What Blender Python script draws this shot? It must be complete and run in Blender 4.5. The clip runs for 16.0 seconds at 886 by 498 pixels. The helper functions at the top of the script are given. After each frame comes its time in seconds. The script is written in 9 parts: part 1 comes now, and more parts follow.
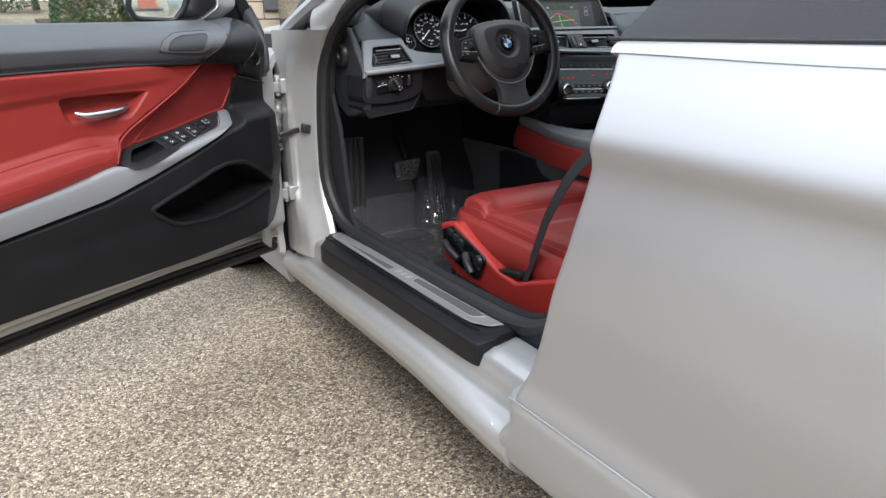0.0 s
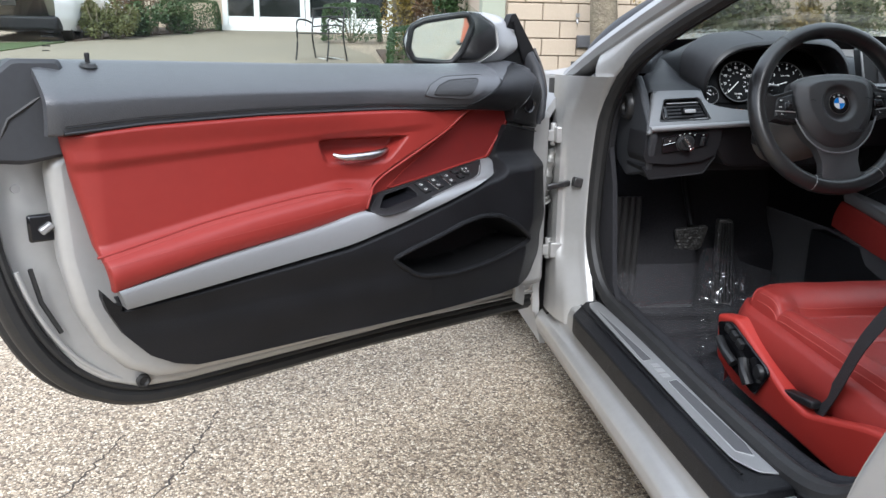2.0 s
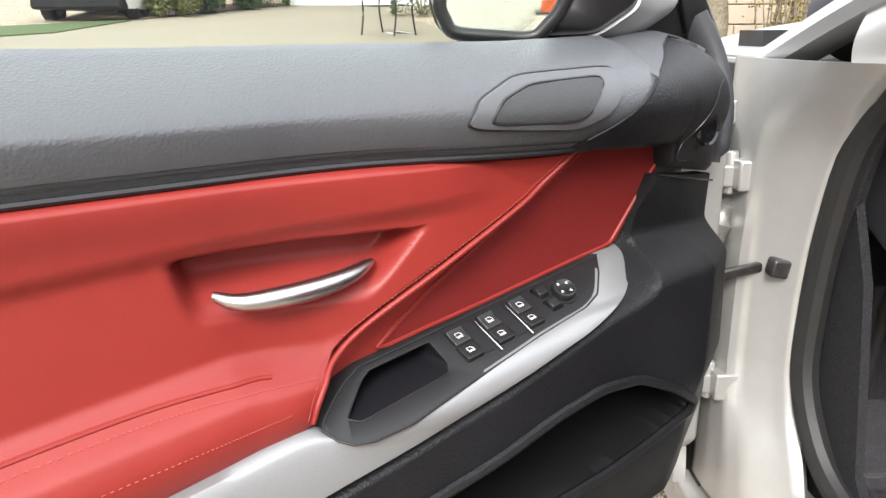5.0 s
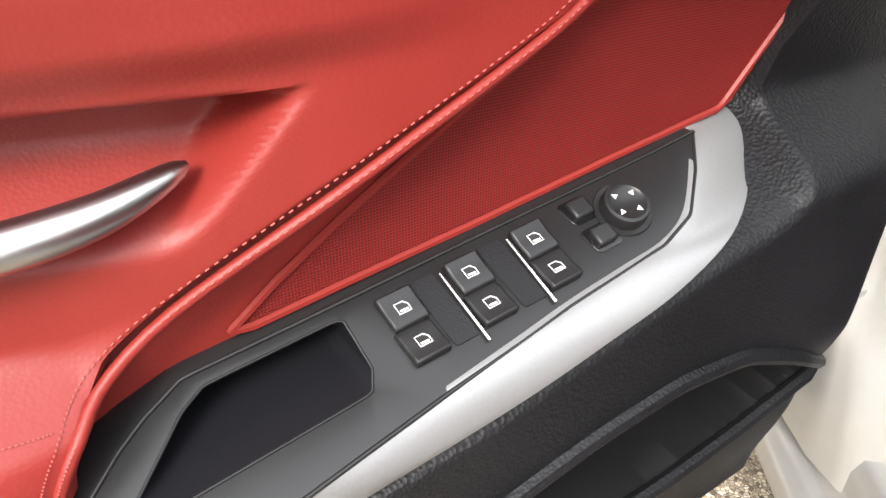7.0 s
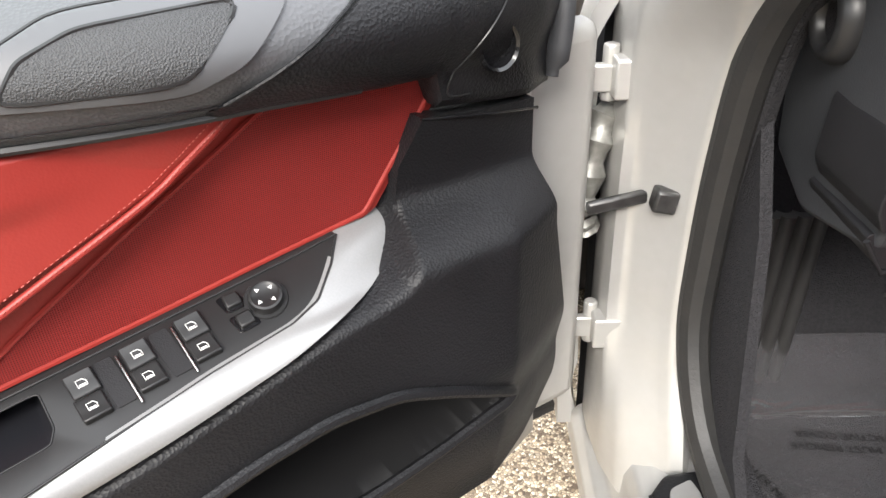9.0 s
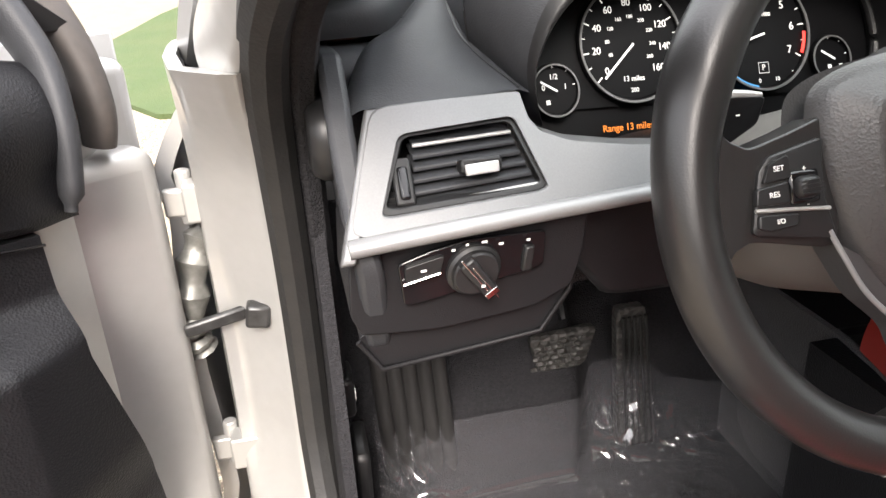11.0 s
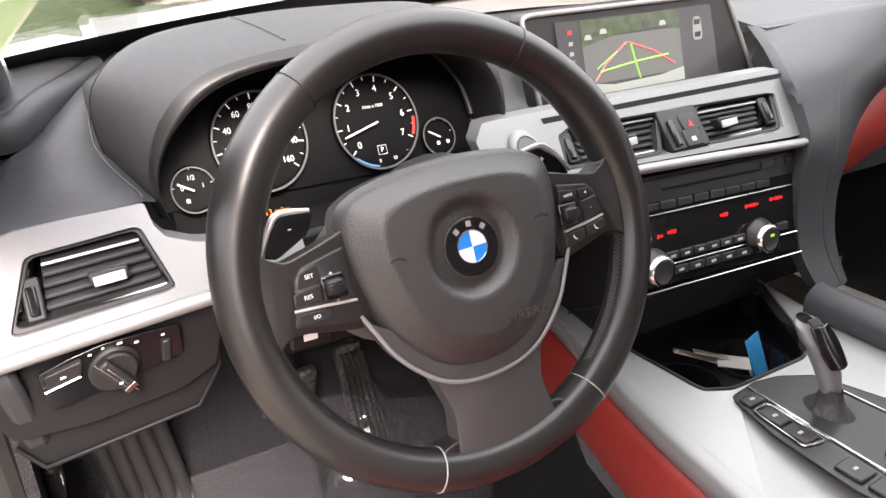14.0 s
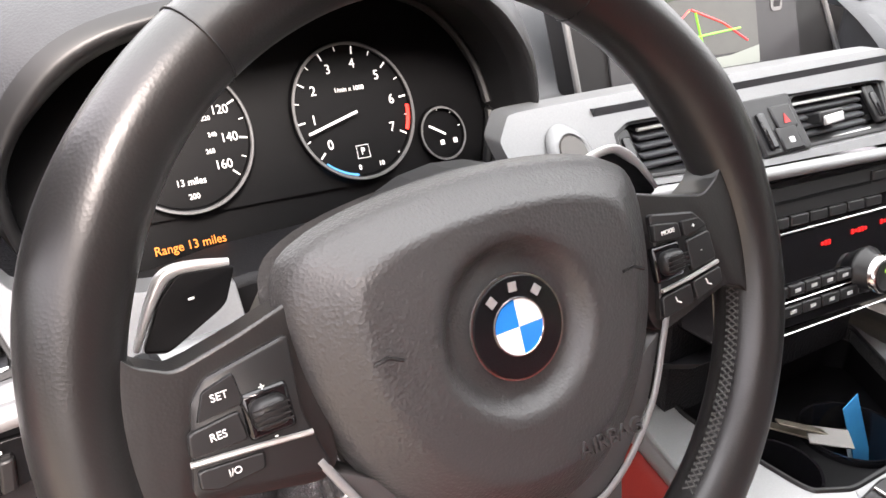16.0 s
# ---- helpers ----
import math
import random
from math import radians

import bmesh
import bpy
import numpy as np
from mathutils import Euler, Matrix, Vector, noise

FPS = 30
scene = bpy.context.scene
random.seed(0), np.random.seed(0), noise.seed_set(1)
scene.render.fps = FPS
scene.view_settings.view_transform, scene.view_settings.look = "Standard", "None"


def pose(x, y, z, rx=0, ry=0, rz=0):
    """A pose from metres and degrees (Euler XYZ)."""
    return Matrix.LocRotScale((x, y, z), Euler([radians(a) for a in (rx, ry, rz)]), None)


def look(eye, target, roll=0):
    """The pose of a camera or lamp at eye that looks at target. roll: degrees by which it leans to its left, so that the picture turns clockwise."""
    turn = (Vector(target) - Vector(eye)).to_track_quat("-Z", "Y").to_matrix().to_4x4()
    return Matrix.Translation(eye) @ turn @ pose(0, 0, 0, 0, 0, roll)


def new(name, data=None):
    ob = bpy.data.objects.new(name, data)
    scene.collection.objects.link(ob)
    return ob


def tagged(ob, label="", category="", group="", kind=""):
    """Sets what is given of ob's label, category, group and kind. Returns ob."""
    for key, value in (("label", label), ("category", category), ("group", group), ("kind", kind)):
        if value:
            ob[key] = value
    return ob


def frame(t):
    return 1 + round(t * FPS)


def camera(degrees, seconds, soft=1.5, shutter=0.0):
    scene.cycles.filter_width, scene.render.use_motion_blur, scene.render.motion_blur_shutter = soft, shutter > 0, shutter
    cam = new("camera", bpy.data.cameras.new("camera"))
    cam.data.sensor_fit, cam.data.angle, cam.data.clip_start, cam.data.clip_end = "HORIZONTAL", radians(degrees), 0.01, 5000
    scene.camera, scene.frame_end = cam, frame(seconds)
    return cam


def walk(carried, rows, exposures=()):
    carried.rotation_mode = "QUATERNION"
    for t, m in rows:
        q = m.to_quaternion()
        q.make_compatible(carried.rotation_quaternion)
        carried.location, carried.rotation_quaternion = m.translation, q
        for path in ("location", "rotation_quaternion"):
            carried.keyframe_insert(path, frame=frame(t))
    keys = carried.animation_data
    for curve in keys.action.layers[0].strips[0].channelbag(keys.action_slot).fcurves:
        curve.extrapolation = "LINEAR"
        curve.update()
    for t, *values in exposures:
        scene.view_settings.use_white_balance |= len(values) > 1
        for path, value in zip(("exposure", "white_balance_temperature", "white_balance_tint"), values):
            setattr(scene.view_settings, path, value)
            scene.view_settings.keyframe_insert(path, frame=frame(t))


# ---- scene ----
cam = camera(62.9, 16.0)
PATH = [
    (0, (-1.497, -1.944, 0.94), (-0.534, -0.295, 0.345), -1.1),
    (0.5, (-1.418, -1.83, 0.954), (-0.663, -0.068, 0.383), -0.5),
    (1, (-1.356, -1.779, 0.959), (-0.823, 0.072, 0.418), 0.2),
    (1.5, (-1.356, -1.759, 0.956), (-0.996, 0.138, 0.436), 0.6),
    (2, (-1.349, -1.753, 0.965), (-1.11, 0.167, 0.459), 0.8),
    (2.5, (-1.336, -1.69, 0.97), (-1.18, 0.24, 0.47), 0.6),
    (3, (-1.343, -1.492, 0.978), (-1.218, 0.437, 0.465), 0.5),
    (3.5, (-1.354, -1.344, 1.009), (-1.235, 0.582, 0.486), 0.2),
    (3.7, (-1.35, -1.291, 1.007), (-1.235, 0.637, 0.486), -0.0),
    (5.8, (-1.187, -0.58, 0.922), (-1.189, 1.288, 0.208), -0.1),
    (6, (-1.187, -0.542, 0.911), (-1.18, 1.305, 0.142), 0.3),
    (6.5, (-1.185, -0.497, 0.898), (-1.224, 1.272, -0.033), 0.5),
    (7, (-1.178, -0.489, 0.896), (-1.271, 1.208, -0.158), 0.3),
    (7.5, (-1.17, -0.491, 0.899), (-1.305, 1.167, -0.211), -0.1),
    (8, (-1.116, -0.506, 0.924), (-1.252, 1.141, -0.204), -0.3),
    (8.5, (-1.042, -0.545, 0.974), (-1.162, 1.135, -0.105), -1.3),
    (9, (-0.964, -0.58, 1.003), (-1.037, 1.143, -0.009), -2.3),
    (9.5, (-0.922, -0.606, 1.02), (-0.875, 1.163, 0.089), -2.5),
    (10, (-0.864, -0.612, 1.014), (-0.685, 1.196, 0.179), -2.9),
    (10.2, (-0.828, -0.606, 1.012), (-0.606, 1.21, 0.203), -2.8),
    (12.3, (-0.584, -0.635, 1.031), (-0.006, 1.115, 0.253), -3.6),
    (12.5, (-0.579, -0.654, 1.039), (0.033, 1.083, 0.26), -3.7),
    (13, (-0.568, -0.699, 1.059), (0.136, 1.0, 0.272), -3.6),
    (13.5, (-0.555, -0.724, 1.083), (0.225, 0.94, 0.296), -3.6),
    (14, (-0.565, -0.726, 1.102), (0.27, 0.911, 0.313), -3.4),
    (14.5, (-0.558, -0.73, 1.095), (0.317, 0.885, 0.305), -3.4),
    (15, (-0.544, -0.707, 1.08), (0.348, 0.898, 0.288), -3.1),
    (15.5, (-0.5, -0.618, 1.054), (0.395, 0.987, 0.264), -2.9),
    (16, (-0.473, -0.511, 1.042), (0.402, 1.102, 0.246), -2.5),
]
EXPO = [(0.0, 1.12, 6000, 10), (1.0, 1.18, 5950, 10), (3.0, 1.22, 5750, 10), (5.8, 1.93, 6600, 10), (8.0, 1.95, 6550, 10), (9.0, 2.05, 6550, 10), (10.2, 2.18, 6600, 10), (12.3, 2.58, 6950, 20), (15.0, 2.76, 6950, 20), (16.0, 2.9, 6950, 20)]
walk(cam, [(t, look(eye, target, roll)) for t, eye, target, roll in PATH], EXPO)

# ---- daylight: thin high cloud, a soft sun behind the camera ----
world = bpy.data.worlds.new("sky")
scene.world = world
world.use_nodes = True
wn, wl = world.node_tree.nodes, world.node_tree.links
sky = wn.new("ShaderNodeTexSky")
sky.sky_type, sky.sun_disc = "NISHITA", False
sky.sun_elevation, sky.sun_rotation = radians(36.7), radians(194.0)
sky.air_density, sky.dust_density, sky.ozone_density = 1.0, 4.0, 1.0
haze = wn.new("ShaderNodeMixRGB")
haze.inputs[0].default_value = 0.8
haze.inputs[2].default_value = (11.5, 11.8, 12.4, 1)
wl.new(sky.outputs[0], haze.inputs[1])
# overcast: three times as bright overhead as at the horizon
coord, split, rise = wn.new("ShaderNodeTexCoord"), wn.new("ShaderNodeSeparateXYZ"), wn.new("ShaderNodeMapRange")
rise.inputs[3].default_value, rise.inputs[4].default_value = 0.40, 1.2
over = wn.new("ShaderNodeMixRGB")
over.blend_type = "MULTIPLY"
over.inputs[0].default_value = 1.0
wl.new(coord.outputs["Generated"], split.inputs[0]), wl.new(split.outputs[2], rise.inputs[0])
wl.new(haze.outputs[0], over.inputs[1]), wl.new(rise.outputs[0], over.inputs[2])
wl.new(over.outputs[0], wn["Background"].inputs[0])
wn["Background"].inputs[1].default_value = 0.12
sun_data = bpy.data.lights.new("sun", "SUN")
sun_data.energy, sun_data.angle, sun_data.color = 1.4, radians(20), (1.0, 0.96, 0.9)
sun = new("sun", sun_data)
sun.matrix_world = look((-1.5, -6, 4.6), (0, 0, 0))

# ---- materials ----
def mat(name, color=(0.5, 0.5, 0.5), rough=0.5, metal=0.0, **kw):
    """A principled material: two scales of colour change, roughness change and bump.
    spots: (scale, other colour, amount); grain: (scale, bump strength, bump distance);
    weave: (scale, bump strength); coat, sheen, transmission, emission as numbers."""
    m = bpy.data.materials.new(name)
    m.use_nodes = True
    n, l = m.node_tree.nodes, m.node_tree.links
    b = n["Principled BSDF"]
    b.inputs["Base Color"].default_value = (*color, 1)
    b.inputs["Roughness"].default_value = rough
    b.inputs["Metallic"].default_value = metal
    tc = n.new("ShaderNodeTexCoord")
    out = None
    for scale, other, amount in kw.get("spots", ()):
        t = n.new("ShaderNodeTexNoise")
        t.inputs["Scale"].default_value, t.inputs["Detail"].default_value = scale, 5
        l.new(tc.outputs["Object"], t.inputs["Vector"])
        r = n.new("ShaderNodeMapRange")
        r.inputs[1].default_value, r.inputs[2].default_value = 0.35, 0.7
        r.inputs[4].default_value = amount
        l.new(t.outputs["Fac"], r.inputs[0])
        x = n.new("ShaderNodeMixRGB")
        x.inputs[2].default_value = (*other, 1)
        l.new(r.outputs[0], x.inputs[0])
        if out:
            l.new(out, x.inputs[1])
        else:
            x.inputs[1].default_value = (*color, 1)
        out = x.outputs[0]
    if out:
        l.new(out, b.inputs["Base Color"])
    if kw.get("rough_var"):
        t = n.new("ShaderNodeTexNoise")
        t.inputs["Scale"].default_value, t.inputs["Detail"].default_value = kw["rough_var"][0], 6
        l.new(tc.outputs["Object"], t.inputs["Vector"])
        r = n.new("ShaderNodeMapRange")
        r.inputs[3].default_value, r.inputs[4].default_value = rough - kw["rough_var"][1], rough + kw["rough_var"][1]
        l.new(t.outputs["Fac"], r.inputs[0])
        l.new(r.outputs[0], b.inputs["Roughness"])
    normal = None
    for kind, scale, strength, dist in kw.get("grain", ()):
        if kind == "cell":
            t = n.new("ShaderNodeTexVoronoi")
            t.inputs["Scale"].default_value = scale
            h = t.outputs["Distance"]
        elif kind == "ribs":
            t = n.new("ShaderNodeTexWave")
            t.bands_direction = "Z"
            t.inputs["Scale"].default_value = scale
            h = t.outputs["Fac"]
        elif kind == "wave":
            t = n.new("ShaderNodeTexWave")
            t.inputs["Scale"].default_value = scale
            h = t.outputs["Fac"]
        else:
            t = n.new("ShaderNodeTexNoise")
            t.inputs["Scale"].default_value, t.inputs["Detail"].default_value = scale, 4
            h = t.outputs["Fac"]
        l.new(tc.outputs["Object"], t.inputs["Vector"])
        bp = n.new("ShaderNodeBump")
        bp.inputs["Strength"].default_value, bp.inputs["Distance"].default_value = strength, dist
        l.new(h, bp.inputs["Height"])
        if normal:
            l.new(normal, bp.inputs["Normal"])
        normal = bp.outputs["Normal"]
    if normal:
        l.new(normal, b.inputs["Normal"])
    for key, socket in (("coat", "Coat Weight"), ("sheen", "Sheen Weight"), ("glass", "Transmission Weight"),
                        ("glow", "Emission Strength"), ("alpha", "Alpha"), ("spec", "Specular IOR Level"), ("aniso", "Anisotropic")):
        if key in kw:
            b.inputs[socket].default_value = kw[key]
    if "glow" in kw:
        b.inputs["Emission Color"].default_value = (*kw.get("glow_color", color), 1)
    if "coat" in kw:
        b.inputs["Coat Roughness"].default_value = 0.03
    return m


SILVER = mat("silver_paint", (0.42, 0.42, 0.415), 0.42, 0.55, coat=0.2, spots=[(900, (0.50, 0.50, 0.50), 0.35), (2.5, (0.405, 0.405, 0.40), 0.3)])
SILVER_IN = mat("silver_paint_shut", (0.43, 0.427, 0.415), 0.34, 0.4, coat=0.3, spots=[(9, (0.37, 0.365, 0.345), 0.35), (60, (0.30, 0.29, 0.27), 0.12)], rough_var=(30, 0.08))
RUBBER = mat("black_rubber", (0.013, 0.013, 0.013), 0.58, spots=[(45, (0.026, 0.024, 0.022), 0.4)], grain=[("noise", 260, 0.25, 0.002)], rough_var=(18, 0.12))
RED = mat("red_leather", (0.222, 0.023, 0.018), 0.44, spec=0.35, spots=[(6, (0.195, 0.018, 0.014), 0.5), (50, (0.25, 0.030, 0.023), 0.25)], grain=[("cell", 560, 0.08, 0.001), ("noise", 14, 0.04, 0.01)], rough_var=(12, 0.06))


def mesh_cloth():
    """Red cloth pricked with small round holes in even rows along the door."""
    m = mat("red_mesh_cloth", (0.21, 0.015, 0.0125), 0.6, spec=0.3, spots=[(12, (0.18, 0.012, 0.010), 0.5)])
    n, l = m.node_tree.nodes, m.node_tree.links
    b = n["Principled BSDF"]
    tc, mp, v = n.new("ShaderNodeTexCoord"), n.new("ShaderNodeMapping"), n.new("ShaderNodeTexVoronoi")
    turn = n.new("ShaderNodeVectorRotate")
    turn.rotation_type = "Z_AXIS"
    turn.inputs["Angle"].default_value = radians(-35)
    mp.inputs["Scale"].default_value = (640, 0.0, 640)
    v.inputs["Scale"].default_value, v.inputs["Randomness"].default_value = 1.0, 0.0
    l.new(tc.outputs["Object"], turn.inputs["Vector"]), l.new(turn.outputs[0], mp.inputs[0]), l.new(mp.outputs[0], v.inputs["Vector"])
    hole = n.new("ShaderNodeMapRange")
    hole.inputs[1].default_value, hole.inputs[2].default_value = 0.22, 0.42
    l.new(v.outputs["Distance"], hole.inputs[0])
    mix = n.new("ShaderNodeMixRGB")
    mix.inputs[1].default_value = (0.07, 0.005, 0.005, 1)
    l.new(hole.outputs[0], mix.inputs[0]), l.new(b.inputs["Base Color"].links[0].from_socket, mix.inputs[2])
    l.new(mix.outputs[0], b.inputs["Base Color"])
    bp = n.new("ShaderNodeBump")
    bp.inputs["Strength"].default_value, bp.inputs["Distance"].default_value = 0.5, 0.001
    l.new(hole.outputs[0], bp.inputs["Height"]), l.new(bp.outputs[0], b.inputs["Normal"])
    return m


RED_MESH = mesh_cloth()
RED_PLASTIC = mat("red_plastic", (0.33, 0.026, 0.018), 0.5, spots=[(25, (0.34, 0.02, 0.012), 0.4)], grain=[("cell", 700, 0.12, 0.001)])
STITCH = mat("pale_thread", (0.36, 0.075, 0.06), 0.8, spots=[(300, (0.32, 0.07, 0.055), 0.4)])
GREY_THREAD = mat("grey_thread", (0.28, 0.275, 0.265), 0.8, spots=[(300, (0.3, 0.3, 0.3), 0.4)])
PAD = mat("charcoal_soft_trim", (0.034, 0.0355, 0.039), 0.50, spec=0.28, spots=[(8, (0.029, 0.030, 0.033), 0.5), (90, (0.045, 0.0465, 0.050), 0.3)], grain=[("cell", 620, 0.16, 0.0009), ("noise", 420, 0.10, 0.0008)])
# coarser grain than PAD, and lightened to stand for stronger light
DOOR_PAD = mat("charcoal_grained_leather_lit", (0.060, 0.062, 0.067), 0.40, spec=0.52, spots=[(8, (0.052, 0.054, 0.058), 0.5), (90, (0.072, 0.074, 0.079), 0.3)], grain=[("cell", 420, 0.28, 0.0012), ("noise", 230, 0.14, 0.001)])
BLACK = mat("black_grained_plastic", (0.0080, 0.0082, 0.0092), 0.47, spec=0.24, spots=[(10, (0.014, 0.014, 0.016), 0.5)], grain=[("cell", 440, 0.36, 0.0014), ("noise", 240, 0.15, 0.001)], rough_var=(20, 0.07))
SMOOTH = mat("black_smooth_plastic", (0.014, 0.014, 0.0146), 0.38, spec=0.35, spots=[(30, (0.019, 0.019, 0.0195), 0.4)], rough_var=(25, 0.06))
GLOSS = mat("gloss_black", (0.006, 0.006, 0.007), 0.12, spots=[(60, (0.012, 0.012, 0.012), 0.2)])
WORN = mat("worn_black_leather", (0.013, 0.0125, 0.0125), 0.33, spec=0.55, spots=[(7, (0.019, 0.0185, 0.0185), 0.5)], grain=[("cell", 700, 0.06, 0.0008), ("noise", 40, 0.05, 0.002)], rough_var=(9, 0.08))
COVER = mat("grained_airbag_cover", (0.040, 0.039, 0.0395), 0.38, spec=0.5, spots=[(12, (0.047, 0.046, 0.0465), 0.4)], grain=[("noise", 420, 0.30, 0.0012), ("cell", 620, 0.22, 0.001)])
ALU = mat("satin_silver_trim", (0.150, 0.152, 0.155), 0.42, 0.35, spots=[(4, (0.175, 0.177, 0.180), 0.4), (700, (0.21, 0.21, 0.21), 0.3)], rough_var=(20, 0.05))
# lit copy of ALU: the stronger light is put into its base colour
ALU_LIT = mat("satin_silver_trim_lit", (0.235, 0.237, 0.240), 0.41, 0.38, spots=[(4, (0.26, 0.262, 0.265), 0.4), (700, (0.30, 0.30, 0.30), 0.3)], rough_var=(20, 0.05))
FINE = mat("black_fine_plastic", (0.0105, 0.0103, 0.0115), 0.50, spec=0.22, spots=[(14, (0.0145, 0.0143, 0.0155), 0.4)], grain=[("cell", 900, 0.18, 0.0008)], rough_var=(20, 0.05))
CHROME = mat("chrome", (0.62, 0.615, 0.60), 0.20, 1.0, spots=[(30, (0.54, 0.53, 0.52), 0.3)], rough_var=(40, 0.05))
STRIP = mat("bright_anodised_strip", (0.52, 0.52, 0.515), 0.34, 0.6, spots=[(30, (0.46, 0.46, 0.455), 0.3)])
BRUSHED = mat("dark_brushed_inlay", (0.11, 0.11, 0.112), 0.42, 0.3, spots=[(120, (0.14, 0.14, 0.14), 0.4)], grain=[("noise", 500, 0.15, 0.0006)])
STEEL = mat("brushed_steel", (0.36, 0.36, 0.355), 0.40, 0.55, spots=[(35, (0.31, 0.31, 0.305), 0.4)], grain=[("noise", 300, 0.1, 0.001)], aniso=0.5)
CARPET = mat("black_carpet", (0.024, 0.0238, 0.026), 0.95, spec=0.1, spots=[(220, (0.042, 0.041, 0.044), 0.5)], grain=[("noise", 420, 0.8, 0.004)])
WHITE = mat("white_print", (0.78, 0.78, 0.76), 0.6)
DIAL = mat("dial_black", (0.004, 0.004, 0.0045), 0.4, spec=0.12)
LIT = mat("lit_white_print", (0.75, 0.75, 0.73), 0.5, glow=0.16)
LIT_RED = mat("lit_red_segments", (0.5, 0.006, 0.004), 0.5, glow=0.12, glow_color=(1.0, 0.01, 0.01))
LIT_AMBER = mat("lit_amber_text", (0.7, 0.2, 0.02), 0.5, glow=0.16)
GREASE = mat("greasy_hinge_steel", (0.30, 0.30, 0.28), 0.45, 0.6, spots=[(60, (0.06, 0.055, 0.05), 0.6)], grain=[("noise", 120, 0.3, 0.002)])


def glass_mat(name, tint, rough=0.0, mixed=0.0, body=(0.02, 0.02, 0.02), gloss=0.04):
    m = bpy.data.materials.new(name)
    m.use_nodes = True
    n, l = m.node_tree.nodes, m.node_tree.links
    n.remove(n["Principled BSDF"])
    tr, gl, df = n.new("ShaderNodeBsdfTransparent"), n.new("ShaderNodeBsdfGlossy"), n.new("ShaderNodeBsdfDiffuse")
    tr.inputs[0].default_value = (*tint, 1)
    gl.inputs["Roughness"].default_value = rough
    df.inputs[0].default_value = (*body, 1)
    lw = n.new("ShaderNodeLayerWeight")
    pw, fr = n.new("ShaderNodeMath"), n.new("ShaderNodeMapRange")
    pw.operation, pw.inputs[1].default_value = "POWER", 5.0
    l.new(lw.outputs["Facing"], pw.inputs[0]), l.new(pw.outputs[0], fr.inputs[0])
    fr.inputs[3].default_value, fr.inputs[4].default_value = gloss, 1.0
    a, c = n.new("ShaderNodeMixShader"), n.new("ShaderNodeMixShader")
    a.inputs[0].default_value = mixed
    l.new(tr.outputs[0], a.inputs[1]), l.new(df.outputs[0], a.inputs[2])
    l.new(fr.outputs[0], c.inputs[0]), l.new(a.outputs[0], c.inputs[1]), l.new(gl.outputs[0], c.inputs[2])
    l.new(c.outputs[0], n["Material Output"].inputs[0])
    return m


GLASS = glass_mat("clear_window_glass", (0.93, 0.96, 0.94))
TINTED = glass_mat("tinted_side_glass", (0.30, 0.32, 0.32), mixed=0.35, body=(0.05, 0.05, 0.055))
MIRROR = mat("mirror_glass", (0.86, 0.88, 0.88), 0.02, 1.0)


# ---- mesh helpers ----
def finish(ob, material, smooth=35, bevel=0.0, segs=2):
    me = ob.data
    if material and not me.materials:
        me.materials.append(material)
    if smooth:
        me.shade_smooth()
        me.set_sharp_from_angle(angle=radians(smooth))
    if bevel:
        b = ob.modifiers.new("bevel", "BEVEL")
        b.width, b.segments, b.limit_method, b.angle_limit = bevel, segs, "ANGLE", radians(35)
        b.harden_normals = False
    return ob


def part(name, bm, material, parent=None, label="", smooth=35, bevel=0.0, segs=2):
    me = bpy.data.meshes.new(name)
    bm.normal_update()
    bm.to_mesh(me)
    bm.free()
    ob = new(name, me)
    ob.parent = parent
    if label:
        tagged(ob, label)
    return finish(ob, material, smooth, bevel, segs)


def thing(name, label, category, group="", at=(0, 0, 0)):
    ob = new(name)
    ob.location = at
    return tagged(ob, label, category, group)


def grid(f, nu, nv, thick=None, closed_u=False):
    """A sheet f(s, t) -> point for s, t in 0..1; thick: a vector or a function of the point, by which the back is offset."""
    bm = bmesh.new()
    rows = [[bm.verts.new(f(i / nu, j / nv)) for j in range(nv + 1)] for i in range(nu + (0 if closed_u else 1))]
    n = len(rows)
    for i in range(nu):
        for j in range(nv):
            bm.faces.new((rows[i][j], rows[(i + 1) % n][j], rows[(i + 1) % n][j + 1], rows[i][j + 1]))
    if thick is not None:
        off = thick if callable(thick) else (lambda p: Vector(thick))
        back = [[bm.verts.new(v.co + off(v.co)) for v in r] for r in rows]
        for i in range(nu):
            for j in range(nv):
                bm.faces.new((back[i][j + 1], back[(i + 1) % n][j + 1], back[(i + 1) % n][j], back[i][j]))
        for i in range(nu):
            for j in (0, nv):
                bm.faces.new((rows[i][j], back[i][j], back[(i + 1) % n][j], rows[(i + 1) % n][j]))
        if not closed_u:
            for j in range(nv):
                for i in (0, n - 1):
                    bm.faces.new((rows[i][j], rows[i][j + 1], back[i][j + 1], back[i][j]))
    bmesh.ops.recalc_face_normals(bm, faces=bm.faces)
    return bm


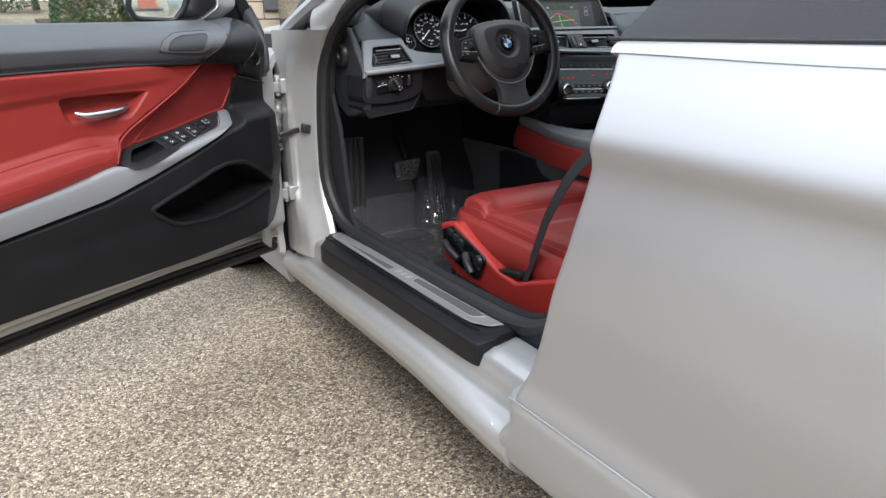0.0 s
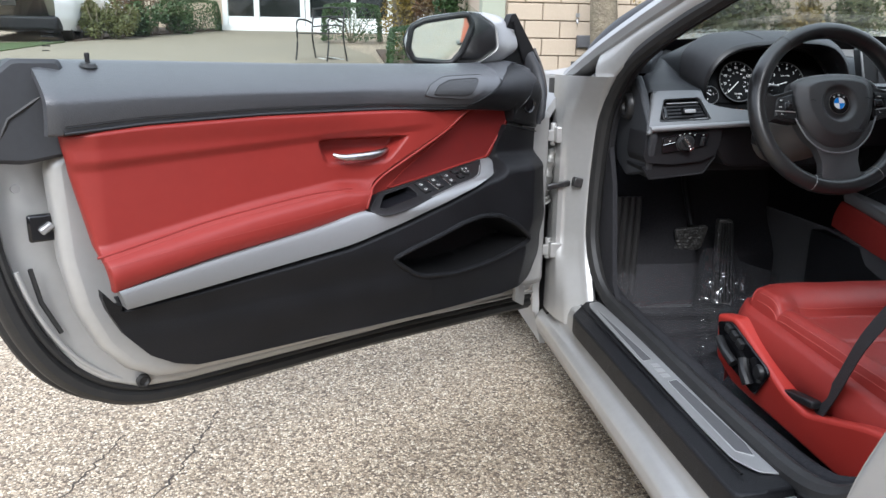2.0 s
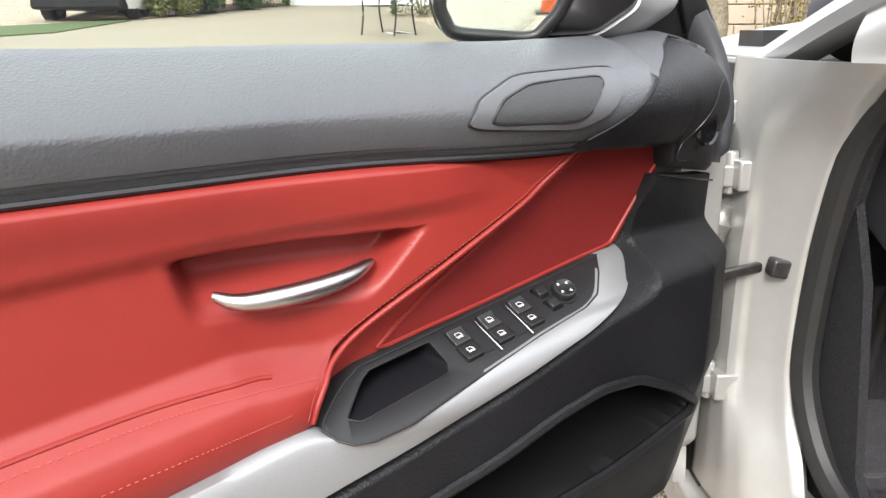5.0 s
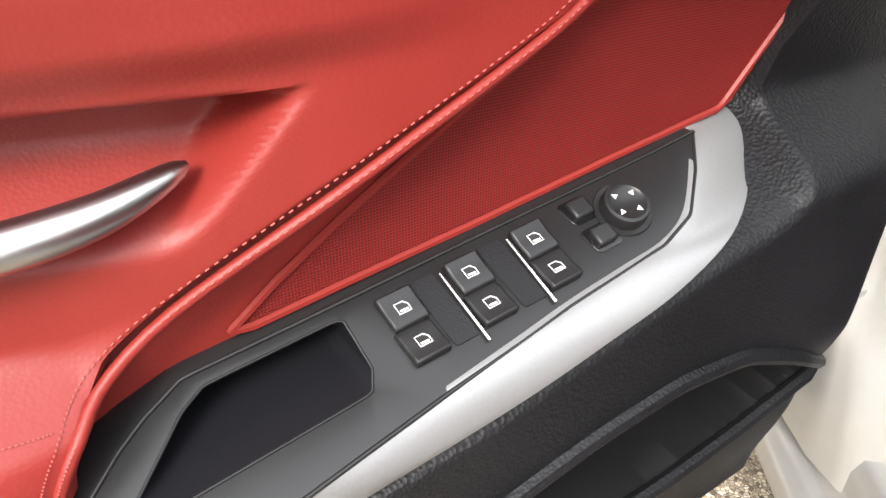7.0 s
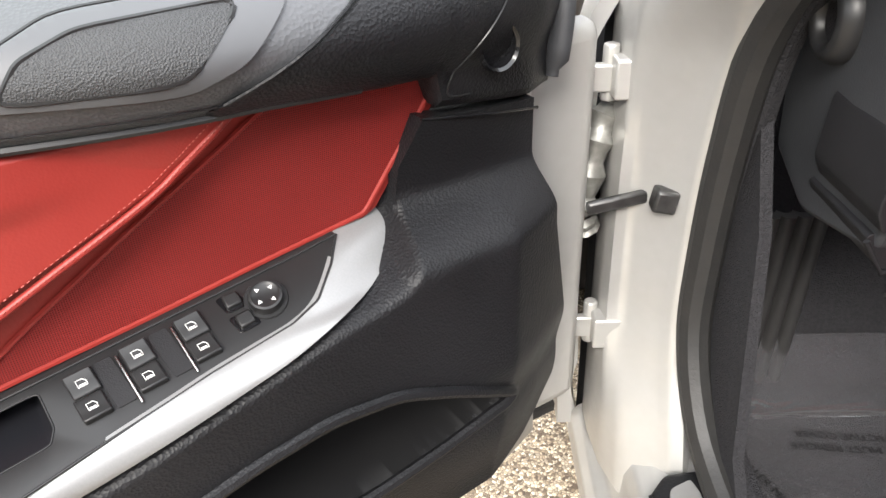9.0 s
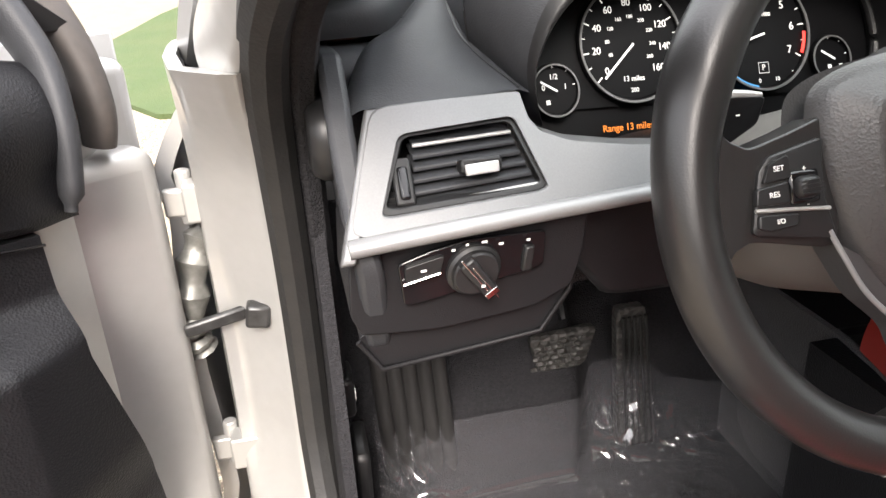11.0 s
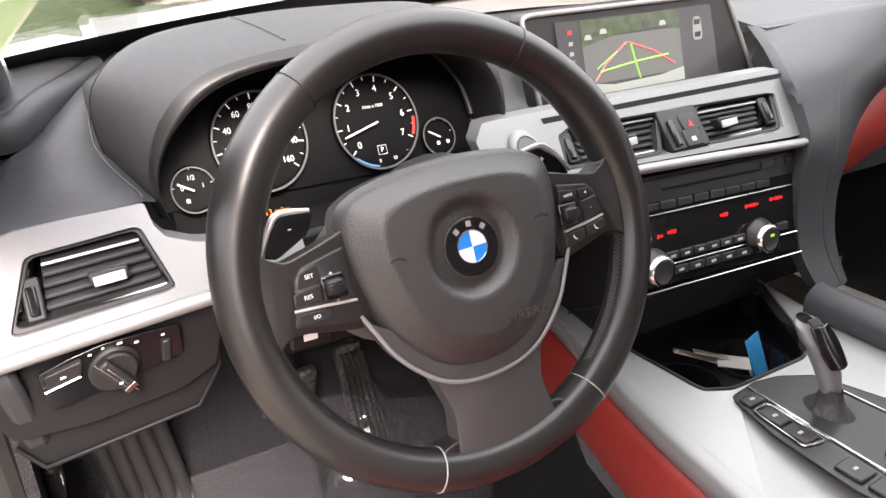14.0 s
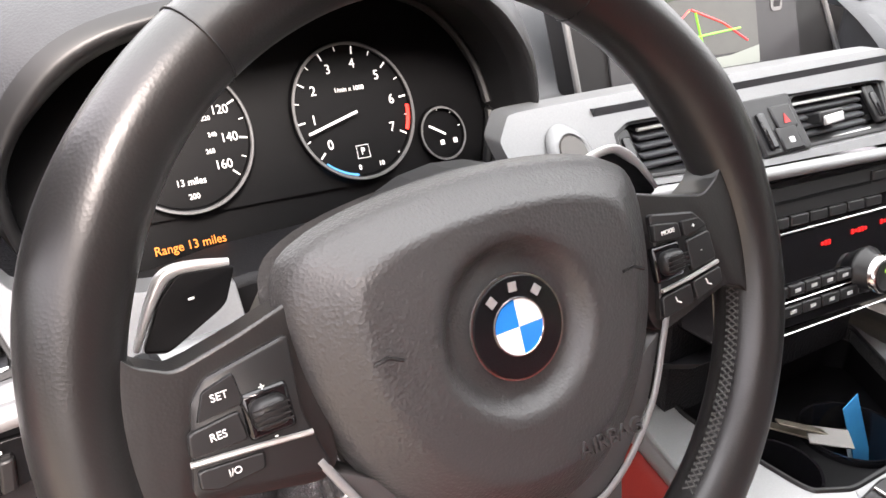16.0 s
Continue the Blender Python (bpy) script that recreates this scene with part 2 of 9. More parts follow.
def prism(outline, depth, place, cap=True, inset=0.0, rise=0.0):
    """A plate: a 2D outline, extruded from 0 to depth; place(a, b, c) lays it into the world. inset, rise: a rounded face."""
    bm = bmesh.new()
    c = Vector((sum(p[0] for p in outline) / len(outline), sum(p[1] for p in outline) / len(outline)))
    loops = [[bm.verts.new(place(a, b, 0)) for a, b in outline], [bm.verts.new(place(a, b, depth)) for a, b in outline]]
    if inset:
        loops.append([bm.verts.new(place(a + (c.x - a) * inset, b + (c.y - b) * inset, depth + rise)) for a, b in outline])
    n = len(outline)
    for p, q in zip(loops, loops[1:]):
        for i in range(n):
            bm.faces.new((p[i], p[(i + 1) % n], q[(i + 1) % n], q[i]))
    if cap:
        bm.faces.new(loops[-1])
        bm.faces.new(loops[0][::-1])
    bmesh.ops.recalc_face_normals(bm, faces=bm.faces)
    return bm


def curve(points, n=24, closed=False):
    """Points on a smooth curve through the points given."""
    p = [Vector(q) for q in points]
    out, m = [], len(p)
    spans = m if closed else m - 1
    for k in range(n + (0 if closed else 1)):
        s = k / n * spans
        i = min(int(s), spans - 1)
        t = s - i
        g = (lambda j: p[j % m]) if closed else (lambda j: p[max(0, min(m - 1, j))])
        a, b, c, d = g(i - 1), g(i), g(i + 1), g(i + 2)
        out.append(0.5 * (2 * b + (c - a) * t + (2 * a - 5 * b + 4 * c - d) * t * t + (3 * b - a - 3 * c + d) * t ** 3))
    return out


def tube(points, radius, sides=8, closed=False, flat=1.0, up=(0, 0, 1), caps=True):
    """A tube along points; radius a number or a function of 0..1; flat: height over width."""
    bm = bmesh.new()
    p = [Vector(q) for q in points]
    n = len(p)
    rings = []
    for i in range(n):
        a = p[(i - 1) % n] if closed or i else p[0]
        b = p[(i + 1) % n] if closed or i < n - 1 else p[-1]
        d = (b - a).normalized()
        x = d.cross(Vector(up))
        x = x.normalized() if x.length > 1e-6 else d.orthogonal().normalized()
        y = x.cross(d).normalized()
        r = radius(i / max(1, n - 1)) if callable(radius) else radius
        rings.append([bm.verts.new(p[i] + r * (math.cos(2 * math.pi * k / sides) * x + flat * math.sin(2 * math.pi * k / sides) * y)) for k in range(sides)])
    for i in range(n if closed else n - 1):
        r, q = rings[i], rings[(i + 1) % n]
        for k in range(sides):
            bm.faces.new((r[k], r[(k + 1) % sides], q[(k + 1) % sides], q[k]))
    if not closed and caps:
        bm.faces.new(rings[0][::-1]), bm.faces.new(rings[-1])
    bmesh.ops.recalc_face_normals(bm, faces=bm.faces)
    return bm


def lathe(profile, place, n=32):
    """Turns a profile of (radius, height) about the axis c of place(a, b, c)."""
    bm = bmesh.new()
    rings = []
    for r, h in profile:
        if r < 1e-6:
            rings.append([bm.verts.new(place(0, 0, h))])
        else:
            rings.append([bm.verts.new(place(r * math.cos(2 * math.pi * k / n), r * math.sin(2 * math.pi * k / n), h)) for k in range(n)])
    for p, q in zip(rings, rings[1:]):
        for k in range(n):
            a, b, c, d = p[k % len(p)], p[(k + 1) % len(p)], q[(k + 1) % len(q)], q[k % len(q)]
            vs = []
            for v in (a, b, c, d):
                if v not in vs:
                    vs.append(v)
            if len(vs) > 2:
                bm.faces.new(vs)
    bmesh.ops.recalc_face_normals(bm, faces=bm.faces)
    return bm


def box(size, m=None, cuts=0):
    bm = bmesh.new()
    bmesh.ops.create_cube(bm, size=1)
    bmesh.ops.scale(bm, vec=size, verts=bm.verts)
    if cuts:
        bmesh.ops.subdivide_edges(bm, edges=bm.edges[:], cuts=cuts, use_grid_fill=True)
    if m:
        bm.transform(m)
    return bm


def rounded(points, r=0.2, n=4):
    """A polygon with its corners rounded: r is the share of each side that the rounding takes."""
    out, m = [], len(points)
    for i in range(m):
        a, b, c = Vector(points[i - 1]), Vector(points[i]), Vector(points[(i + 1) % m])
        p, q = b + (a - b) * r, b + (c - b) * r
        for k in range(n + 1):
            t = k / n
            out.append(tuple((1 - t) ** 2 * p + 2 * t * (1 - t) * b + t * t * q))
    return out


def join(*bms):
    out = bms[0]
    for b in bms[1:]:
        me = bpy.data.meshes.new("tmp")
        b.to_mesh(me)
        b.free()
        out.from_mesh(me)
        bpy.data.meshes.remove(me)
    return out


def ramp(points, x):
    """A smooth function through (x, y) points, flat past the ends."""
    if x <= points[0][0]:
        return points[0][1]
    for (a, p), (b, q) in zip(points, points[1:]):
        if x <= b:
            t = (x - a) / (b - a)
            return p + (q - p) * t
    return points[-1][1]


def ease(a, b, x):
    t = max(0.0, min(1.0, (x - a) / (b - a)))
    return t * t * (3 - 2 * t)


def lettering(text, size, m, material, parent, name="lettering", depth=0.0004):
    cu = bpy.data.curves.new(name, "FONT")
    cu.body, cu.size, cu.extrude, cu.align_x, cu.align_y = text, size, depth, "CENTER", "CENTER"
    ob = new(name, cu)
    dg = bpy.context.evaluated_depsgraph_get()
    me = bpy.data.meshes.new_from_object(ob.evaluated_get(dg))
    bpy.data.objects.remove(ob)
    me.transform(m)
    me.materials.clear()
    me.materials.append(material)
    ob = new(name, me)
    ob.parent = parent
    return ob


# ---- ground ----
def ground_z(x, y):
    """The ground lies level under the car and climbs towards the house."""
    t = max(0.0, y - 1.2)
    rise = 0.104 * (t - 0.8 * (1 - math.exp(-t / 0.8)))
    return rise if rise < 2.2 else 2.2 + 0.2 * (1 - math.exp(-(rise - 2.2)))


def ground_material():
    """Exposed-aggregate paving: small tan, grey and brown stones in a pale binder, darker where it is stained."""
    m = bpy.data.materials.new("aggregate_paving")
    m.use_nodes = True
    n, l = m.node_tree.nodes, m.node_tree.links
    b = n["Principled BSDF"]
    b.inputs["Roughness"].default_value = 0.85
    tc = n.new("ShaderNodeTexCoord")
    v = n.new("ShaderNodeTexVoronoi")
    v.inputs["Scale"].default_value = 165
    v2 = n.new("ShaderNodeTexVoronoi")
    v2.feature, v2.inputs["Scale"].default_value = "DISTANCE_TO_EDGE", 165
    l.new(tc.outputs["Object"], v.inputs["Vector"]), l.new(tc.outputs["Object"], v2.inputs["Vector"])
    sp = n.new("ShaderNodeSeparateColor")
    l.new(v.outputs["Color"], sp.inputs[0])
    cr = n.new("ShaderNodeValToRGB")
    e = cr.color_ramp.elements
    e[0].position, e[0].color = 0.0, (0.085, 0.060, 0.040, 1)
    e[1].position, e[1].color = 1.0, (0.82, 0.73, 0.57, 1)
    for pos, col in ((0.2, (0.22, 0.163, 0.108, 1)), (0.45, (0.52, 0.412, 0.28, 1)), (0.62, (0.34, 0.283, 0.208, 1)), (0.82, (0.72, 0.585, 0.41, 1))):
        q = e.new(pos)
        q.color = col
    l.new(sp.outputs[0], cr.inputs[0])
    gap = n.new("ShaderNodeMapRange")
    gap.inputs[1].default_value, gap.inputs[2].default_value = 0.0, 0.13
    l.new(v2.outputs["Distance"], gap.inputs[0])
    mix = n.new("ShaderNodeMixRGB")
    mix.inputs[1].default_value = (0.085, 0.066, 0.048, 1)
    l.new(gap.outputs[0], mix.inputs[0]), l.new(cr.outputs[0], mix.inputs[2])
    st = n.new("ShaderNodeTexNoise")
    st.inputs["Scale"].default_value, st.inputs["Detail"].default_value = 1.6, 6
    l.new(tc.outputs["Object"], st.inputs["Vector"])
    sr = n.new("ShaderNodeMapRange")
    sr.inputs[1].default_value, sr.inputs[2].default_value, sr.inputs[3].default_value, sr.inputs[4].default_value = 0.35, 0.7, 0.72, 1.0
    l.new(st.outputs["Fac"], sr.inputs[0])
    mul = n.new("ShaderNodeMixRGB")
    mul.blend_type = "MULTIPLY"
    mul.inputs[0].default_value = 1.0
    l.new(mix.outputs[0], mul.inputs[1]), l.new(sr.outputs[0], mul.inputs[2])
    l.new(mul.outputs[0], b.inputs["Base Color"])
    bp = n.new("ShaderNodeBump")
    bp.inputs["Strength"].default_value, bp.inputs["Distance"].default_value = 0.8, 0.003
    l.new(v2.outputs["Distance"], bp.inputs["Height"])
    l.new(bp.outputs[0], b.inputs["Normal"])
    return m


AGGREGATE = ground_material()
CONCRETE = mat("driveway_concrete", (0.20, 0.168, 0.112), 0.85, spots=[(0.5, (0.14, 0.122, 0.088), 0.6), (7, (0.23, 0.197, 0.14), 0.4), (60, (0.24, 0.22, 0.18), 0.3)], grain=[("noise", 120, 0.3, 0.003)])
LAWN = mat("lawn", (0.065, 0.100, 0.030), 0.9, spots=[(3, (0.095, 0.115, 0.042), 0.6), (40, (0.045, 0.07, 0.022), 0.5)], grain=[("noise", 90, 0.8, 0.03)])
MULCH = mat("mulch", (0.09, 0.062, 0.045), 0.95, spots=[(20, (0.16, 0.12, 0.09), 0.5)], grain=[("noise", 60, 1.0, 0.03)])


def ground_sheet():
    xs = [-400, -60, -25, -14, -9, -6, -4, -3, -2, -1, 0, 1, 2, 3, 4, 6, 9, 14, 25, 60, 400]
    ys = [-400, -60, -20, -8, -4, -2, 0, 1, 1.4, 1.8, 2.2, 2.7, 3.3, 4, 5, 6, 7, 8, 9, 10, 11, 12, 13, 14, 16, 18, 20, 24, 30, 60, 400]
    bm = bmesh.new()
    g = [[bm.verts.new((x, y, ground_z(x, y))) for x in xs] for y in ys]
    for a, b in zip(g, g[1:]):
        for i in range(len(xs) - 1):
            bm.faces.new((a[i], a[i + 1], b[i + 1], b[i]))
    return tagged(part("ground", bm, AGGREGATE, smooth=60), "tan exposed-aggregate paving with stains and fine cracks", "ground", kind="structure")


def draped(name, outline, lift, material, label, category, n=26):
    """A thin bed laid on the ground inside an outline."""
    x0, x1 = min(p[0] for p in outline), max(p[0] for p in outline)
    y0, y1 = min(p[1] for p in outline), max(p[1] for p in outline)
    bm = bmesh.new()
    vs = [bm.verts.new((x, y, 0)) for x, y in outline]
    bm.faces.new(vs)
    step = max(x1 - x0, y1 - y0) / n
    k = y0 + step
    while k < y1:
        bmesh.ops.bisect_plane(bm, geom=bm.verts[:] + bm.edges[:] + bm.faces[:], plane_co=(0, k, 0), plane_no=(0, 1, 0))
        k += step
    for v in bm.verts:
        v.co.z = ground_z(v.co.x, v.co.y) + lift
    low = bmesh.ops.extrude_face_region(bm, geom=bm.faces[:])
    for v in low["geom"]:
        if isinstance(v, bmesh.types.BMVert):
            v.co.z -= lift + 0.03
    bmesh.ops.recalc_face_normals(bm, faces=bm.faces)
    return tagged(part(name, bm, material), label, category, kind="structure")


ground_sheet()
CRACK = mat("crack_dirt", (0.035, 0.028, 0.022), 0.95, spots=[(40, (0.06, 0.05, 0.04), 0.5)])
rng = random.Random(12)
for cx0, cy0, cx1, cy1 in ((-1.95, -0.62, -1.78, -0.16), (-1.78, -0.16, -1.74, 0.16), (-2.02, -0.25, -1.96, 0.05)):
    pts = [Vector((cx0 + (cx1 - cx0) * k / 24 + rng.uniform(-0.008, 0.008), cy0 + (cy1 - cy0) * k / 24, 0.0004)) for k in range(25)]
    tagged(part("crack", tube(pts, lambda t: 0.0012 + 0.0022 * rng.random(), 5, flat=0.15), CRACK), "thin dark crack across the paving", "crack", kind="structure")

# ---- the car ----
XC = 0.08                      # the car's middle plane
car = thing("car", "silver two-door coupe with its driver's door standing open", "car")


def mirrored(p):
    return (2 * XC - p[0], p[1], p[2])


SIDE = [(0.285, -0.844), (0.335, -0.848), (0.35, -0.8455), (0.375, -0.840), (0.40, -0.842), (0.55, -0.852), (0.66, -0.850), (0.725, -0.842), (0.760, -0.840), (0.778, -0.852), (0.79, -0.852), (0.81, -0.843), (0.85, -0.822), (0.885, -0.796), (0.90, -0.784)]


def side_x(y, z):
    """The outer skin at a height; the rear wing swells towards the wheel, the front wing tucks in."""
    x = (ramp(SIDE, z - 0.010) + 2 * ramp(SIDE, z - 0.005) + 2 * ramp(SIDE, z) + 2 * ramp(SIDE, z + 0.005) + ramp(SIDE, z + 0.010)) / 8
    swell = 0.022 * math.exp(-((y + 1.9) / 0.55) ** 2) * ease(0.3, 0.55, z) * (1 - ease(0.80, 0.9, z))
    return x - swell + 0.05 * ease(0.9, 2.4, y)


def arch(y, yc, zc=0.335, r=0.36):
    d = r * r - (y - yc) ** 2
    return zc + math.sqrt(d) if d > 0 else 0.0


EDGE = [(0.30, -1.035), (0.34, -1.055), (0.39, -1.082), (0.445, -1.110), (0.51, -1.135), (0.576, -1.158), (0.636, -1.182), (0.70, -1.200), (0.75, -1.212), (0.80, -1.221), (0.83, -1.217), (0.856, -1.211), (0.882, -1.198), (0.90, -1.189)]


def rear_wing(mirror=False):
    def f(s, t):
        s = s ** 1.7
        zb = 0.30
        z = zb + (0.90 - zb) * t
        y = ramp(EDGE, z) + (-2.72 - ramp(EDGE, z)) * s
        low = max(0.30, arch(y, -2.10))
        z = low + (0.90 - low) * t
        x = side_x(y, z) + 0.16 * ease(-2.35, -2.75, y)
        # the front edge rolls inwards into the door opening
        x += 0.012 * (1 - ease(0.0, 0.012, s)) ** 2
        p = (x, y, z)
        return mirrored(p) if mirror else p
    inward = (0.005, 0, 0) if not mirror else (-0.005, 0, 0)
    return grid(f, 90, 44, thick=inward)


def front_wing(mirror=False):
    def f(s, t):
        y = 0.19 + (2.05 - 0.19) * s
        low = max(0.26, arch(y, 1.08))
        top = 0.925 - 0.10 * ease(0.6, 2.1, y)
        z = low + (top - low) * t
        x = side_x(y, min(z, 0.9)) + 0.30 * ease(1.5, 2.15, y) ** 2
        p = (x, y, z)
        return mirrored(p) if mirror else p
    return grid(f, 60, 30, thick=(0.02, 0, 0) if not mirror else (-0.02, 0, 0))


part("rear_wing", rear_wing(), SILVER, car, "silver rear wing with a sharp shoulder crease")
part("rear_wing", rear_wing(True), SILVER, car)
part("front_wing", front_wing(), SILVER, car)
part("front_wing", front_wing(True), SILVER, car)


def bonnet():
    def f(s, t):
        y = 0.30 + 1.75 * s
        hw = 0.80 - 0.30 * ease(1.5, 2.15, y) ** 2 - 0.05 * ease(0.9, 2.4, y)
        a = (t - 0.5) * 2
        z = 0.925 + 0.085 * (1 - a * a) - 0.11 * ease(0.6, 2.15, y) + 0.012 * math.exp(-((abs(a) - 0.62) / 0.09) ** 2)
        return (XC + hw * a, y, z)
    return grid(f, 30, 40, thick=(0, 0, -0.02))


part("bonnet", bonnet(), SILVER, car, "silver bonnet")


def tailgate():
    def f(s, t):
        y = -2.1 - 0.62 * s
        a = (t - 0.5) * 2
        hw = 0.78 - 0.14 * ease(-2.35, -2.75, y)
        return (XC + hw * a, y, 0.90 + 0.04 * (1 - a * a))
    return grid(f, 10, 20, thick=(0, 0, -0.02))


part("boot_lid", tailgate(), SILVER, car)


def rump(y, sgn):
    def f(s, t):
        a = (s - 0.5) * 2
        z = 0.24 + 0.68 * t
        return (XC + (0.66 if sgn < 0 else 0.50) * a, y + sgn * (0.06 * (1 - a * a) + 0.05 * math.sin(t * math.pi)), z)
    return grid(f, 20, 10, thick=(0, -0.03 * sgn, 0))


part("rear_bumper", rump(-2.72, -1), SILVER, car)
part("front_bumper", rump(2.05, 1), SILVER, car)


def roof():
    def f(s, t):
        y = -0.42 - 1.05 * s
        a = (t - 0.5) * 2
        hw = 0.56 - 0.03 * ease(-0.9, -1.5, y)
        z = 1.195 + 0.045 * math.sin(math.pi * min(1, max(0, (y + 1.75) / 1.5))) + 0.03 * (1 - a * a)
        return (XC + hw * a, y, z)
    return grid(f, 20, 20, thick=(0, 0, -0.03))


part("roof", roof(), SILVER, car, "silver roof")
# unseen lining, kept pale so that it throws light into the cabin
part("headliner", grid(lambda s, t: (XC + 0.52 * (2 * t - 1), -0.45 - 0.98 * s, 1.165 + 0.02 * math.sin(math.pi * s)), 6, 6, thick=(0, 0, 0.01)), mat("bounce_headliner", (0.62, 0.60, 0.57), 0.9, spots=[(8, (0.56, 0.54, 0.51), 0.4)]), car)


def windscreen():
    def f(s, t):
        a = (t - 0.5) * 2
        y = 0.46 - 0.92 * s - 0.16 * a * a * (1 - s)
        hw = 0.72 - 0.19 * s
        return (XC + hw * a, y, 0.975 + (1.21 - 0.975) * s + 0.035 * (1 - a * a))
    return grid(f, 12, 16, thick=(0, 0.002, 0.004))


ob = part("windscreen", windscreen(), GLASS, car)
ob.visible_shadow = False
ob = part("rear_window", grid(lambda s, t: (XC + (0.54 + 0.1 * s) * (2 * t - 1), -1.46 - 0.66 * s, 1.20 - 0.29 * s), 8, 8, thick=(0, -0.002, 0.004)), TINTED, car)
ob.visible_shadow = False


def quarter_glass(mirror=False):
    def f(s, t):
        yb = -1.165 - 0.80 * s
        top = 0.913 + (1.155 - 0.913) * t * (1 - ease(0.45, 1.0, s) * 0.92)
        z = top
        k = (z - 0.913) / 0.24
        p = (-0.758 + 0.185 * k, yb - 0.145 * k * (1 - s), z)
        return mirrored(p) if mirror else p
    return grid(f, 20, 8, thick=(0.004, 0, 0))


ob = part("quarter_window", quarter_glass(), TINTED, car, "dark tinted rear side window")
ob.visible_shadow = False
part("quarter_window", quarter_glass(True), TINTED, car).visible_shadow = False


def strip(points, w, h, material, name, parent, label="", n=40, bevel=0.002):
    """A trim strip of rectangular section along a smooth curve."""
    c = curve(points, n)
    bm = bmesh.new()
    rings = []
    for i, p in enumerate(c):
        d = (c[min(i + 1, len(c) - 1)] - c[max(0, i - 1)]).normalized()
        x = d.cross(Vector((0, 0, 1))).normalized()
        y = x.cross(d).normalized()
        rings.append([bm.verts.new(p + x * a * w / 2 + y * b * h / 2) for a, b in ((-1, -1), (1, -1), (1, 1), (-1, 1))])
    for r, q in zip(rings, rings[1:]):
        for k in range(4):
            bm.faces.new((r[k], r[(k + 1) % 4], q[(k + 1) % 4], q[k]))
    bm.faces.new(rings[0]), bm.faces.new(rings[-1])
    bmesh.ops.recalc_face_normals(bm, faces=bm.faces)
    return part(name, bm, material, parent, label, bevel=bevel)


def belt(s, t):
    """The bright strip leans inwards and widens towards the back."""
    y = -1.189 - 0.86 * s
    low = Vector((-0.789 - 0.004 * math.sin(math.pi * s) + 0.04 * ease(0.75, 1.0, s), y, 0.8985 - 0.006 * ease(0, 0.4, s)))
    high = Vector((-0.768 - 0.006 * math.sin(math.pi * s) + 0.04 * ease(0.75, 1.0, s), y, 0.913))
    return low.lerp(high, t) + Vector((-0.003, 0, 0.003)) * math.sin(math.pi * t)


part("belt_strip", grid(belt, 40, 6, thick=(0.014, 0, -0.008)), STRIP, car, "bright metal strip under the side window", smooth=40)
strip([(-0.764, -1.16, 0.915), (-0.770, -1.56, 0.915), (-0.76, -1.9, 0.918)], 0.010, 0.006, RUBBER, "window_seal", car)
strip([mirrored(p) for p in [(-0.772, -0.1, 0.902), (-0.778, -1.37, 0.903), (-0.782, -1.56, 0.902), (-0.772, -1.85, 0.905)]], 0.016, 0.019, CHROME, "belt_strip", car)

# body sill (rocker) with its rounded step, and the skirt below the seam
ROCK = [(-0.700, 0.335), (-0.748, 0.330), (-0.770, 0.318), (-0.778, 0.298), (-0.781, 0.272), (-0.790, 0.255), (-0.806, 0.247), (-0.818, 0.232), (-0.820, 0.205), (-0.806, 0.175), (-0.775, 0.150), (-0.70, 0.140)]


def rocker(y0, y1, mirror=False):
    def f(s, t):
        k = t * (len(ROCK) - 1)
        i = min(int(k), len(ROCK) - 2)
        a, b = ROCK[i], ROCK[i + 1]
        x, z = a[0] + (b[0] - a[0]) * (k - i), a[1] + (b[1] - a[1]) * (k - i)
        y = y0 + (y1 - y0) * s
        p = (x - 0.012 * ease(-0.4, -1.2, y) - 0.018 * ease(-0.6, -1.03, y) * ease(0.255, 0.235, z), y, z)
        return mirrored(p) if mirror else p
    return grid(f, 24, 44, thick=(0.01, 0, 0) if not mirror else (-0.01, 0, 0))


part("sill_panel", rocker(-1.035, 0.24), SILVER_IN, car, "silver sill with a rounded step", smooth=50)
part("sill_panel", rocker(-1.04, 0.7, True), SILVER_IN, car)


def skirt(mirror=False):
    def f(s, t):
        y = -1.02 - 0.75 * s * s
        z = 0.14 + 0.19 * t
        x = ramp([(0.14, -0.75), (0.17, -0.815), (0.20, -0.843), (0.24, -0.850), (0.30, -0.853), (0.326, -0.853), (0.33, -0.849)], z)
        # the front end rounds in to the sill
        k = max(0.0, 1 - (-1.02 - y) / 0.05)
        x += 0.055 * ease(0.245, 0.285, z) * (1 - math.sqrt(1 - k * k))
        p = (x, y, z)
        return mirrored(p) if mirror else p
    return grid(f, 40, 20, thick=(0.015, 0, 0) if not mirror else (-0.015, 0, 0))


part("skirt_seam", tube([(-0.8505, -1.05 - 0.07 * k, 0.3325) for k in range(11)], 0.0016, 6), STRIP, car)
part("side_skirt", skirt(), SILVER, car, "silver side skirt below the rear wing", smooth=50)
part("side_skirt", skirt(True), SILVER, car)
part("front_skirt", grid(lambda s, t: (side_x(0.3, 0.4) + 0.01 + 0.03 * (1 - t), 0.24 + 0.47 * s, 0.14 + 0.13 * t), 8, 6, thick=(0.015, 0, 0)), SILVER, car)

# underside, so that the ground below lies in shade
part("underbody", box((1.50, 4.5, 0.05), pose(XC, -0.3, 0.185)), BLACK, car)


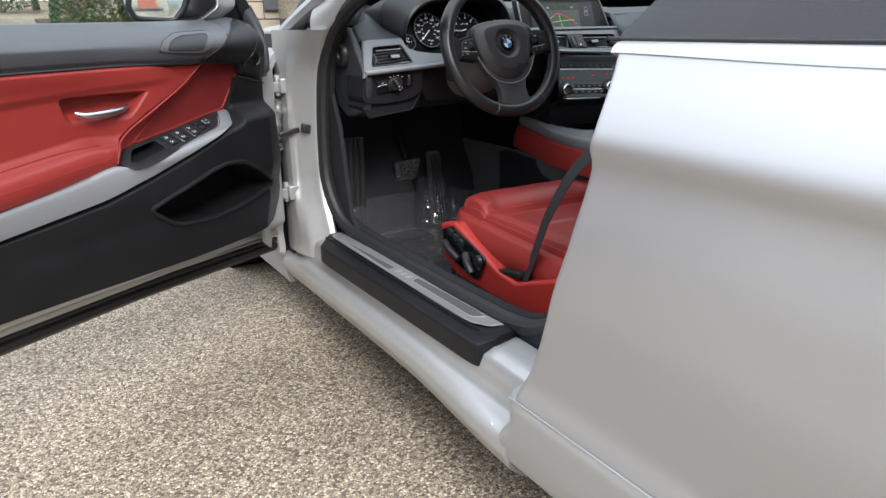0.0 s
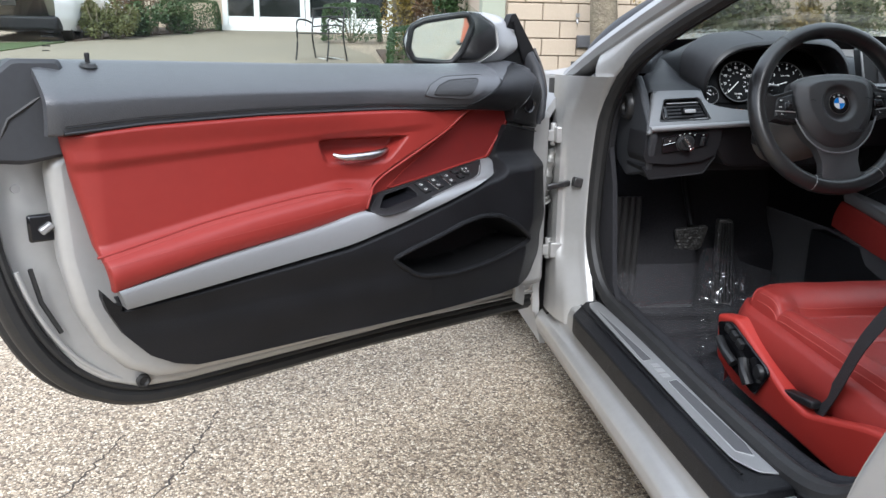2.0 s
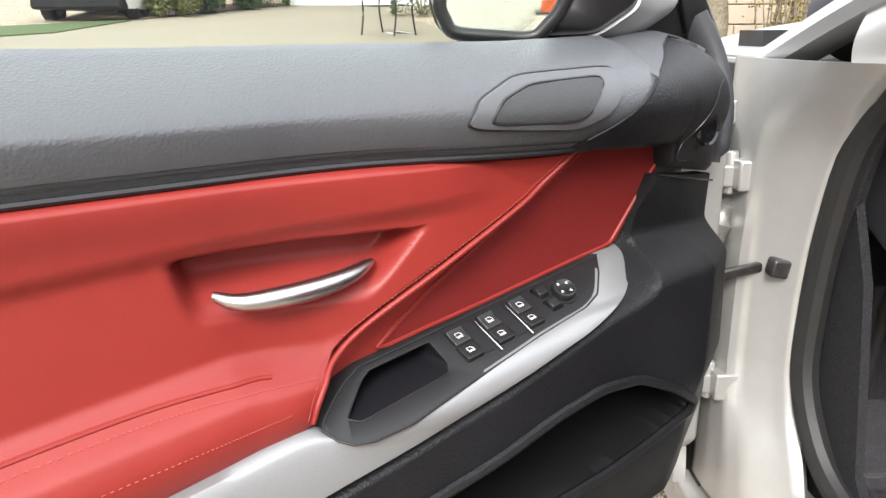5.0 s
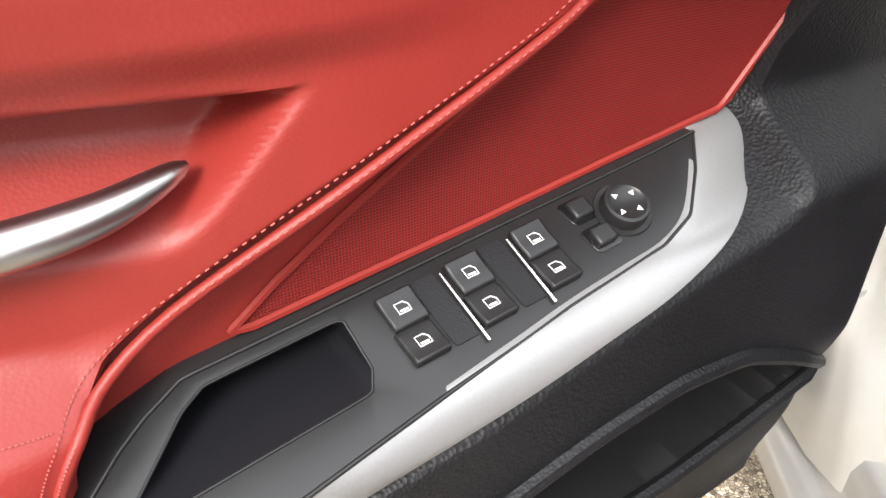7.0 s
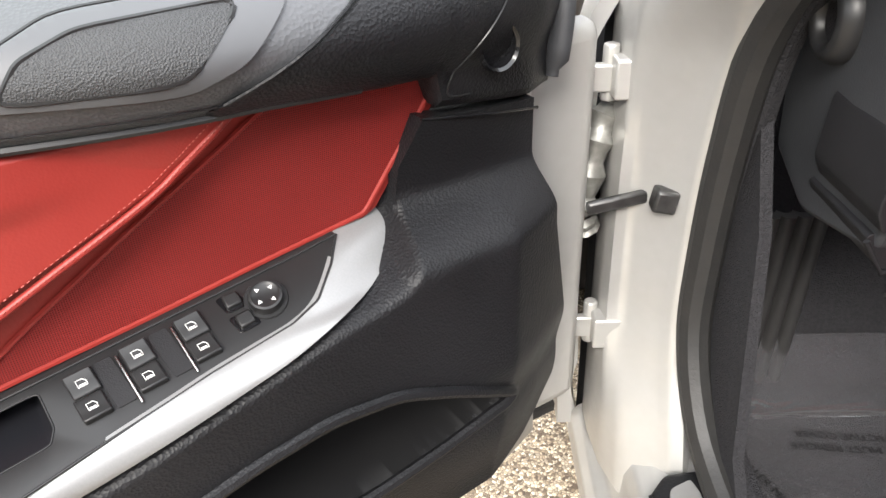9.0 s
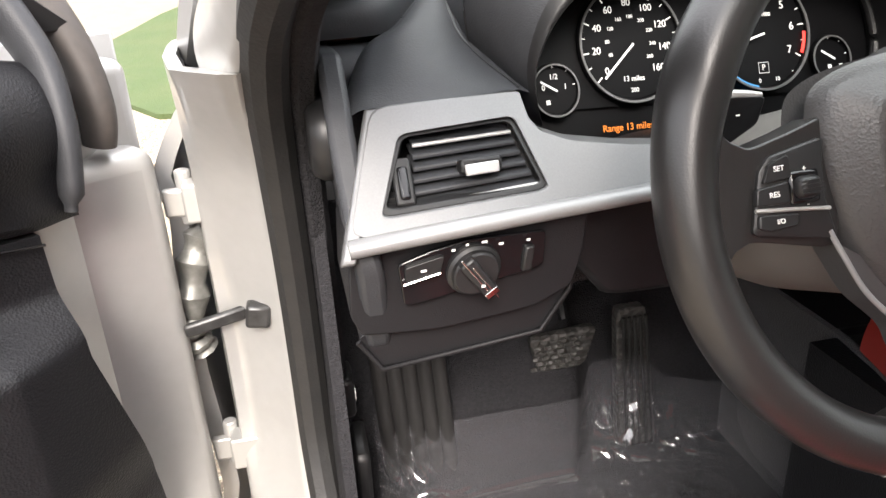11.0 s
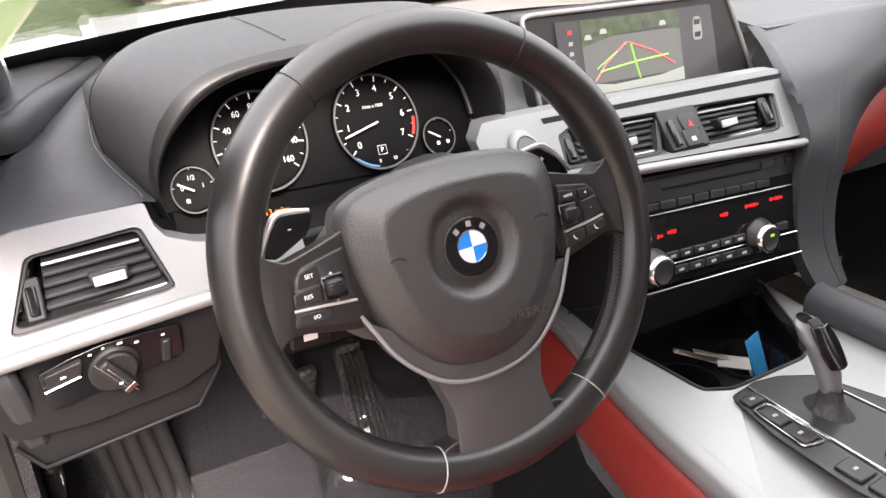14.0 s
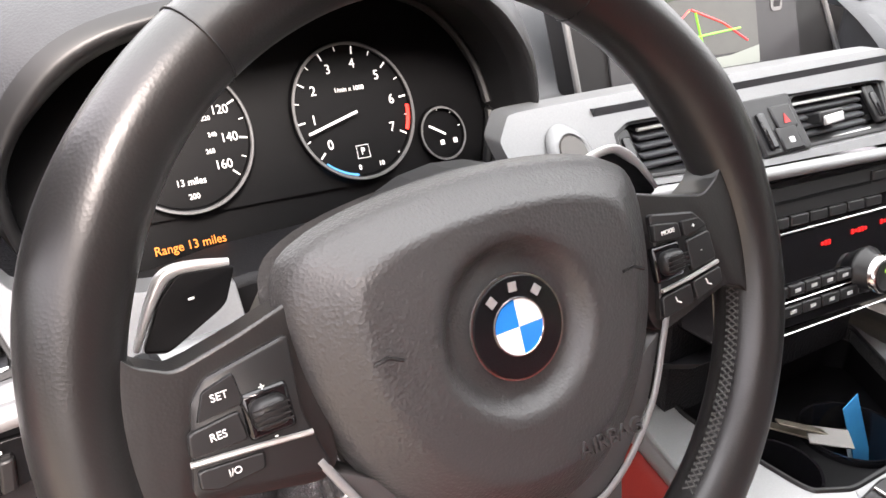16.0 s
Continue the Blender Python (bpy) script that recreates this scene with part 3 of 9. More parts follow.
def wheel_at(x, y, side):
    w = new("wheel")
    w.parent = car
    tag = lambda a, b, c: (x + side * c, y + a, 0.335 + b)
    part("tyre", lathe([(0.23, -0.11), (0.30, -0.12), (0.328, -0.10), (0.334, -0.05), (0.334, 0.05), (0.328, 0.10), (0.30, 0.12), (0.23, 0.11)], tag, 40), RUBBER, w)
    part("rim", lathe([(0.0, 0.07), (0.05, 0.075), (0.07, 0.06), (0.19, 0.085), (0.235, 0.115), (0.24, 0.10), (0.22, 0.0), (0.0, 0.0)], tag, 30), ALU, w)
    part("wheel_well", lathe([(0.365, 0.11), (0.37, -0.16), (0.0, -0.16)], tag, 32), BLACK, w)


for wx, wy, sd in ((-0.735, -2.10, -1), (-0.72, 1.08, -1), (2 * XC + 0.735, -2.10, 1), (2 * XC + 0.72, 1.08, 1)):
    wheel_at(wx, wy, sd)

# hinge pillar, seen in the gap behind the open door
PILLAR = [(0.27, 0.015), (0.33, 0.03), (0.38, 0.05), (0.44, 0.082), (0.50, 0.100), (0.60, 0.103), (0.68, 0.097), (0.76, 0.080), (0.82, 0.058), (0.87, 0.022), (0.905, -0.015), (0.93, -0.045)]


def hinge_pillar():
    def f(s, t):
        z = 0.27 + (0.93 - 0.27) * t
        yi = ramp(PILLAR, z)
        o = -0.012 * ease(0.82, 0.90, z)
        prof = [(-0.720 + o, yi - 0.010), (-0.734 + o, yi - 0.004), (-0.747 + o, yi + 0.010), (-0.785, yi + 0.042), (-0.80, 0.135 + 0.4 * (yi - 0.09)), (-0.806, 0.165), (-0.806, 0.21)]
        k = s * (len(prof) - 1)
        i = min(int(k), len(prof) - 2)
        a, b = prof[i], prof[i + 1]
        u = k - i
        x, y = a[0] + (b[0] - a[0]) * u, a[1] + (b[1] - a[1]) * u
        return (x, y, z)
    return grid(f, 24, 40, thick=(0.01, 0.012, 0))


part("hinge_pillar", hinge_pillar(), SILVER_IN, car, "silver painted hinge pillar", smooth=60)


def a_pillar(mirror=False):
    """The slanting pillar from the wing to the roof: a silver outside and a black seal and lining inside."""
    spine = [(-0.765, 0.17, 0.925), (-0.735, 0.03, 0.99), (-0.70, -0.14, 1.055), (-0.655, -0.34, 1.125), (-0.60, -0.52, 1.185), (-0.545, -0.75, 1.222), (-0.53, -1.05, 1.225), (-0.54, -1.35, 1.20)]
    return [mirrored(p) for p in spine] if mirror else spine


for mi in (False, True):
    part("roof_rail", tube(curve(a_pillar(mi), 40), lambda t: 0.034, 10, flat=0.75), SILVER, car)
    inner = [(-0.672, 0.17, 0.975), (-0.660, 0.04, 1.035), (-0.645, -0.10, 1.083), (-0.616, -0.30, 1.132), (-0.573, -0.52, 1.168), (-0.520, -0.78, 1.194), (-0.50, -1.08, 1.197), (-0.51, -1.38, 1.172)]
    part("pillar_lining", tube(curve([mirrored(p) for p in inner] if mi else inner, 40), lambda t: 0.065 - 0.026 * ease(0, 0.35, t), 16, flat=0.9), PAD, car, "charcoal lining of the windscreen pillar", smooth=70)

# door-opening rubber seal: sill, hinge pillar and A-pillar in one run
SEAL = [(-0.648, -1.02, 0.50), (-0.660, -0.96, 0.40), (-0.682, -0.88, 0.358), (-0.690, -0.70, 0.352), (-0.690, -0.40, 0.352), (-0.690, -0.12, 0.356), (-0.698, -0.02, 0.372), (-0.708, 0.040, 0.42), (-0.713, 0.083, 0.50),
        (-0.713, 0.088, 0.60), (-0.713, 0.075, 0.72), (-0.714, 0.038, 0.84), (-0.712, -0.040, 0.93), (-0.70, -0.13, 0.99), (-0.66, -0.30, 1.065), (-0.60, -0.52, 1.14), (-0.55, -0.8, 1.18), (-0.53, -1.1, 1.18)]
part("door_seal", tube(curve(SEAL, 110), 0.019, 10, up=(1, 0, 0)), RUBBER, car, "black rubber seal round the door opening, dusty")
part("door_seal", tube([p + Vector((0.025, 0.014, 0.004)) for p in curve(SEAL, 110)], 0.017, 8, up=(1, 0, 0)), CARPET, car)

# painted face of the windscreen pillar, between its rail and the seal
FACE_TOP = [(-1.05, -0.545, 1.215), (-0.75, -0.560, 1.212), (-0.52, -0.615, 1.175), (-0.34, -0.670, 1.115), (-0.14, -0.716, 1.045), (0.00, -0.748, 0.992)]
FACE_LOW = [(-1.05, -0.535, 1.170), (-0.80, -0.555, 1.170), (-0.52, -0.607, 1.130), (-0.30, -0.668, 1.058), (-0.13, -0.712, 0.986), (-0.04, -0.738, 0.924), (0.00, -0.758, 0.910)]


def pillar_face(s, t):
    y = -1.05 * s
    top = Vector((ramp([(a, b) for a, b, c in FACE_TOP], y), y, ramp([(a, c) for a, b, c in FACE_TOP], y)))
    low = Vector((ramp([(a, b) for a, b, c in FACE_LOW], y), y, ramp([(a, c) for a, b, c in FACE_LOW], y)))
    return low.lerp(top, t) + Vector((-0.010 * math.sin(math.pi * t), 0, 0))


part("pillar_face", grid(pillar_face, 60, 10, thick=(0.008, 0, 0)), SILVER_IN, car, "silver painted windscreen pillar", smooth=70)

# sill cover with its steel tread plate
cover = part("sill_cover", prism(rounded([(-0.803, -0.055), (-0.745, 0.012), (-0.70, 0.02), (-0.69, -0.86), (-0.745, -0.868), (-0.795, -0.86)], 0.1), 0.05, lambda a, b, c: (a, b, 0.300 + c - 0.012 * ease(-0.75, -0.81, a))), BLACK, car, "black plastic sill cover", bevel=0.007, segs=3)
part("tread_plate", prism(rounded([(-0.752, -0.040), (-0.744, -0.011), (-0.718, 0.003), (-0.711, -0.02), (-0.696, -0.815), (-0.701, -0.828), (-0.733, -0.818), (-0.758, -0.770)], 0.2, 4), 0.003, lambda a, b, c: (a, b, 0.349 + c)), STEEL, cover, "brushed steel tread plate", bevel=0.001)
for lines in ([(-0.7425, -0.075), (-0.738, -0.085), (-0.7265, -0.385), (-0.7495, -0.391)], [(-0.7385, -0.492), (-0.7165, -0.485), (-0.709, -0.735), (-0.716, -0.775), (-0.7395, -0.758)]):
    edge_ = rounded(lines, 0.06, 3)
    part("inlay", prism(edge_, 0.0010, lambda a, b, c: (a, b, 0.3516 + c)), BRUSHED, cover, "dark brushed inlay")
    part("engraved_line", tube([(a, b, 0.3528) for a, b in edge_], 0.0009, 5, closed=True), STRIP, cover)
# raised maker's mark, drawn as plain bars
for i in range(3):
    part("mark_bar", box((0.017, 0.016, 0.0015), pose(-0.732, -0.414 - 0.025 * i, 0.3528, 0, 0, 4)), STRIP, cover, bevel=0.0004)
for x_, z_ in ((-0.768, 0.3505), (-0.700, 0.3505)):
    part("cover_ridge", tube([(x_ + 0.006 * k, -0.02 - 0.80 * k, z_) for k in (0, 0.25, 0.5, 0.75, 1)], 0.0022, 6), BLACK, cover)

# ---- hinges and door check ----
for hz in (0.775, 0.458):
    h = part("door_hinge", join(box((0.05, 0.03, 0.042), pose(-0.790, 0.148, hz)), box((0.03, 0.012, 0.03), pose(-0.823, 0.160, hz - 0.004)), tube([(-0.815, 0.165, hz - 0.03), (-0.815, 0.165, hz + 0.03)], 0.009, 10)), SILVER_IN, car, "silver painted door hinge", bevel=0.003)
part("check_strap", join(box((0.085, 0.010, 0.016), pose(-0.795, 0.130, 0.643, 0, -8, 10)), box((0.026, 0.022, 0.026), pose(-0.757, 0.112, 0.652, 0, 10, 0))), mat("greasy_black_steel", (0.03, 0.03, 0.03), 0.35, 0.5, spots=[(50, (0.12, 0.12, 0.12), 0.5)]), car, "black greasy door check strap", bevel=0.004)
part("cable_boot", tube(curve([(-0.80, 0.19, 0.735), (-0.82, 0.175, 0.70), (-0.835, 0.165, 0.62), (-0.83, 0.17, 0.59)], 20), lambda t: 0.017 + 0.004 * math.sin(40 * t), 10), GREASE, car, "ribbed rubber cable boot")
part("gap_filler", box((0.02, 0.10, 0.72), pose(-0.79, 0.24, 0.56)), RUBBER, car)

# ---- the open driver's door: u runs from the hinge to the latch, w up, v towards the cabin ----
DU = Vector((-0.8202, -0.5721, 0)).normalized()
DN = Vector((0.5721, -0.8202, 0)).normalized()
DO = Vector((-0.801, 0.163, 0))


def D(u, w, v):
    return DO + DU * u + DN * v + Vector((0, 0, w))


def fill(outline, vf, thick, cells=46):
    """A sheet inside any outline, cut fine so that it can follow the trim."""
    bm = bmesh.new()
    bm.faces.new([bm.verts.new((a, b, 0)) for a, b in outline])
    x0, x1 = min(p[0] for p in outline), max(p[0] for p in outline)
    y0, y1 = min(p[1] for p in outline), max(p[1] for p in outline)
    for k in range(1, cells):
        bmesh.ops.bisect_plane(bm, geom=bm.verts[:] + bm.edges[:] + bm.faces[:], plane_co=(x0 + (x1 - x0) * k / cells, 0, 0), plane_no=(1, 0, 0))
    for k in range(1, cells // 3):
        bmesh.ops.bisect_plane(bm, geom=bm.verts[:] + bm.edges[:] + bm.faces[:], plane_co=(0, y0 + (y1 - y0) * k * 3 / cells, 0), plane_no=(0, 1, 0))
    top = bmesh.ops.extrude_face_region(bm, geom=bm.faces[:])
    new_v = {v for v in top["geom"] if isinstance(v, bmesh.types.BMVert)}
    for v in bm.verts:
        a, b = v.co.x, v.co.y
        v.co = D(a, b, vf(a, b) - (0 if v in new_v else thick))
    bmesh.ops.recalc_face_normals(bm, faces=bm.faces)
    return bm


def inside(p, poly):
    x, y, c = p[0], p[1], False
    for i in range(len(poly)):
        (x1, y1), (x2, y2) = poly[i - 1], poly[i]
        if (y1 > y) != (y2 > y) and x < (x2 - x1) * (y - y1) / (y2 - y1) + x1:
            c = not c
    return c


def depth_in(p, poly):
    """How far a point lies inside an outline; 0 outside."""
    if not inside(p, poly):
        return 0.0
    best = 9.0
    for i in range(len(poly)):
        (x1, y1), (x2, y2) = poly[i - 1], poly[i]
        dx, dy = x2 - x1, y2 - y1
        k = max(0.0, min(1.0, ((p[0] - x1) * dx + (p[1] - y1) * dy) / (dx * dx + dy * dy + 1e-12)))
        best = min(best, math.hypot(p[0] - x1 - k * dx, p[1] - y1 - k * dy))
    return best


door = new("driver_door")
door.parent = car
tagged(door, "open door with red leather, satin silver and black trim")

PAD_LOW = [(0.17, 0.845), (0.30, 0.855), (0.42, 0.862), (0.64, 0.866), (0.92, 0.865), (1.12, 0.858), (1.24, 0.848)]
PAD_TOP = [(0.10, 0.952), (0.22, 0.966), (0.34, 0.960), (0.454, 0.956), (0.80, 0.954), (1.10, 0.957), (1.26, 0.958)]
CREASE = [(0.60, 0.735), (0.69, 0.712), (0.76, 0.716), (0.95, 0.694), (1.20, 0.652)]
ARM_LOW = [(0.60, 0.675), (0.692, 0.662), (0.745, 0.658), (0.862, 0.642), (1.024, 0.624), (1.22, 0.594)]


SWELL = [(0.12, 0.012), (0.18, 0.035), (0.24, 0.056), (0.44, 0.061), (0.54, 0.061), (0.60, 0.057), (0.70, 0.051), (0.80, 0.040), (1.0, 0.026), (1.2, 0.014)]


def bulge(u, w):
    return 0.04 * (1 - ease(0.45, 0.72, u)) * ease(0.10, 0.40, u) * ease(0.74, 0.875, w)


def panel_v(u, w):
    """How far the trim stands out of the door."""
    v = 0.074 + bulge(u, w) - 0.012 * ease(0.25, 0.10, u)
    lo = ramp(PAD_LOW, u)
    if w > lo:
        k = (w - lo) / (ramp(PAD_TOP, u) - lo)
        v += (0.012 + 0.4 * bulge(u, w)) * math.sin(min(1, k * 2.2) * math.pi / 2) - (0.085 + 0.3 * bulge(u, w)) * (k ** 4 + ((max(0.0, k - 0.42) / 0.58) ** 1.5 - k ** 4) * ease(0.52, 0.80, u))
    # below the crease at the sweep's tip the trim swells over the map pocket
    if w < 0.757:
        v += ramp(SWELL, u) * ease(0.757, 0.715, w) - 0.018 * ease(0.60, 0.52, w) - 0.02 * ease(0.52, 0.41, w)
    return v


HOLLOW = []
for (a0, b0), (a1, b1) in (((0.594, 0.815), (0.80, 0.815)), ((0.80, 0.815), (0.785, 0.758)), ((0.785, 0.758), (0.645, 0.756)), ((0.645, 0.756), (0.594, 0.815))):
    ln = math.hypot(a1 - a0, b1 - b0)
    HOLLOW.append((a0, b0, (b1 - b0) / ln, -(a1 - a0) / ln))


def red_v(u, w):
    """The red leather: hollow above, the armrest swelling below its crease."""
    c, lo = ramp(CREASE, u), ramp(ARM_LOW, u)
    v = 0.068 + max(bulge(u, w), 0.030 * ease(0.76, 0.56, u))
    out = ease(c + 0.020, c - 0.012, w) * ease(0.62, 0.74, u)
    v += out * 0.036 * (0.75 + 0.25 * math.sin(math.pi * max(0, min(1, (c - w) / max(0.01, c - lo)))))
    v += 0.008 * ease(0.82, 0.86, w) * ease(0.55, 0.75, u) + 0.008 * ease(0.812, 0.832, w + 0.05 * (u - 0.7)) * ease(0.50, 0.64, u)
    v -= 0.018 * ease(1.19, 1.245, u)
    # cut back behind the storage well
    v -= 0.05 * ease(0.584, 0.590, u) * ease(0.724, 0.716, u) * ease(0.7075, 0.7045, w + 0.0926 * (u - 0.582) + 0.5 * max(0, u - 0.665))
    # the hollow behind the pull handle: sharp above and in front, running out below
    d = [nx * (u - px) + nw * (w - pw) for px, pw, nx, nw in HOLLOW]
    if min(d) > 0:
        v -= 0.034 * ease(0.0, 0.008, d[0]) * ease(0.0, 0.020, d[1]) * ease(0.0, 0.040, d[2]) * ease(0.0, 0.011, d[3])
    return v


def sheet(u0, u1, lo, hi, vf, nu, nw, thick=0.012, lip=0.006):
    """A trim sheet between two edges; its rim turns back into the door by lip."""
    def f(s, t):
        u = u0(t) + (u1(t) - u0(t)) * s if callable(u0) else u0 + (u1 - u0) * s
        w = lo(u) + (hi(u) - lo(u)) * t
        edge = min(s * nu, (1 - s) * nu, t * nw, (1 - t) * nw)
        return D(u, w, vf(u, w) - lip * max(0, 1 - edge / 1.0))
    return grid(f, nu, nw, thick=-DN * thick)


# shell: inner skin, outer skin, and the edge between
door_outline = [(0.0, 0.262), (0.30, 0.277), (0.60, 0.293), (1.0, 0.302), (1.11, 0.312), (1.18, 0.338), (1.23, 0.370), (1.28, 0.437), (1.315, 0.51), (1.34, 0.60), (1.352, 0.70), (1.352, 0.80), (1.335, 0.86), (1.31, 0.925), (1.295, 0.94), (0.0, 0.94)]
part("outer_skin", prism(door_outline, 0.02, lambda a, b, c: D(a, b, -0.125 - c - 0.02 * math.sin(math.pi * (b - 0.26) / 0.7))), SILVER, door, "silver outer skin", bevel=0.004)
inner_outline = [(0.03, 0.33), (0.60, 0.342), (1.05, 0.352), (1.13, 0.362), (1.19, 0.392), (1.235, 0.43), (1.275, 0.49), (1.305, 0.56), (1.325, 0.65), (1.328, 0.74), (1.32, 0.80), (1.30, 0.86), (1.27, 0.92), (0.03, 0.92)]
shell = part("inner_shell", prism(inner_outline, 0.085, lambda a, b, c: D(a, b, -0.125 + c - 0.05 * ease(1.20, 1.32, a) * c / 0.085)), SILVER_IN, door, "silver painted inner shell", bevel=0.014, segs=4)
part("shell_step", prism([(0.04, 0.365), (0.60, 0.375), (1.05, 0.386), (1.115, 0.395), (1.165, 0.425), (1.205, 0.475), (1.235, 0.55), (1.25, 0.64), (1.255, 0.80), (1.22, 0.84), (0.04, 0.84)], 0.055, lambda a, b, c: D(a, b, -0.045 + c)), SILVER_IN, door, bevel=0.02, segs=4)
# weather strip round the shell's rim
rim = [(0.02, 0.285), (0.30, 0.300), (0.60, 0.315), (0.90, 0.322), (1.05, 0.326), (1.13, 0.337), (1.19, 0.362), (1.245, 0.407), (1.285, 0.465), (1.315, 0.54), (1.335, 0.63), (1.340, 0.72), (1.335, 0.79), (1.318, 0.86), (1.30, 0.93)]
rc = curve([(a, b, 0) for a, b in rim], 90)
part("weather_strip", tube([D(p.x, p.y, -0.078) for p in rc], 0.020, 10, up=DN, flat=1.3), RUBBER, door, "broad black rubber weather strip")
part("weather_strip", tube([D(p.x - 0.012 * ease(1.0, 1.3, p.x), p.y + 0.020, -0.060) for p in rc], 0.007, 8, up=DN), RUBBER, door)
part("edge_strip", tube([D(p.x + 0.012 * ease(1.0, 1.3, p.x), p.y - 0.018, -0.118) for p in rc], 0.012, 8, up=DN), RUBBER, door)
part("shell_bead", tube([D(p.x - 0.02 * ease(1.0, 1.3, p.x), p.y + 0.036, -0.048) for p in rc[:62]], 0.004, 8, up=DN), SILVER_IN, door)
# latch end: cap, latch, buffers, drain grommet
part("latch", join(box((0.05, 0.012, 0.045), Matrix.Translation(D(1.262, 0.694, -0.020)) @ Matrix.Rotation(math.atan2(DU.y, DU.x), 4, "Z"))), GLOSS, door, "black door latch", bevel=0.004)
part("latch_claw", box((0.022, 0.016, 0.012), Matrix.Translation(D(1.262, 0.694, -0.012)) @ Matrix.Rotation(math.atan2(DU.y, DU.x), 4, "Z") @ pose(0, 0, 0, 0, 35, 0)), STEEL, door, bevel=0.003)
part("grommet", lathe([(0.0, 0.004), (0.006, 0.004), (0.009, 0.0075), (0.0125, 0.006), (0.013, 0.0)], lambda a, b, c: D(1.128 + a, 0.380 + b, -0.036 + c), 20), RUBBER, door)
part("bolt", lathe([(0.0, 0.005), (0.007, 0.005), (0.008, 0.0)], lambda a, b, c: D(1.29 + a, 0.755 + b, -0.055 + c), 10), STEEL, door)
part("label_strip", tube([D(p[0], p[1], -0.052) for p in ((1.285, 0.62), (1.275, 0.56), (1.25, 0.50))], 0.004, 6, up=DN), RUBBER, door)
cap = rounded([(1.215, 0.815), (1.285, 0.800), (1.335, 0.806), (1.335, 0.86), (1.312, 0.935), (1.285, 0.958), (1.22, 0.958)], 0.15)
part("end_cap", prism(cap, 0.055, lambda a, b, c: D(a, b, -0.05 + c + 0.02 * ease(1.30, 1.23, a)), inset=0.08, rise=0.006), PAD, door, "black end cap", bevel=0.006)
part("end_cap_fold", tube([D(1.325, 0.815, 0.006), D(1.30, 0.87, 0.014), D(1.25, 0.905, 0.020)], 0.003, 6), RUBBER, door)
part("glass_guide", box((0.016, 0.03, 0.05), Matrix.Translation(D(1.315, 0.962, -0.03)) @ Matrix.Rotation(math.atan2(DU.y, DU.x), 4, "Z")), RUBBER, door, bevel=0.006)

# charcoal top pad
part("top_pad", sheet(0.34, 1.262, lambda u: ramp(PAD_LOW, u) - 0.002, lambda u: ramp(PAD_TOP, u), panel_v, 90, 36, 0.02), DOOR_PAD, door, "charcoal soft top pad with a sewn edge")
part("pad_piping", tube([D(u, ramp(PAD_LOW, u) + 0.002, panel_v(u, ramp(PAD_LOW, u)) + 0.004) for u in [0.36 + 0.0205 * i for i in range(44)]], 0.0026, 6), SMOOTH, door)
for k in range(2):
    part("pad_seam", tube([D(u, ramp(PAD_LOW, u) + 0.010 + 0.003 * k, panel_v(u, ramp(PAD_LOW, u) + 0.011) + 0.0006) for u in [0.42 + 0.02 * i for i in range(42)]], 0.0007, 5), SMOOTH, door)
# front black corner above the hinge, with its hole
FRONT_TOP = [(0.12, 0.930), (0.19, 0.945), (0.238, 0.960), (0.287, 0.950), (0.349, 0.929), (0.425, 0.887), (0.47, 0.864)]
part("front_corner", sheet(0.135, 0.462, lambda u: ramp([(0.12, 0.800), (0.18, 0.808), (0.290, 0.827), (0.296, 0.852), (0.44, 0.862), (0.47, 0.862)], u), lambda u: ramp(FRONT_TOP, u), lambda u, w: panel_v(u, w) + 0.004 - 0.03 * ease(0.20, 0.12, u), 36, 18, 0.02), BLACK, door, "black grained front corner of the trim")
def pad_nose(s, t):
    """The top pad runs on above the black corner and narrows towards the mirror."""
    u = 0.185 + 0.175 * s
    w0 = ramp(FRONT_TOP, u)
    a = D(u, w0 + 0.001, panel_v(u, w0) + 0.005)
    b = D(u, 0.955, -0.036)
    return a.lerp(b, t) + Vector((0, 0, 0.007)) * math.sin(math.pi * min(1.0, t * 1.0)) ** 0.8


part("top_pad", grid(pad_nose, 30, 14, thick=(0, 0, -0.008)), DOOR_PAD, door, smooth=70)
part("corner_edge", tube([D(u, ramp(FRONT_TOP, u), panel_v(u, ramp(FRONT_TOP, u)) + 0.004) for u in [0.20 + 0.0132 * i for i in range(20)]], 0.0012, 6), BLACK, door)
part("corner_hole", lathe([(0.0, -0.02), (0.013, -0.02), (0.0145, 0.002), (0.0165, 0.004), (0.018, 0.0)], lambda a, b, c: D(0.243 + a, 0.865 + b * 1.05, panel_v(0.243, 0.865) + 0.004 + c), 24), GLOSS, door, "round access hole")
tri = curve([(0.262, 0.832, 0), (0.285, 0.838, 0), (0.275, 0.862, 0), (0.235, 0.905, 0), (0.205, 0.915, 0)], 30)
part("corner_seam", tube([D(p.x, p.y, panel_v(p.x, p.y) + 0.0045) for p in tri], 0.0008, 5), SMOOTH, door)
# tweeter in the top pad
TW = rounded([(0.574, 0.892), (0.560, 0.914), (0.519, 0.931), (0.412, 0.935), (0.405, 0.925), (0.439, 0.897), (0.471, 0.885)], 0.22)
tw_v = lambda a, b: panel_v(a, b)
part("tweeter_frame", fill(TW, lambda a, b: tw_v(a, b) + 0.004, 0.02, 60), mat("smooth_charcoal", (0.075, 0.077, 0.082), 0.45, spec=0.35, spots=[(20, (0.085, 0.087, 0.092), 0.4)]), door, "loudspeaker frame", smooth=60)
part("tweeter_groove", tube([D(a, b, tw_v(a, b) + 0.001) for a, b in TW], 0.0014, 6, closed=True, up=DN), SMOOTH, door)
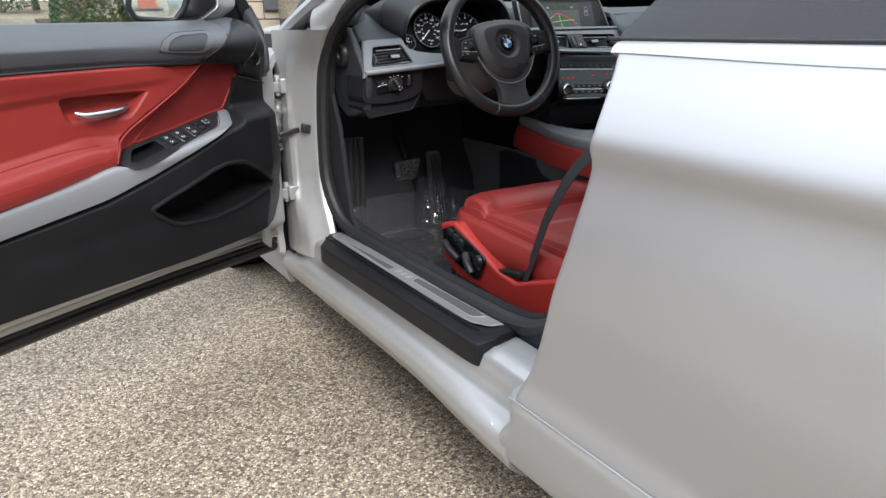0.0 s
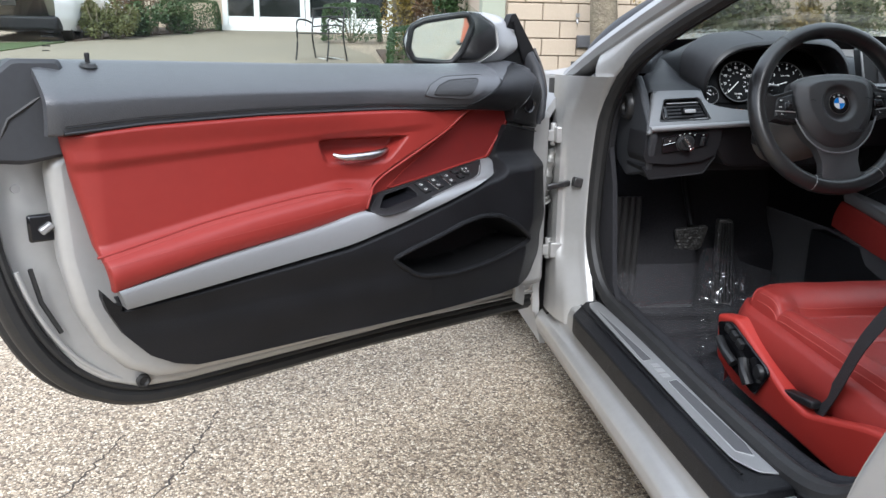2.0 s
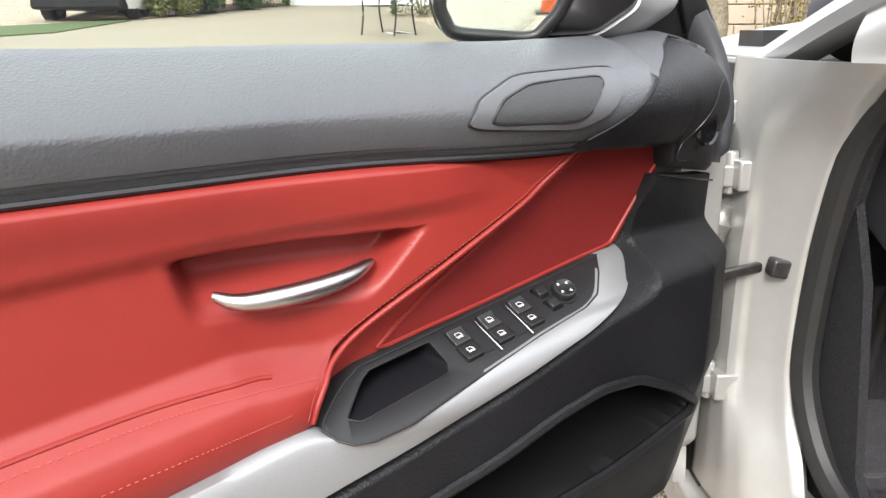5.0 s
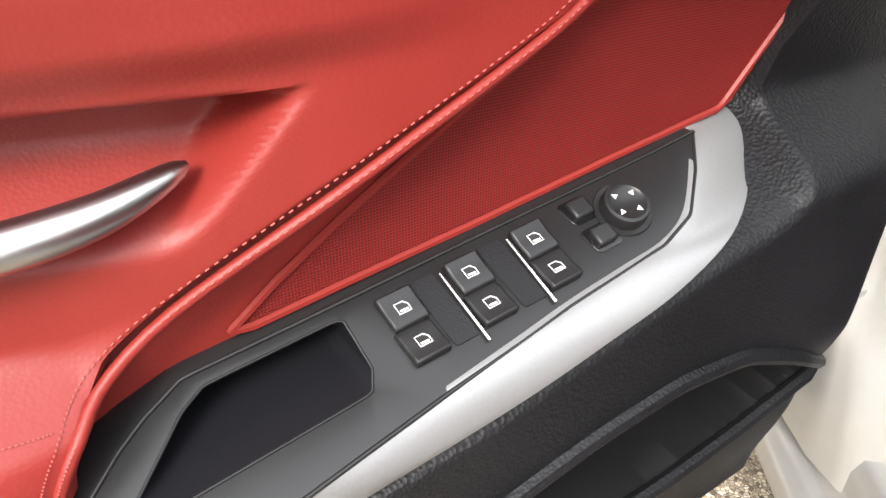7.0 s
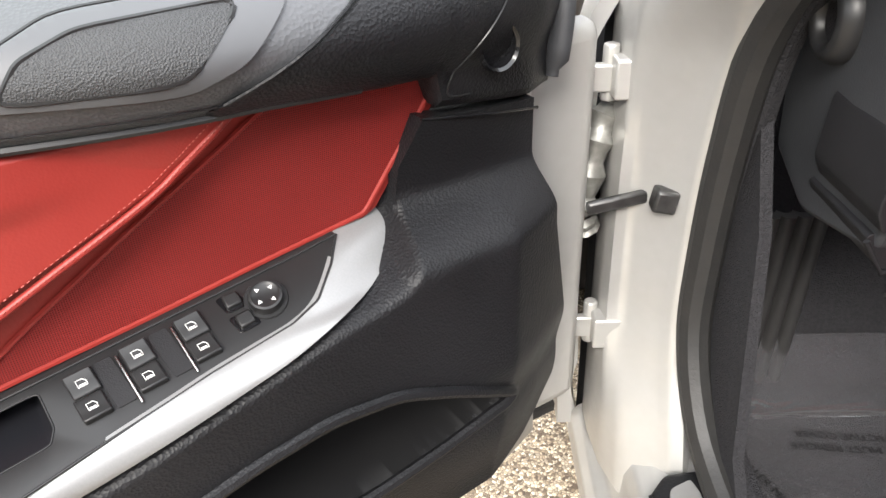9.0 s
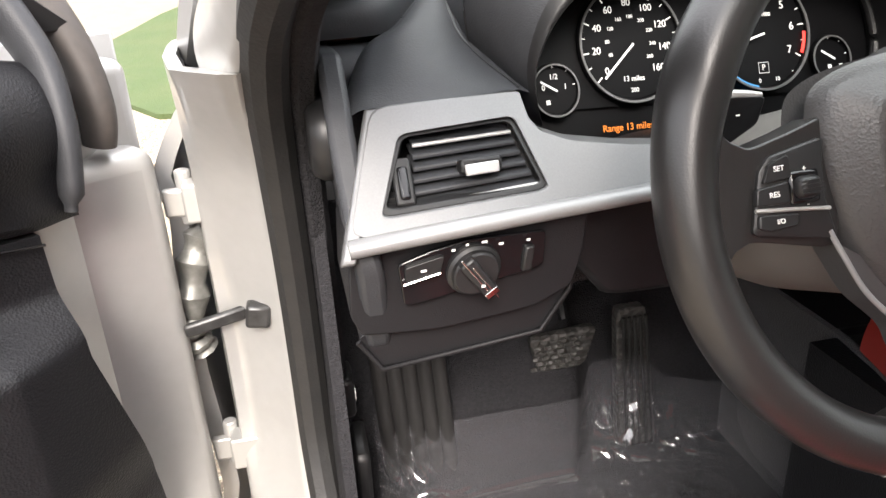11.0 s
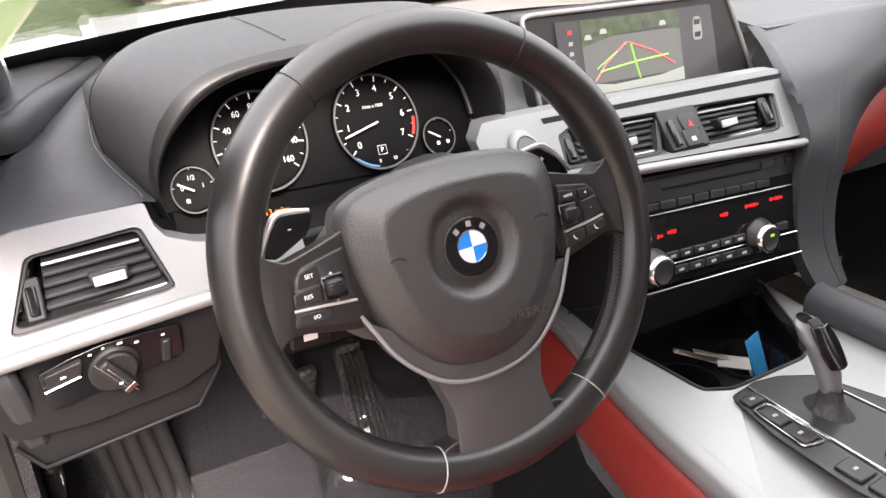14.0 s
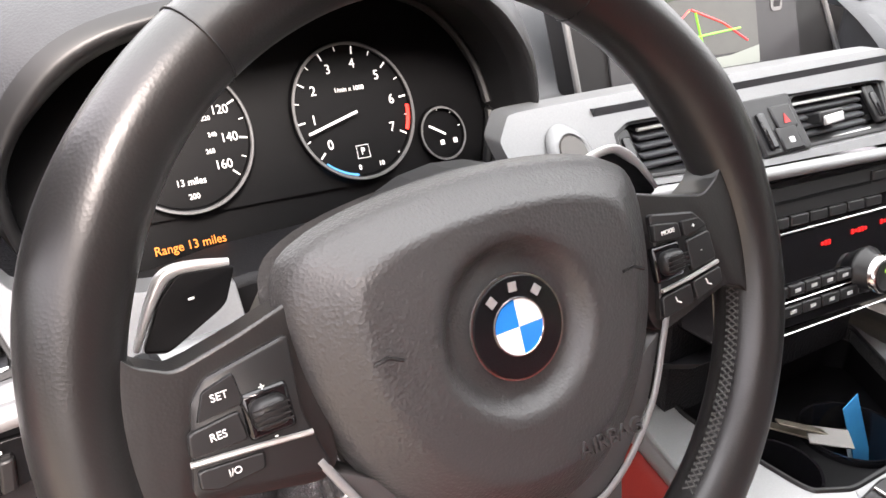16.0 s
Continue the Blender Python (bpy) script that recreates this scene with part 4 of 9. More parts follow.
TWi = rounded([(0.556, 0.895), (0.542, 0.913), (0.512, 0.924), (0.430, 0.928), (0.472, 0.893)], 0.2)
part("tweeter_rim", tube([D(a, b, tw_v(a, b) + 0.004) for a, b in TWi], 0.0018, 6, closed=True, up=DN), SMOOTH, door)
part("tweeter_grille", fill(TWi, lambda a, b: tw_v(a, b) + 0.0052, 0.01, 60), mat("speaker_mesh", (0.03, 0.031, 0.033), 0.6, grain=[("cell", 900, 0.5, 0.0012)], spots=[(700, (0.012, 0.012, 0.012), 0.6)]), door, "black speaker mesh", smooth=60)

# lower black panel with the map pocket
LOW_TOP = [(0.13, 0.806), (0.297, 0.821), (0.322, 0.775), (0.336, 0.752), (0.380, 0.735), (0.400, 0.722), (0.440, 0.708), (0.480, 0.697), (0.520, 0.686), (0.560, 0.675), (0.600, 0.664), (0.640, 0.652), (0.690, 0.640), (0.761, 0.622), (0.861, 0.606), (1.024, 0.586), (1.19, 0.567), (1.215, 0.600)]
SWEEP_LOW = [(0.324, 0.749), (0.327, 0.738), (0.341, 0.722), (0.365, 0.714), (0.400, 0.709), (0.480, 0.686), (0.560, 0.664), (0.640, 0.642), (0.690, 0.630), (0.761, 0.613), (0.861, 0.600), (1.182, 0.5655)]
LOW_BOT = [(0.10, 0.445), (0.15, 0.420), (0.30, 0.411), (0.67, 0.418), (1.0, 0.422), (1.06, 0.424), (1.10, 0.437), (1.14, 0.462), (1.18, 0.510), (1.205, 0.56), (1.215, 0.592)]


POCKET = rounded([(0.662, 0.566), (0.610, 0.584), (0.560, 0.597), (0.480, 0.619), (0.420, 0.628), (0.360, 0.621), (0.300, 0.593), (0.220, 0.540), (0.300, 0.520), (0.380, 0.507), (0.480, 0.501), (0.585, 0.513)], 0.25, 5)


def low_front(w):
    return ramp([(0.41, 0.16), (0.47, 0.125), (0.55, 0.137), (0.70, 0.176), (0.82, 0.182)], w)


def holed(outline, hole, place, depth):
    """A plate with an opening through it."""
    bm = bmesh.new()
    loops = [[bm.verts.new((a, b, 0)) for a, b in ring] for ring in (outline, hole)]
    edges = [bm.edges.new((p[i], p[(i + 1) % len(p)])) for p in loops for i in range(len(p))]
    bmesh.ops.triangle_fill(bm, use_beauty=True, edges=edges)
    bad = [f for f in bm.faces if depth_in((f.calc_center_median().x, f.calc_center_median().y), hole) > 0]
    if bad:
        bmesh.ops.delete(bm, geom=bad, context="FACES")
    ext = bmesh.ops.extrude_face_region(bm, geom=bm.faces[:])
    up = {v for v in ext["geom"] if isinstance(v, bmesh.types.BMVert)}
    for v in bm.verts:
        v.co = place(v.co.x, v.co.y, depth if v in up else 0)
    bmesh.ops.recalc_face_normals(bm, faces=bm.faces)
    return bm


def lower_v(u, w):
    v = panel_v(u, w) - 0.012 * ease(1.05, 1.2, u)
    if 0.322 < u < 1.182:
        v -= 0.034 * ease(-0.014, 0.004, w - ramp(SWEEP_LOW, u)) * ease(0.300, 0.345, u)
    k = ease(0.0, 0.014, depth_in((u, w), POCKET))
    v += (0.018 - v) * k
    return v


def lower_sheet():
    def f(s, t):
        u = 0.13 + (1.213 - 0.13) * s
        w = ramp(LOW_BOT, u) + (ramp(LOW_TOP, u) - ramp(LOW_BOT, u)) * t
        u += (low_front(w) - 0.13) * (1 - ease(0.13, 0.34, u))
        return D(u, w, lower_v(u, w))
    return grid(f, 260, 90, thick=-DN * 0.02)


low_panel = part("lower_panel", lower_sheet(), BLACK, door, "black grained lower panel with a map pocket", smooth=60)
# faces inside the pocket are darkened: its shade is put into their colour
low_panel.data.materials.append(mat("pocket_shade", (0.0055, 0.0055, 0.006), 0.6, spec=0.2, spots=[(20, (0.008, 0.008, 0.008), 0.4)]))
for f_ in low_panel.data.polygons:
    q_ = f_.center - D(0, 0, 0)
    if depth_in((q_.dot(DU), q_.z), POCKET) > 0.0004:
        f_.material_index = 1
pc = [D(a, b, panel_v(a, b) + 0.001) for a, b in POCKET]
part("pocket_rim", tube(pc, 0.0055, 8, closed=True, up=DN), BLACK, door)
part("corner_gap", tube([D(u, 0.798 + 0.022 * (u - 0.18) / 0.12, panel_v(u, 0.808) + 0.003) for u in (0.18, 0.21, 0.24, 0.27, 0.303)], 0.0013, 6), GLOSS, door)
part("front_edge", sheet(0.085, 0.19, lambda u: 0.30 + 0.5 * (u - 0.085), lambda u: 0.915, lambda u, w: 0.045 - 0.6 * (0.19 - u) + 0.0, 8, 24, 0.01), SILVER_IN, door, "silver door edge beside the hinges")
part("front_strip", tube(curve([D(0.140, 0.975, -0.005), D(0.130, 0.930, 0.020), D(0.135, 0.875, 0.043), D(0.146, 0.812, 0.050)], 20), lambda t: 0.026 - 0.008 * t if t < 0.95 else 0.010, 16, up=DU, flat=0.6), PAD, door, smooth=80)
part("mirror_gusset", tube(curve([D(0.105, 0.985, -0.035), D(0.090, 0.935, -0.015), D(0.086, 0.885, 0.000), D(0.090, 0.850, 0.000)], 16), lambda t: 0.030 - 0.010 * t, 14, up=DU, flat=0.7), mat("weathered_brown_rubber", (0.050, 0.044, 0.040), 0.6, spots=[(12, (0.08, 0.065, 0.055), 0.5), (80, (0.03, 0.028, 0.026), 0.4)]), door, "weathered rubber corner seal", smooth=80)

# red leather and red mesh
RED_R = lambda t: ramp([(0, 0.704), (0.12, 0.700), (0.20, 0.691), (0.285, 0.676), (0.39, 0.640), (0.50, 0.600), (0.605, 0.560), (0.70, 0.520), (0.80, 0.482), (0.90, 0.456), (1, 0.432)], t)


def red_sheet():
    def f(s, t):
        u = 1.243 + (RED_R(t) - 1.243) * s
        uu = u - 0.045 * (1 - t) * (1 - s) ** 8
        lo = ramp(ARM_LOW, u) + 0.002
        hi = ramp(PAD_LOW, u) - 0.001
        w = lo + (hi - lo) * t
        # towards the front the leather ends on the sewn slant
        e = min(s * 110, (1 - s) * 110, t * 54, (1 - t) * 54)
        return D(uu, w, red_v(uu, w) - 0.006 * max(0, 1 - e))
    return grid(f, 230, 110, thick=-DN * 0.015)


part("red_panel", red_sheet(), RED, door, "red leather door panel with a sewn armrest", smooth=60)


def on_red(pts, lift, n=40):
    return [D(p.x, p.y, red_v(p.x, p.y) + lift) for p in curve([(a, b, 0) for a, b in pts], n)]


def stitches(pts, lift, material, name, parent, n=115, r=0.0004):
    """A row of separate short stitches along a line on the red leather, joined into one mesh."""
    c = on_red(pts, lift, n * 2)
    bms = [tube([c[2 * i], c[2 * i] * 0.1 + c[2 * i + 1] * 0.9], r, 4) for i in range(n)]
    return part(name, join(*bms), material, parent)


SLANT = [(0.4320, 0.8630), (0.455, 0.843), (0.482, 0.821), (0.520, 0.801), (0.560, 0.782), (0.600, 0.761), (0.640, 0.738), (0.676, 0.714), (0.692, 0.699), (0.702, 0.685), (0.706, 0.672)]
part("slant_fold", tube(on_red([(a + 0.004, b + 0.003) for a, b in SLANT], -0.0005), 0.0026, 14, up=DN), RED, door, smooth=80)
stitches([(a + 0.009, b + 0.0075) for a, b in SLANT], 0.0010, STITCH, "stitching", door)
stitches([(a + 0.005, b + 0.004) for a, b in SLANT], 0.0022, STITCH, "stitching", door)
part("armrest_fold", tube(on_red([(0.735, 0.716), (0.76, 0.717), (0.8455, 0.712), (1.01, 0.692), (1.12, 0.672), (1.215, 0.654)], 0.0), 0.0022, 8), RED, door)
stitches([(0.703, 0.708), (0.76, 0.711), (0.8455, 0.706), (1.01, 0.686), (1.12, 0.667), (1.215, 0.648)], 0.001, STITCH, "stitching", door, 130, 0.0004)
stitches([(0.729, 0.690), (0.79, 0.683), (0.95, 0.668), (1.10, 0.655), (1.215, 0.640)], 0.001, STITCH, "stitching", door, 130, 0.0004)
MESH = rounded([(0.408, 0.856), (0.446, 0.831), (0.480, 0.809), (0.514, 0.787), (0.546, 0.766), (0.579, 0.745), (0.610, 0.724), (0.632, 0.7065), (0.622, 0.7055), (0.581, 0.712), (0.510, 0.7225), (0.425, 0.7365), (0.344, 0.749), (0.284, 0.836), (0.273, 0.850), (0.286, 0.856), (0.352, 0.858)], 0.06, 3)


mesh_v = lambda u, w: 0.068 + bulge(u, w) * 0.4
part("mesh_backing", fill([(0.268, 0.861), (0.28, 0.866), (0.47, 0.862), (0.56, 0.800), (0.70, 0.725), (0.712, 0.690), (0.695, 0.680), (0.680, 0.688), (0.660, 0.6965), (0.636, 0.7005), (0.60, 0.7060), (0.560, 0.712), (0.499, 0.7220), (0.36, 0.7350), (0.333, 0.75), (0.266, 0.845)], lambda u, w: mesh_v(u, w) - 0.0012, 0.01), RED, door, smooth=60)
part("red_mesh", fill(MESH, mesh_v, 0.012), RED_MESH, door, "dark red woven loudspeaker cloth", smooth=60)
part("mesh_frame", tube([D(a, b, mesh_v(a, b) + 0.001) for a, b in MESH], 0.0020, 6, closed=True, up=DN), RED, door)

# pull handle in its hollow
hp = curve([(0.768, 0.784, 0.072), (0.75, 0.778, 0.082), (0.71, 0.778, 0.088), (0.67, 0.781, 0.086), (0.637, 0.787, 0.075)], 24)
part("pull_handle", tube([D(p.x, p.y, p.z) for p in hp], lambda t: 0.0008 + 0.0074 * math.sin(math.pi * (0.02 + 0.90 * (1 - t) ** 0.8)) ** 0.8, 16, up=DN, flat=1.1), mat("satin_chrome", (0.50, 0.495, 0.485), 0.30, 1.0, spots=[(20, (0.44, 0.435, 0.425), 0.4)], rough_var=(30, 0.05)), door, "satin chrome pull handle", smooth=60)

# satin silver sweep
SW_TOP = [(1.194, 0.600, 0.098), (1.024, 0.626, 0.103), (0.862, 0.647, 0.107), (0.785, 0.660, 0.110), (0.740, 0.669, 0.112), (0.716, 0.671, 0.114), (0.702, 0.667, 0.119), (0.686, 0.663, 0.125), (0.640, 0.6685, 0.1295), (0.600, 0.6775, 0.1265), (0.560, 0.6862, 0.1255), (0.520, 0.6945, 0.1235), (0.490, 0.7008, 0.1195), (0.456, 0.7072, 0.1175), (0.430, 0.7122, 0.1165), (0.410, 0.7190, 0.1105), (0.390, 0.7315, 0.0930), (0.380, 0.740, 0.0775), (0.375, 0.748, 0.058)]
SW_BOT = [(1.182, 0.5655, 0.092), (1.024, 0.582, 0.101), (0.861, 0.600, 0.111), (0.761, 0.613, 0.120), (0.690, 0.630, 0.127), (0.640, 0.642, 0.131), (0.600, 0.653, 0.134), (0.560, 0.664, 0.137), (0.520, 0.675, 0.139), (0.480, 0.686, 0.139), (0.440, 0.697, 0.138), (0.400, 0.709, 0.131), (0.365, 0.714, 0.113), (0.341, 0.722, 0.093), (0.327, 0.738, 0.073), (0.324, 0.749, 0.050)]


def sweep():
    a, b = curve(SW_TOP, 80), curve(SW_BOT, 80)
    def f(s, t):
        i = round(s * 80)
        p = a[i].lerp(b[i], t)
        h = 0.0035 * math.sin(math.pi * t ** 0.8) ** 0.7 if 0 < t < 1 else 0.0
        return D(p.x, p.y, p.z + h)
    return grid(f, 80, 10, thick=-DN * 0.025)


# the sweep's stronger light comes from the lighter copy of the trim
part("silver_sweep", sweep(), ALU_LIT, door, "satin silver trim sweep", smooth=60)

# window switch panel: it leans, its lower edge standing out further
PANEL = rounded([(0.706, 0.6715), (0.7028, 0.6750), (0.6857, 0.6848), (0.6743, 0.6902), (0.655, 0.698), (0.600, 0.7065), (0.520, 0.7195), (0.440, 0.7320), (0.400, 0.7385), (0.372, 0.744), (0.386, 0.7315), (0.407, 0.7180), (0.430, 0.7108), (0.456, 0.7058), (0.490, 0.6994), (0.520, 0.6930), (0.560, 0.6848), (0.600, 0.6762), (0.640, 0.6675), (0.6745, 0.6630), (0.690, 0.6630), (0.700, 0.6660)], 0.10, 3)
well = rounded([(0.6857, 0.6745), (0.6600, 0.6905), (0.6490, 0.6952), (0.5875, 0.7050), (0.5850, 0.6927), (0.5895, 0.6875), (0.6762, 0.6722)], 0.10, 3)


def PV(u, w):
    return 0.077 + 1.85 * max(0.0, min(0.032, 0.738 - 0.16 * (u - 0.40) - w))


sp = part("switch_panel", holed(PANEL, well, lambda a, b, c: D(a, b, PV(a, b) - 0.03 + c), 0.03), SMOOTH, door, "black window switch panel with a storage well", smooth=40)
WC = Vector((sum(p[0] for p in well) / len(well), sum(p[1] for p in well) / len(well)))


def well_loop(k, back):
    return [(WC.x + (a - WC.x) * k, WC.y + (b - WC.y) * k, back) for a, b in well]


wb = bmesh.new()
rows_ = [[wb.verts.new(D(a, b, PV(a, b) - d)) for a, b, d in well_loop(k, back)] for k, back in ((1.0, 0.0), (0.985, 0.004), (0.955, 0.036), (0.93, 0.046), (0.86, 0.050))]
for p_, q_ in zip(rows_, rows_[1:]):
    for i in range(len(well)):
        wb.faces.new((p_[i], p_[(i + 1) % len(well)], q_[(i + 1) % len(well)], q_[i]))
wb.faces.new(rows_[-1])
bmesh.ops.recalc_face_normals(wb, faces=wb.faces)
# darker than the panel, with the well's shadow put into the colour
part("storage_well", wb, mat("well_shade", (0.007, 0.0072, 0.009), 0.42, spec=0.3, spots=[(20, (0.010, 0.010, 0.012), 0.4)]), door, "small storage well", smooth=60)
part("panel_edge", tube([D(a, b, PV(a, b) + 0.0002) for a, b in PANEL], 0.0011, 6, closed=True, up=DN), SMOOTH, door, smooth=70)
part("well_rim", tube([D(a, b, PV(a, b) + 0.0002) for a, b in well], 0.0007, 6, closed=True, up=DN), SMOOTH, door, smooth=70)
# the panel's own axes: along the door, up its slope, out of its face
E2 = (D(0.40, 0.732, PV(0.40, 0.732)) - D(0.40, 0.716, PV(0.40, 0.716))).normalized()
E1 = (D(0.60, 0.690, PV(0.60, 0.690)) - D(0.50, 0.706, PV(0.50, 0.706))).normalized()
E3 = E1.cross(E2).normalized()
if E3.dot(DN) < 0:
    E3 = -E3
E2 = E3.cross(E1).normalized()
if E2.z < 0:
    E2 = -E2


def on_panel(u, w, lift=0.0, turn=0.0, lean=0.0):
    m = Matrix((E1.to_4d(), E2.to_4d(), E3.to_4d(), (0, 0, 0, 1))).transposed().to_3x3().to_4x4()
    return Matrix.Translation(D(u, w, PV(u, w)) + E3 * lift) @ m @ pose(0, 0, 0, lean, 0, turn)


SHEAR = 0.47


def rocker_key(m, su, sw, lip, shear):
    """A rocker with a hollowed face: one side rises to a lip."""
    bm = bmesh.new()
    sec = [(-0.5, -0.003), (-0.5, 0.0045 + 0.0012 * (lip < 0)), (-0.3, 0.0052), (0.0, 0.0046), (0.3, 0.0052), (0.5, 0.0045 + 0.0012 * (lip > 0)), (0.5, -0.003)]
    a = [bm.verts.new(m @ Vector((-su / 2 + shear * y * sw, y * sw, z))) for y, z in sec]
    b = [bm.verts.new(m @ Vector((su / 2 + shear * y * sw, y * sw, z))) for y, z in sec]
    for i in range(len(sec) - 1):
        bm.faces.new((a[i], a[i + 1], b[i + 1], b[i]))
    bm.faces.new(a), bm.faces.new(b)
    bmesh.ops.recalc_face_normals(bm, faces=bm.faces)
    return bm


def window_symbol(m, flip, shear):
    """A small window with its pane, drawn in white."""
    w = 0.00055
    pts = [(-0.0028, -0.0024), (0.0028, -0.0024), (0.0028, 0.0006), (0.0012, 0.0024), (-0.0028, 0.0024)]
    pts = [(a * flip * 1.05, b * 1.05) for a, b in pts]
    ring = tube([m @ Vector((a + shear * b, b, 0.0052)) for a, b in pts], w * 0.6, 4, closed=True, up=E3)
    fill_ = prism([(-0.0020 * flip, -0.0018), (0.0020 * flip, -0.0018), (0.0020 * flip, -0.0010), (-0.0020 * flip, -0.0008)], 0.0003, lambda a, b, c: m @ Vector((a + shear * b, b, 0.0050 + c)))
    return join(ring, fill_)


SWITCH = [((0.5622, 0.7046), (0.5607, 0.6962)), ((0.5266, 0.7107), (0.5250, 0.7023)), ((0.4898, 0.7168), (0.4881, 0.7084))]
for k, (hi, lo) in enumerate(SWITCH):
    for q, (u, w) in enumerate((hi, lo)):
        SHEAR = 0.09
        m = on_panel(u, w, -0.0012, 0, -5 if q else 4)
        part("window_switch", rocker_key(m, 0.0180, 0.0176, -1 if q else 1, SHEAR), SMOOTH, door, "black window switch" if k + q == 0 else "", bevel=0.0012, segs=2)
        part("switch_symbol", window_symbol(m, -1, SHEAR), WHITE, door, smooth=0)
for (u0, w0), (u1, w1) in (((0.5394, 0.7131), (0.5342, 0.6958)), ((0.5021, 0.7194), (0.4974, 0.7020))):
    part("switch_divider", tube([D(u0, w0, PV(u0, w0) + 0.004), D(u1, w1, PV(u1, w1) + 0.004)], 0.0011, 8), CHROME, door, smooth=70)
    m = on_panel((u0 + u1) / 2 + 0.0082, (w0 + w1) / 2 - 0.0012, 0.0008)
    SHEAR = 0.10
    # flat darker plate standing in for the shade of a finger hollow
    part("finger_hollow", prism(rounded([(-0.0064, -0.018), (0.0064, -0.018), (0.0064, 0.018), (-0.0064, 0.018)], 0.1), 0.0006, lambda a, b, c: m @ Vector((a + SHEAR * b, b, c - 0.0004))), FINE, door, bevel=0.0002)
SHEAR = 0.2
for u, w in ((0.4601, 0.7231), (0.4573, 0.7152)):
    m = on_panel(u, w, 0.0, 0)
    part("button_hollow", prism(rounded([(-0.0078, -0.0072), (0.0078, -0.0072), (0.0078, 0.0072), (-0.0078, 0.0072)], 0.2), 0.0006, lambda a, b, c: m @ Vector((a + SHEAR * b, b, c + 0.0002))), GLOSS, door, bevel=0.0002)
    part("mirror_button", box((0.0115, 0.0105, 0.006), m @ pose(-0.0008, 0.0006, 0.001)), SMOOTH, door, bevel=0.0014)
JM = on_panel(0.4385, 0.7219, 0.001, 0)
part("mirror_joystick", lathe([(0, 0.0062), (0.0086, 0.0060), (0.0100, 0.0072), (0.0116, 0.0068), (0.0122, 0.0050), (0.0124, 0.0002), (0.0150, 0.0004), (0.0162, -0.002)], lambda a, b, c: JM @ Vector((a, b, c)), 40), SMOOTH, door, "round mirror adjuster", smooth=50)
for ang in (0, 90, 180, 270):
    a = radians(ang + 58)
    cu, cw = 0.0068 * math.cos(a), 0.0068 * math.sin(a)
    tri_ = [(cu + 0.0018 * math.cos(a + q), cw + 0.0018 * math.sin(a + q)) for q in (0, 2.2, -2.2)]
    part("joystick_arrow", prism(tri_, 0.0004, lambda p, q, c: JM @ Vector((p, q, 0.0062 + c))), WHITE, door, smooth=0)

# lock pin, window, mirror
part("lock_pin", lathe([(0.0, 0.034), (0.0035, 0.034), (0.0042, 0.031), (0.0036, 0.026), (0.0036, 0.0)], lambda a, b, c: D(1.182 + a, 0.934 + c, 0.020 + b), 14), SMOOTH, door, "black door lock pin")
part("pin_collar", lathe([(0.004, 0.006), (0.010, 0.005), (0.0135, 0.0)], lambda a, b, c: D(1.182 + a, 0.948 + c - 0.25 * b, 0.022 + b), 20), SMOOTH, door)


def door_glass():
    def f(s, t):
        u = 0.20 + 1.105 * s
        top = ramp([(0.20, 0.99), (0.35, 1.06), (0.55, 1.13), (0.80, 1.195), (1.05, 1.215), (1.24, 1.20), (1.305, 1.14)], u)
        w = 0.94 + (top - 0.94) * t
        lean = (w - 0.94) / 0.27
        return D(u, w, -0.030 + 0.19 * lean)
    return grid(f, 30, 10, thick=-DN * 0.004)


ob = part("window_glass", door_glass(), GLASS, door, "clear frameless window")
ob.visible_shadow = False
for i in range(5):
    part("glass_mark", box((0.018 - 0.002 * i, 0.0004, 0.0016), Matrix.Translation(D(1.232, 0.998 - 0.007 * i, 0.012 - 0.005 * i)) @ Matrix.Rotation(math.atan2(DU.y, DU.x), 4, "Z")), SMOOTH, door, smooth=0)
part("sail_panel", prism(rounded([(0.085, 0.955), (0.232, 1.072), (0.244, 1.070), (0.272, 0.955)], 0.05, 3), 0.02, lambda a, b, c: D(a, b, -0.018 + c + 0.35 * (b - 0.955))), SMOOTH, door, "black mirror triangle", bevel=0.005)
part("sail_fold", tube([D(0.240, 1.055, 0.042), D(0.205, 1.01, 0.026), D(0.160, 0.962, 0.008)], 0.003, 6), BLACK, door)

# wing mirror: a rounded housing, open towards the driver
mv = -0.035
MPROF = rounded([(0.4772, 1.0048), (0.4666, 1.0344), (0.4403, 1.0581), (0.3348, 1.0756), (0.2874, 1.046), (0.2785, 0.9893), (0.3249, 0.9549), (0.4107, 0.947), (0.4659, 0.9616)], 0.3, 5)


def MT(a, b, c, k=-0.55):
    """The mirror stands turned towards the driver."""
    return D(a, b, mv + k * (a - 0.41) + c)

MC = Vector((0.385, 1.010))


def mirror_shell():
    bm = bmesh.new()
    rings = []
    for k, (d, sc) in enumerate(((0.002, 0.93), (0.006, 0.97), (0.0, 1.0), (-0.04, 1.0), (-0.08, 0.95), (-0.115, 0.78), (-0.135, 0.5), (-0.142, 0.1))):
        rings.append([bm.verts.new(MT(MC.x + (a - MC.x) * sc + 0.9 * min(0, d), MC.y + (b - MC.y) * sc, d - 0.5 * min(0, d))) for a, b in MPROF])
    n = len(MPROF)
    for r, q in zip(rings, rings[1:]):
        for i in range(n):
            bm.faces.new((r[i], r[(i + 1) % n], q[(i + 1) % n], q[i]))
    bm.faces.new(rings[-1])
    bmesh.ops.recalc_face_normals(bm, faces=bm.faces)
    return bm


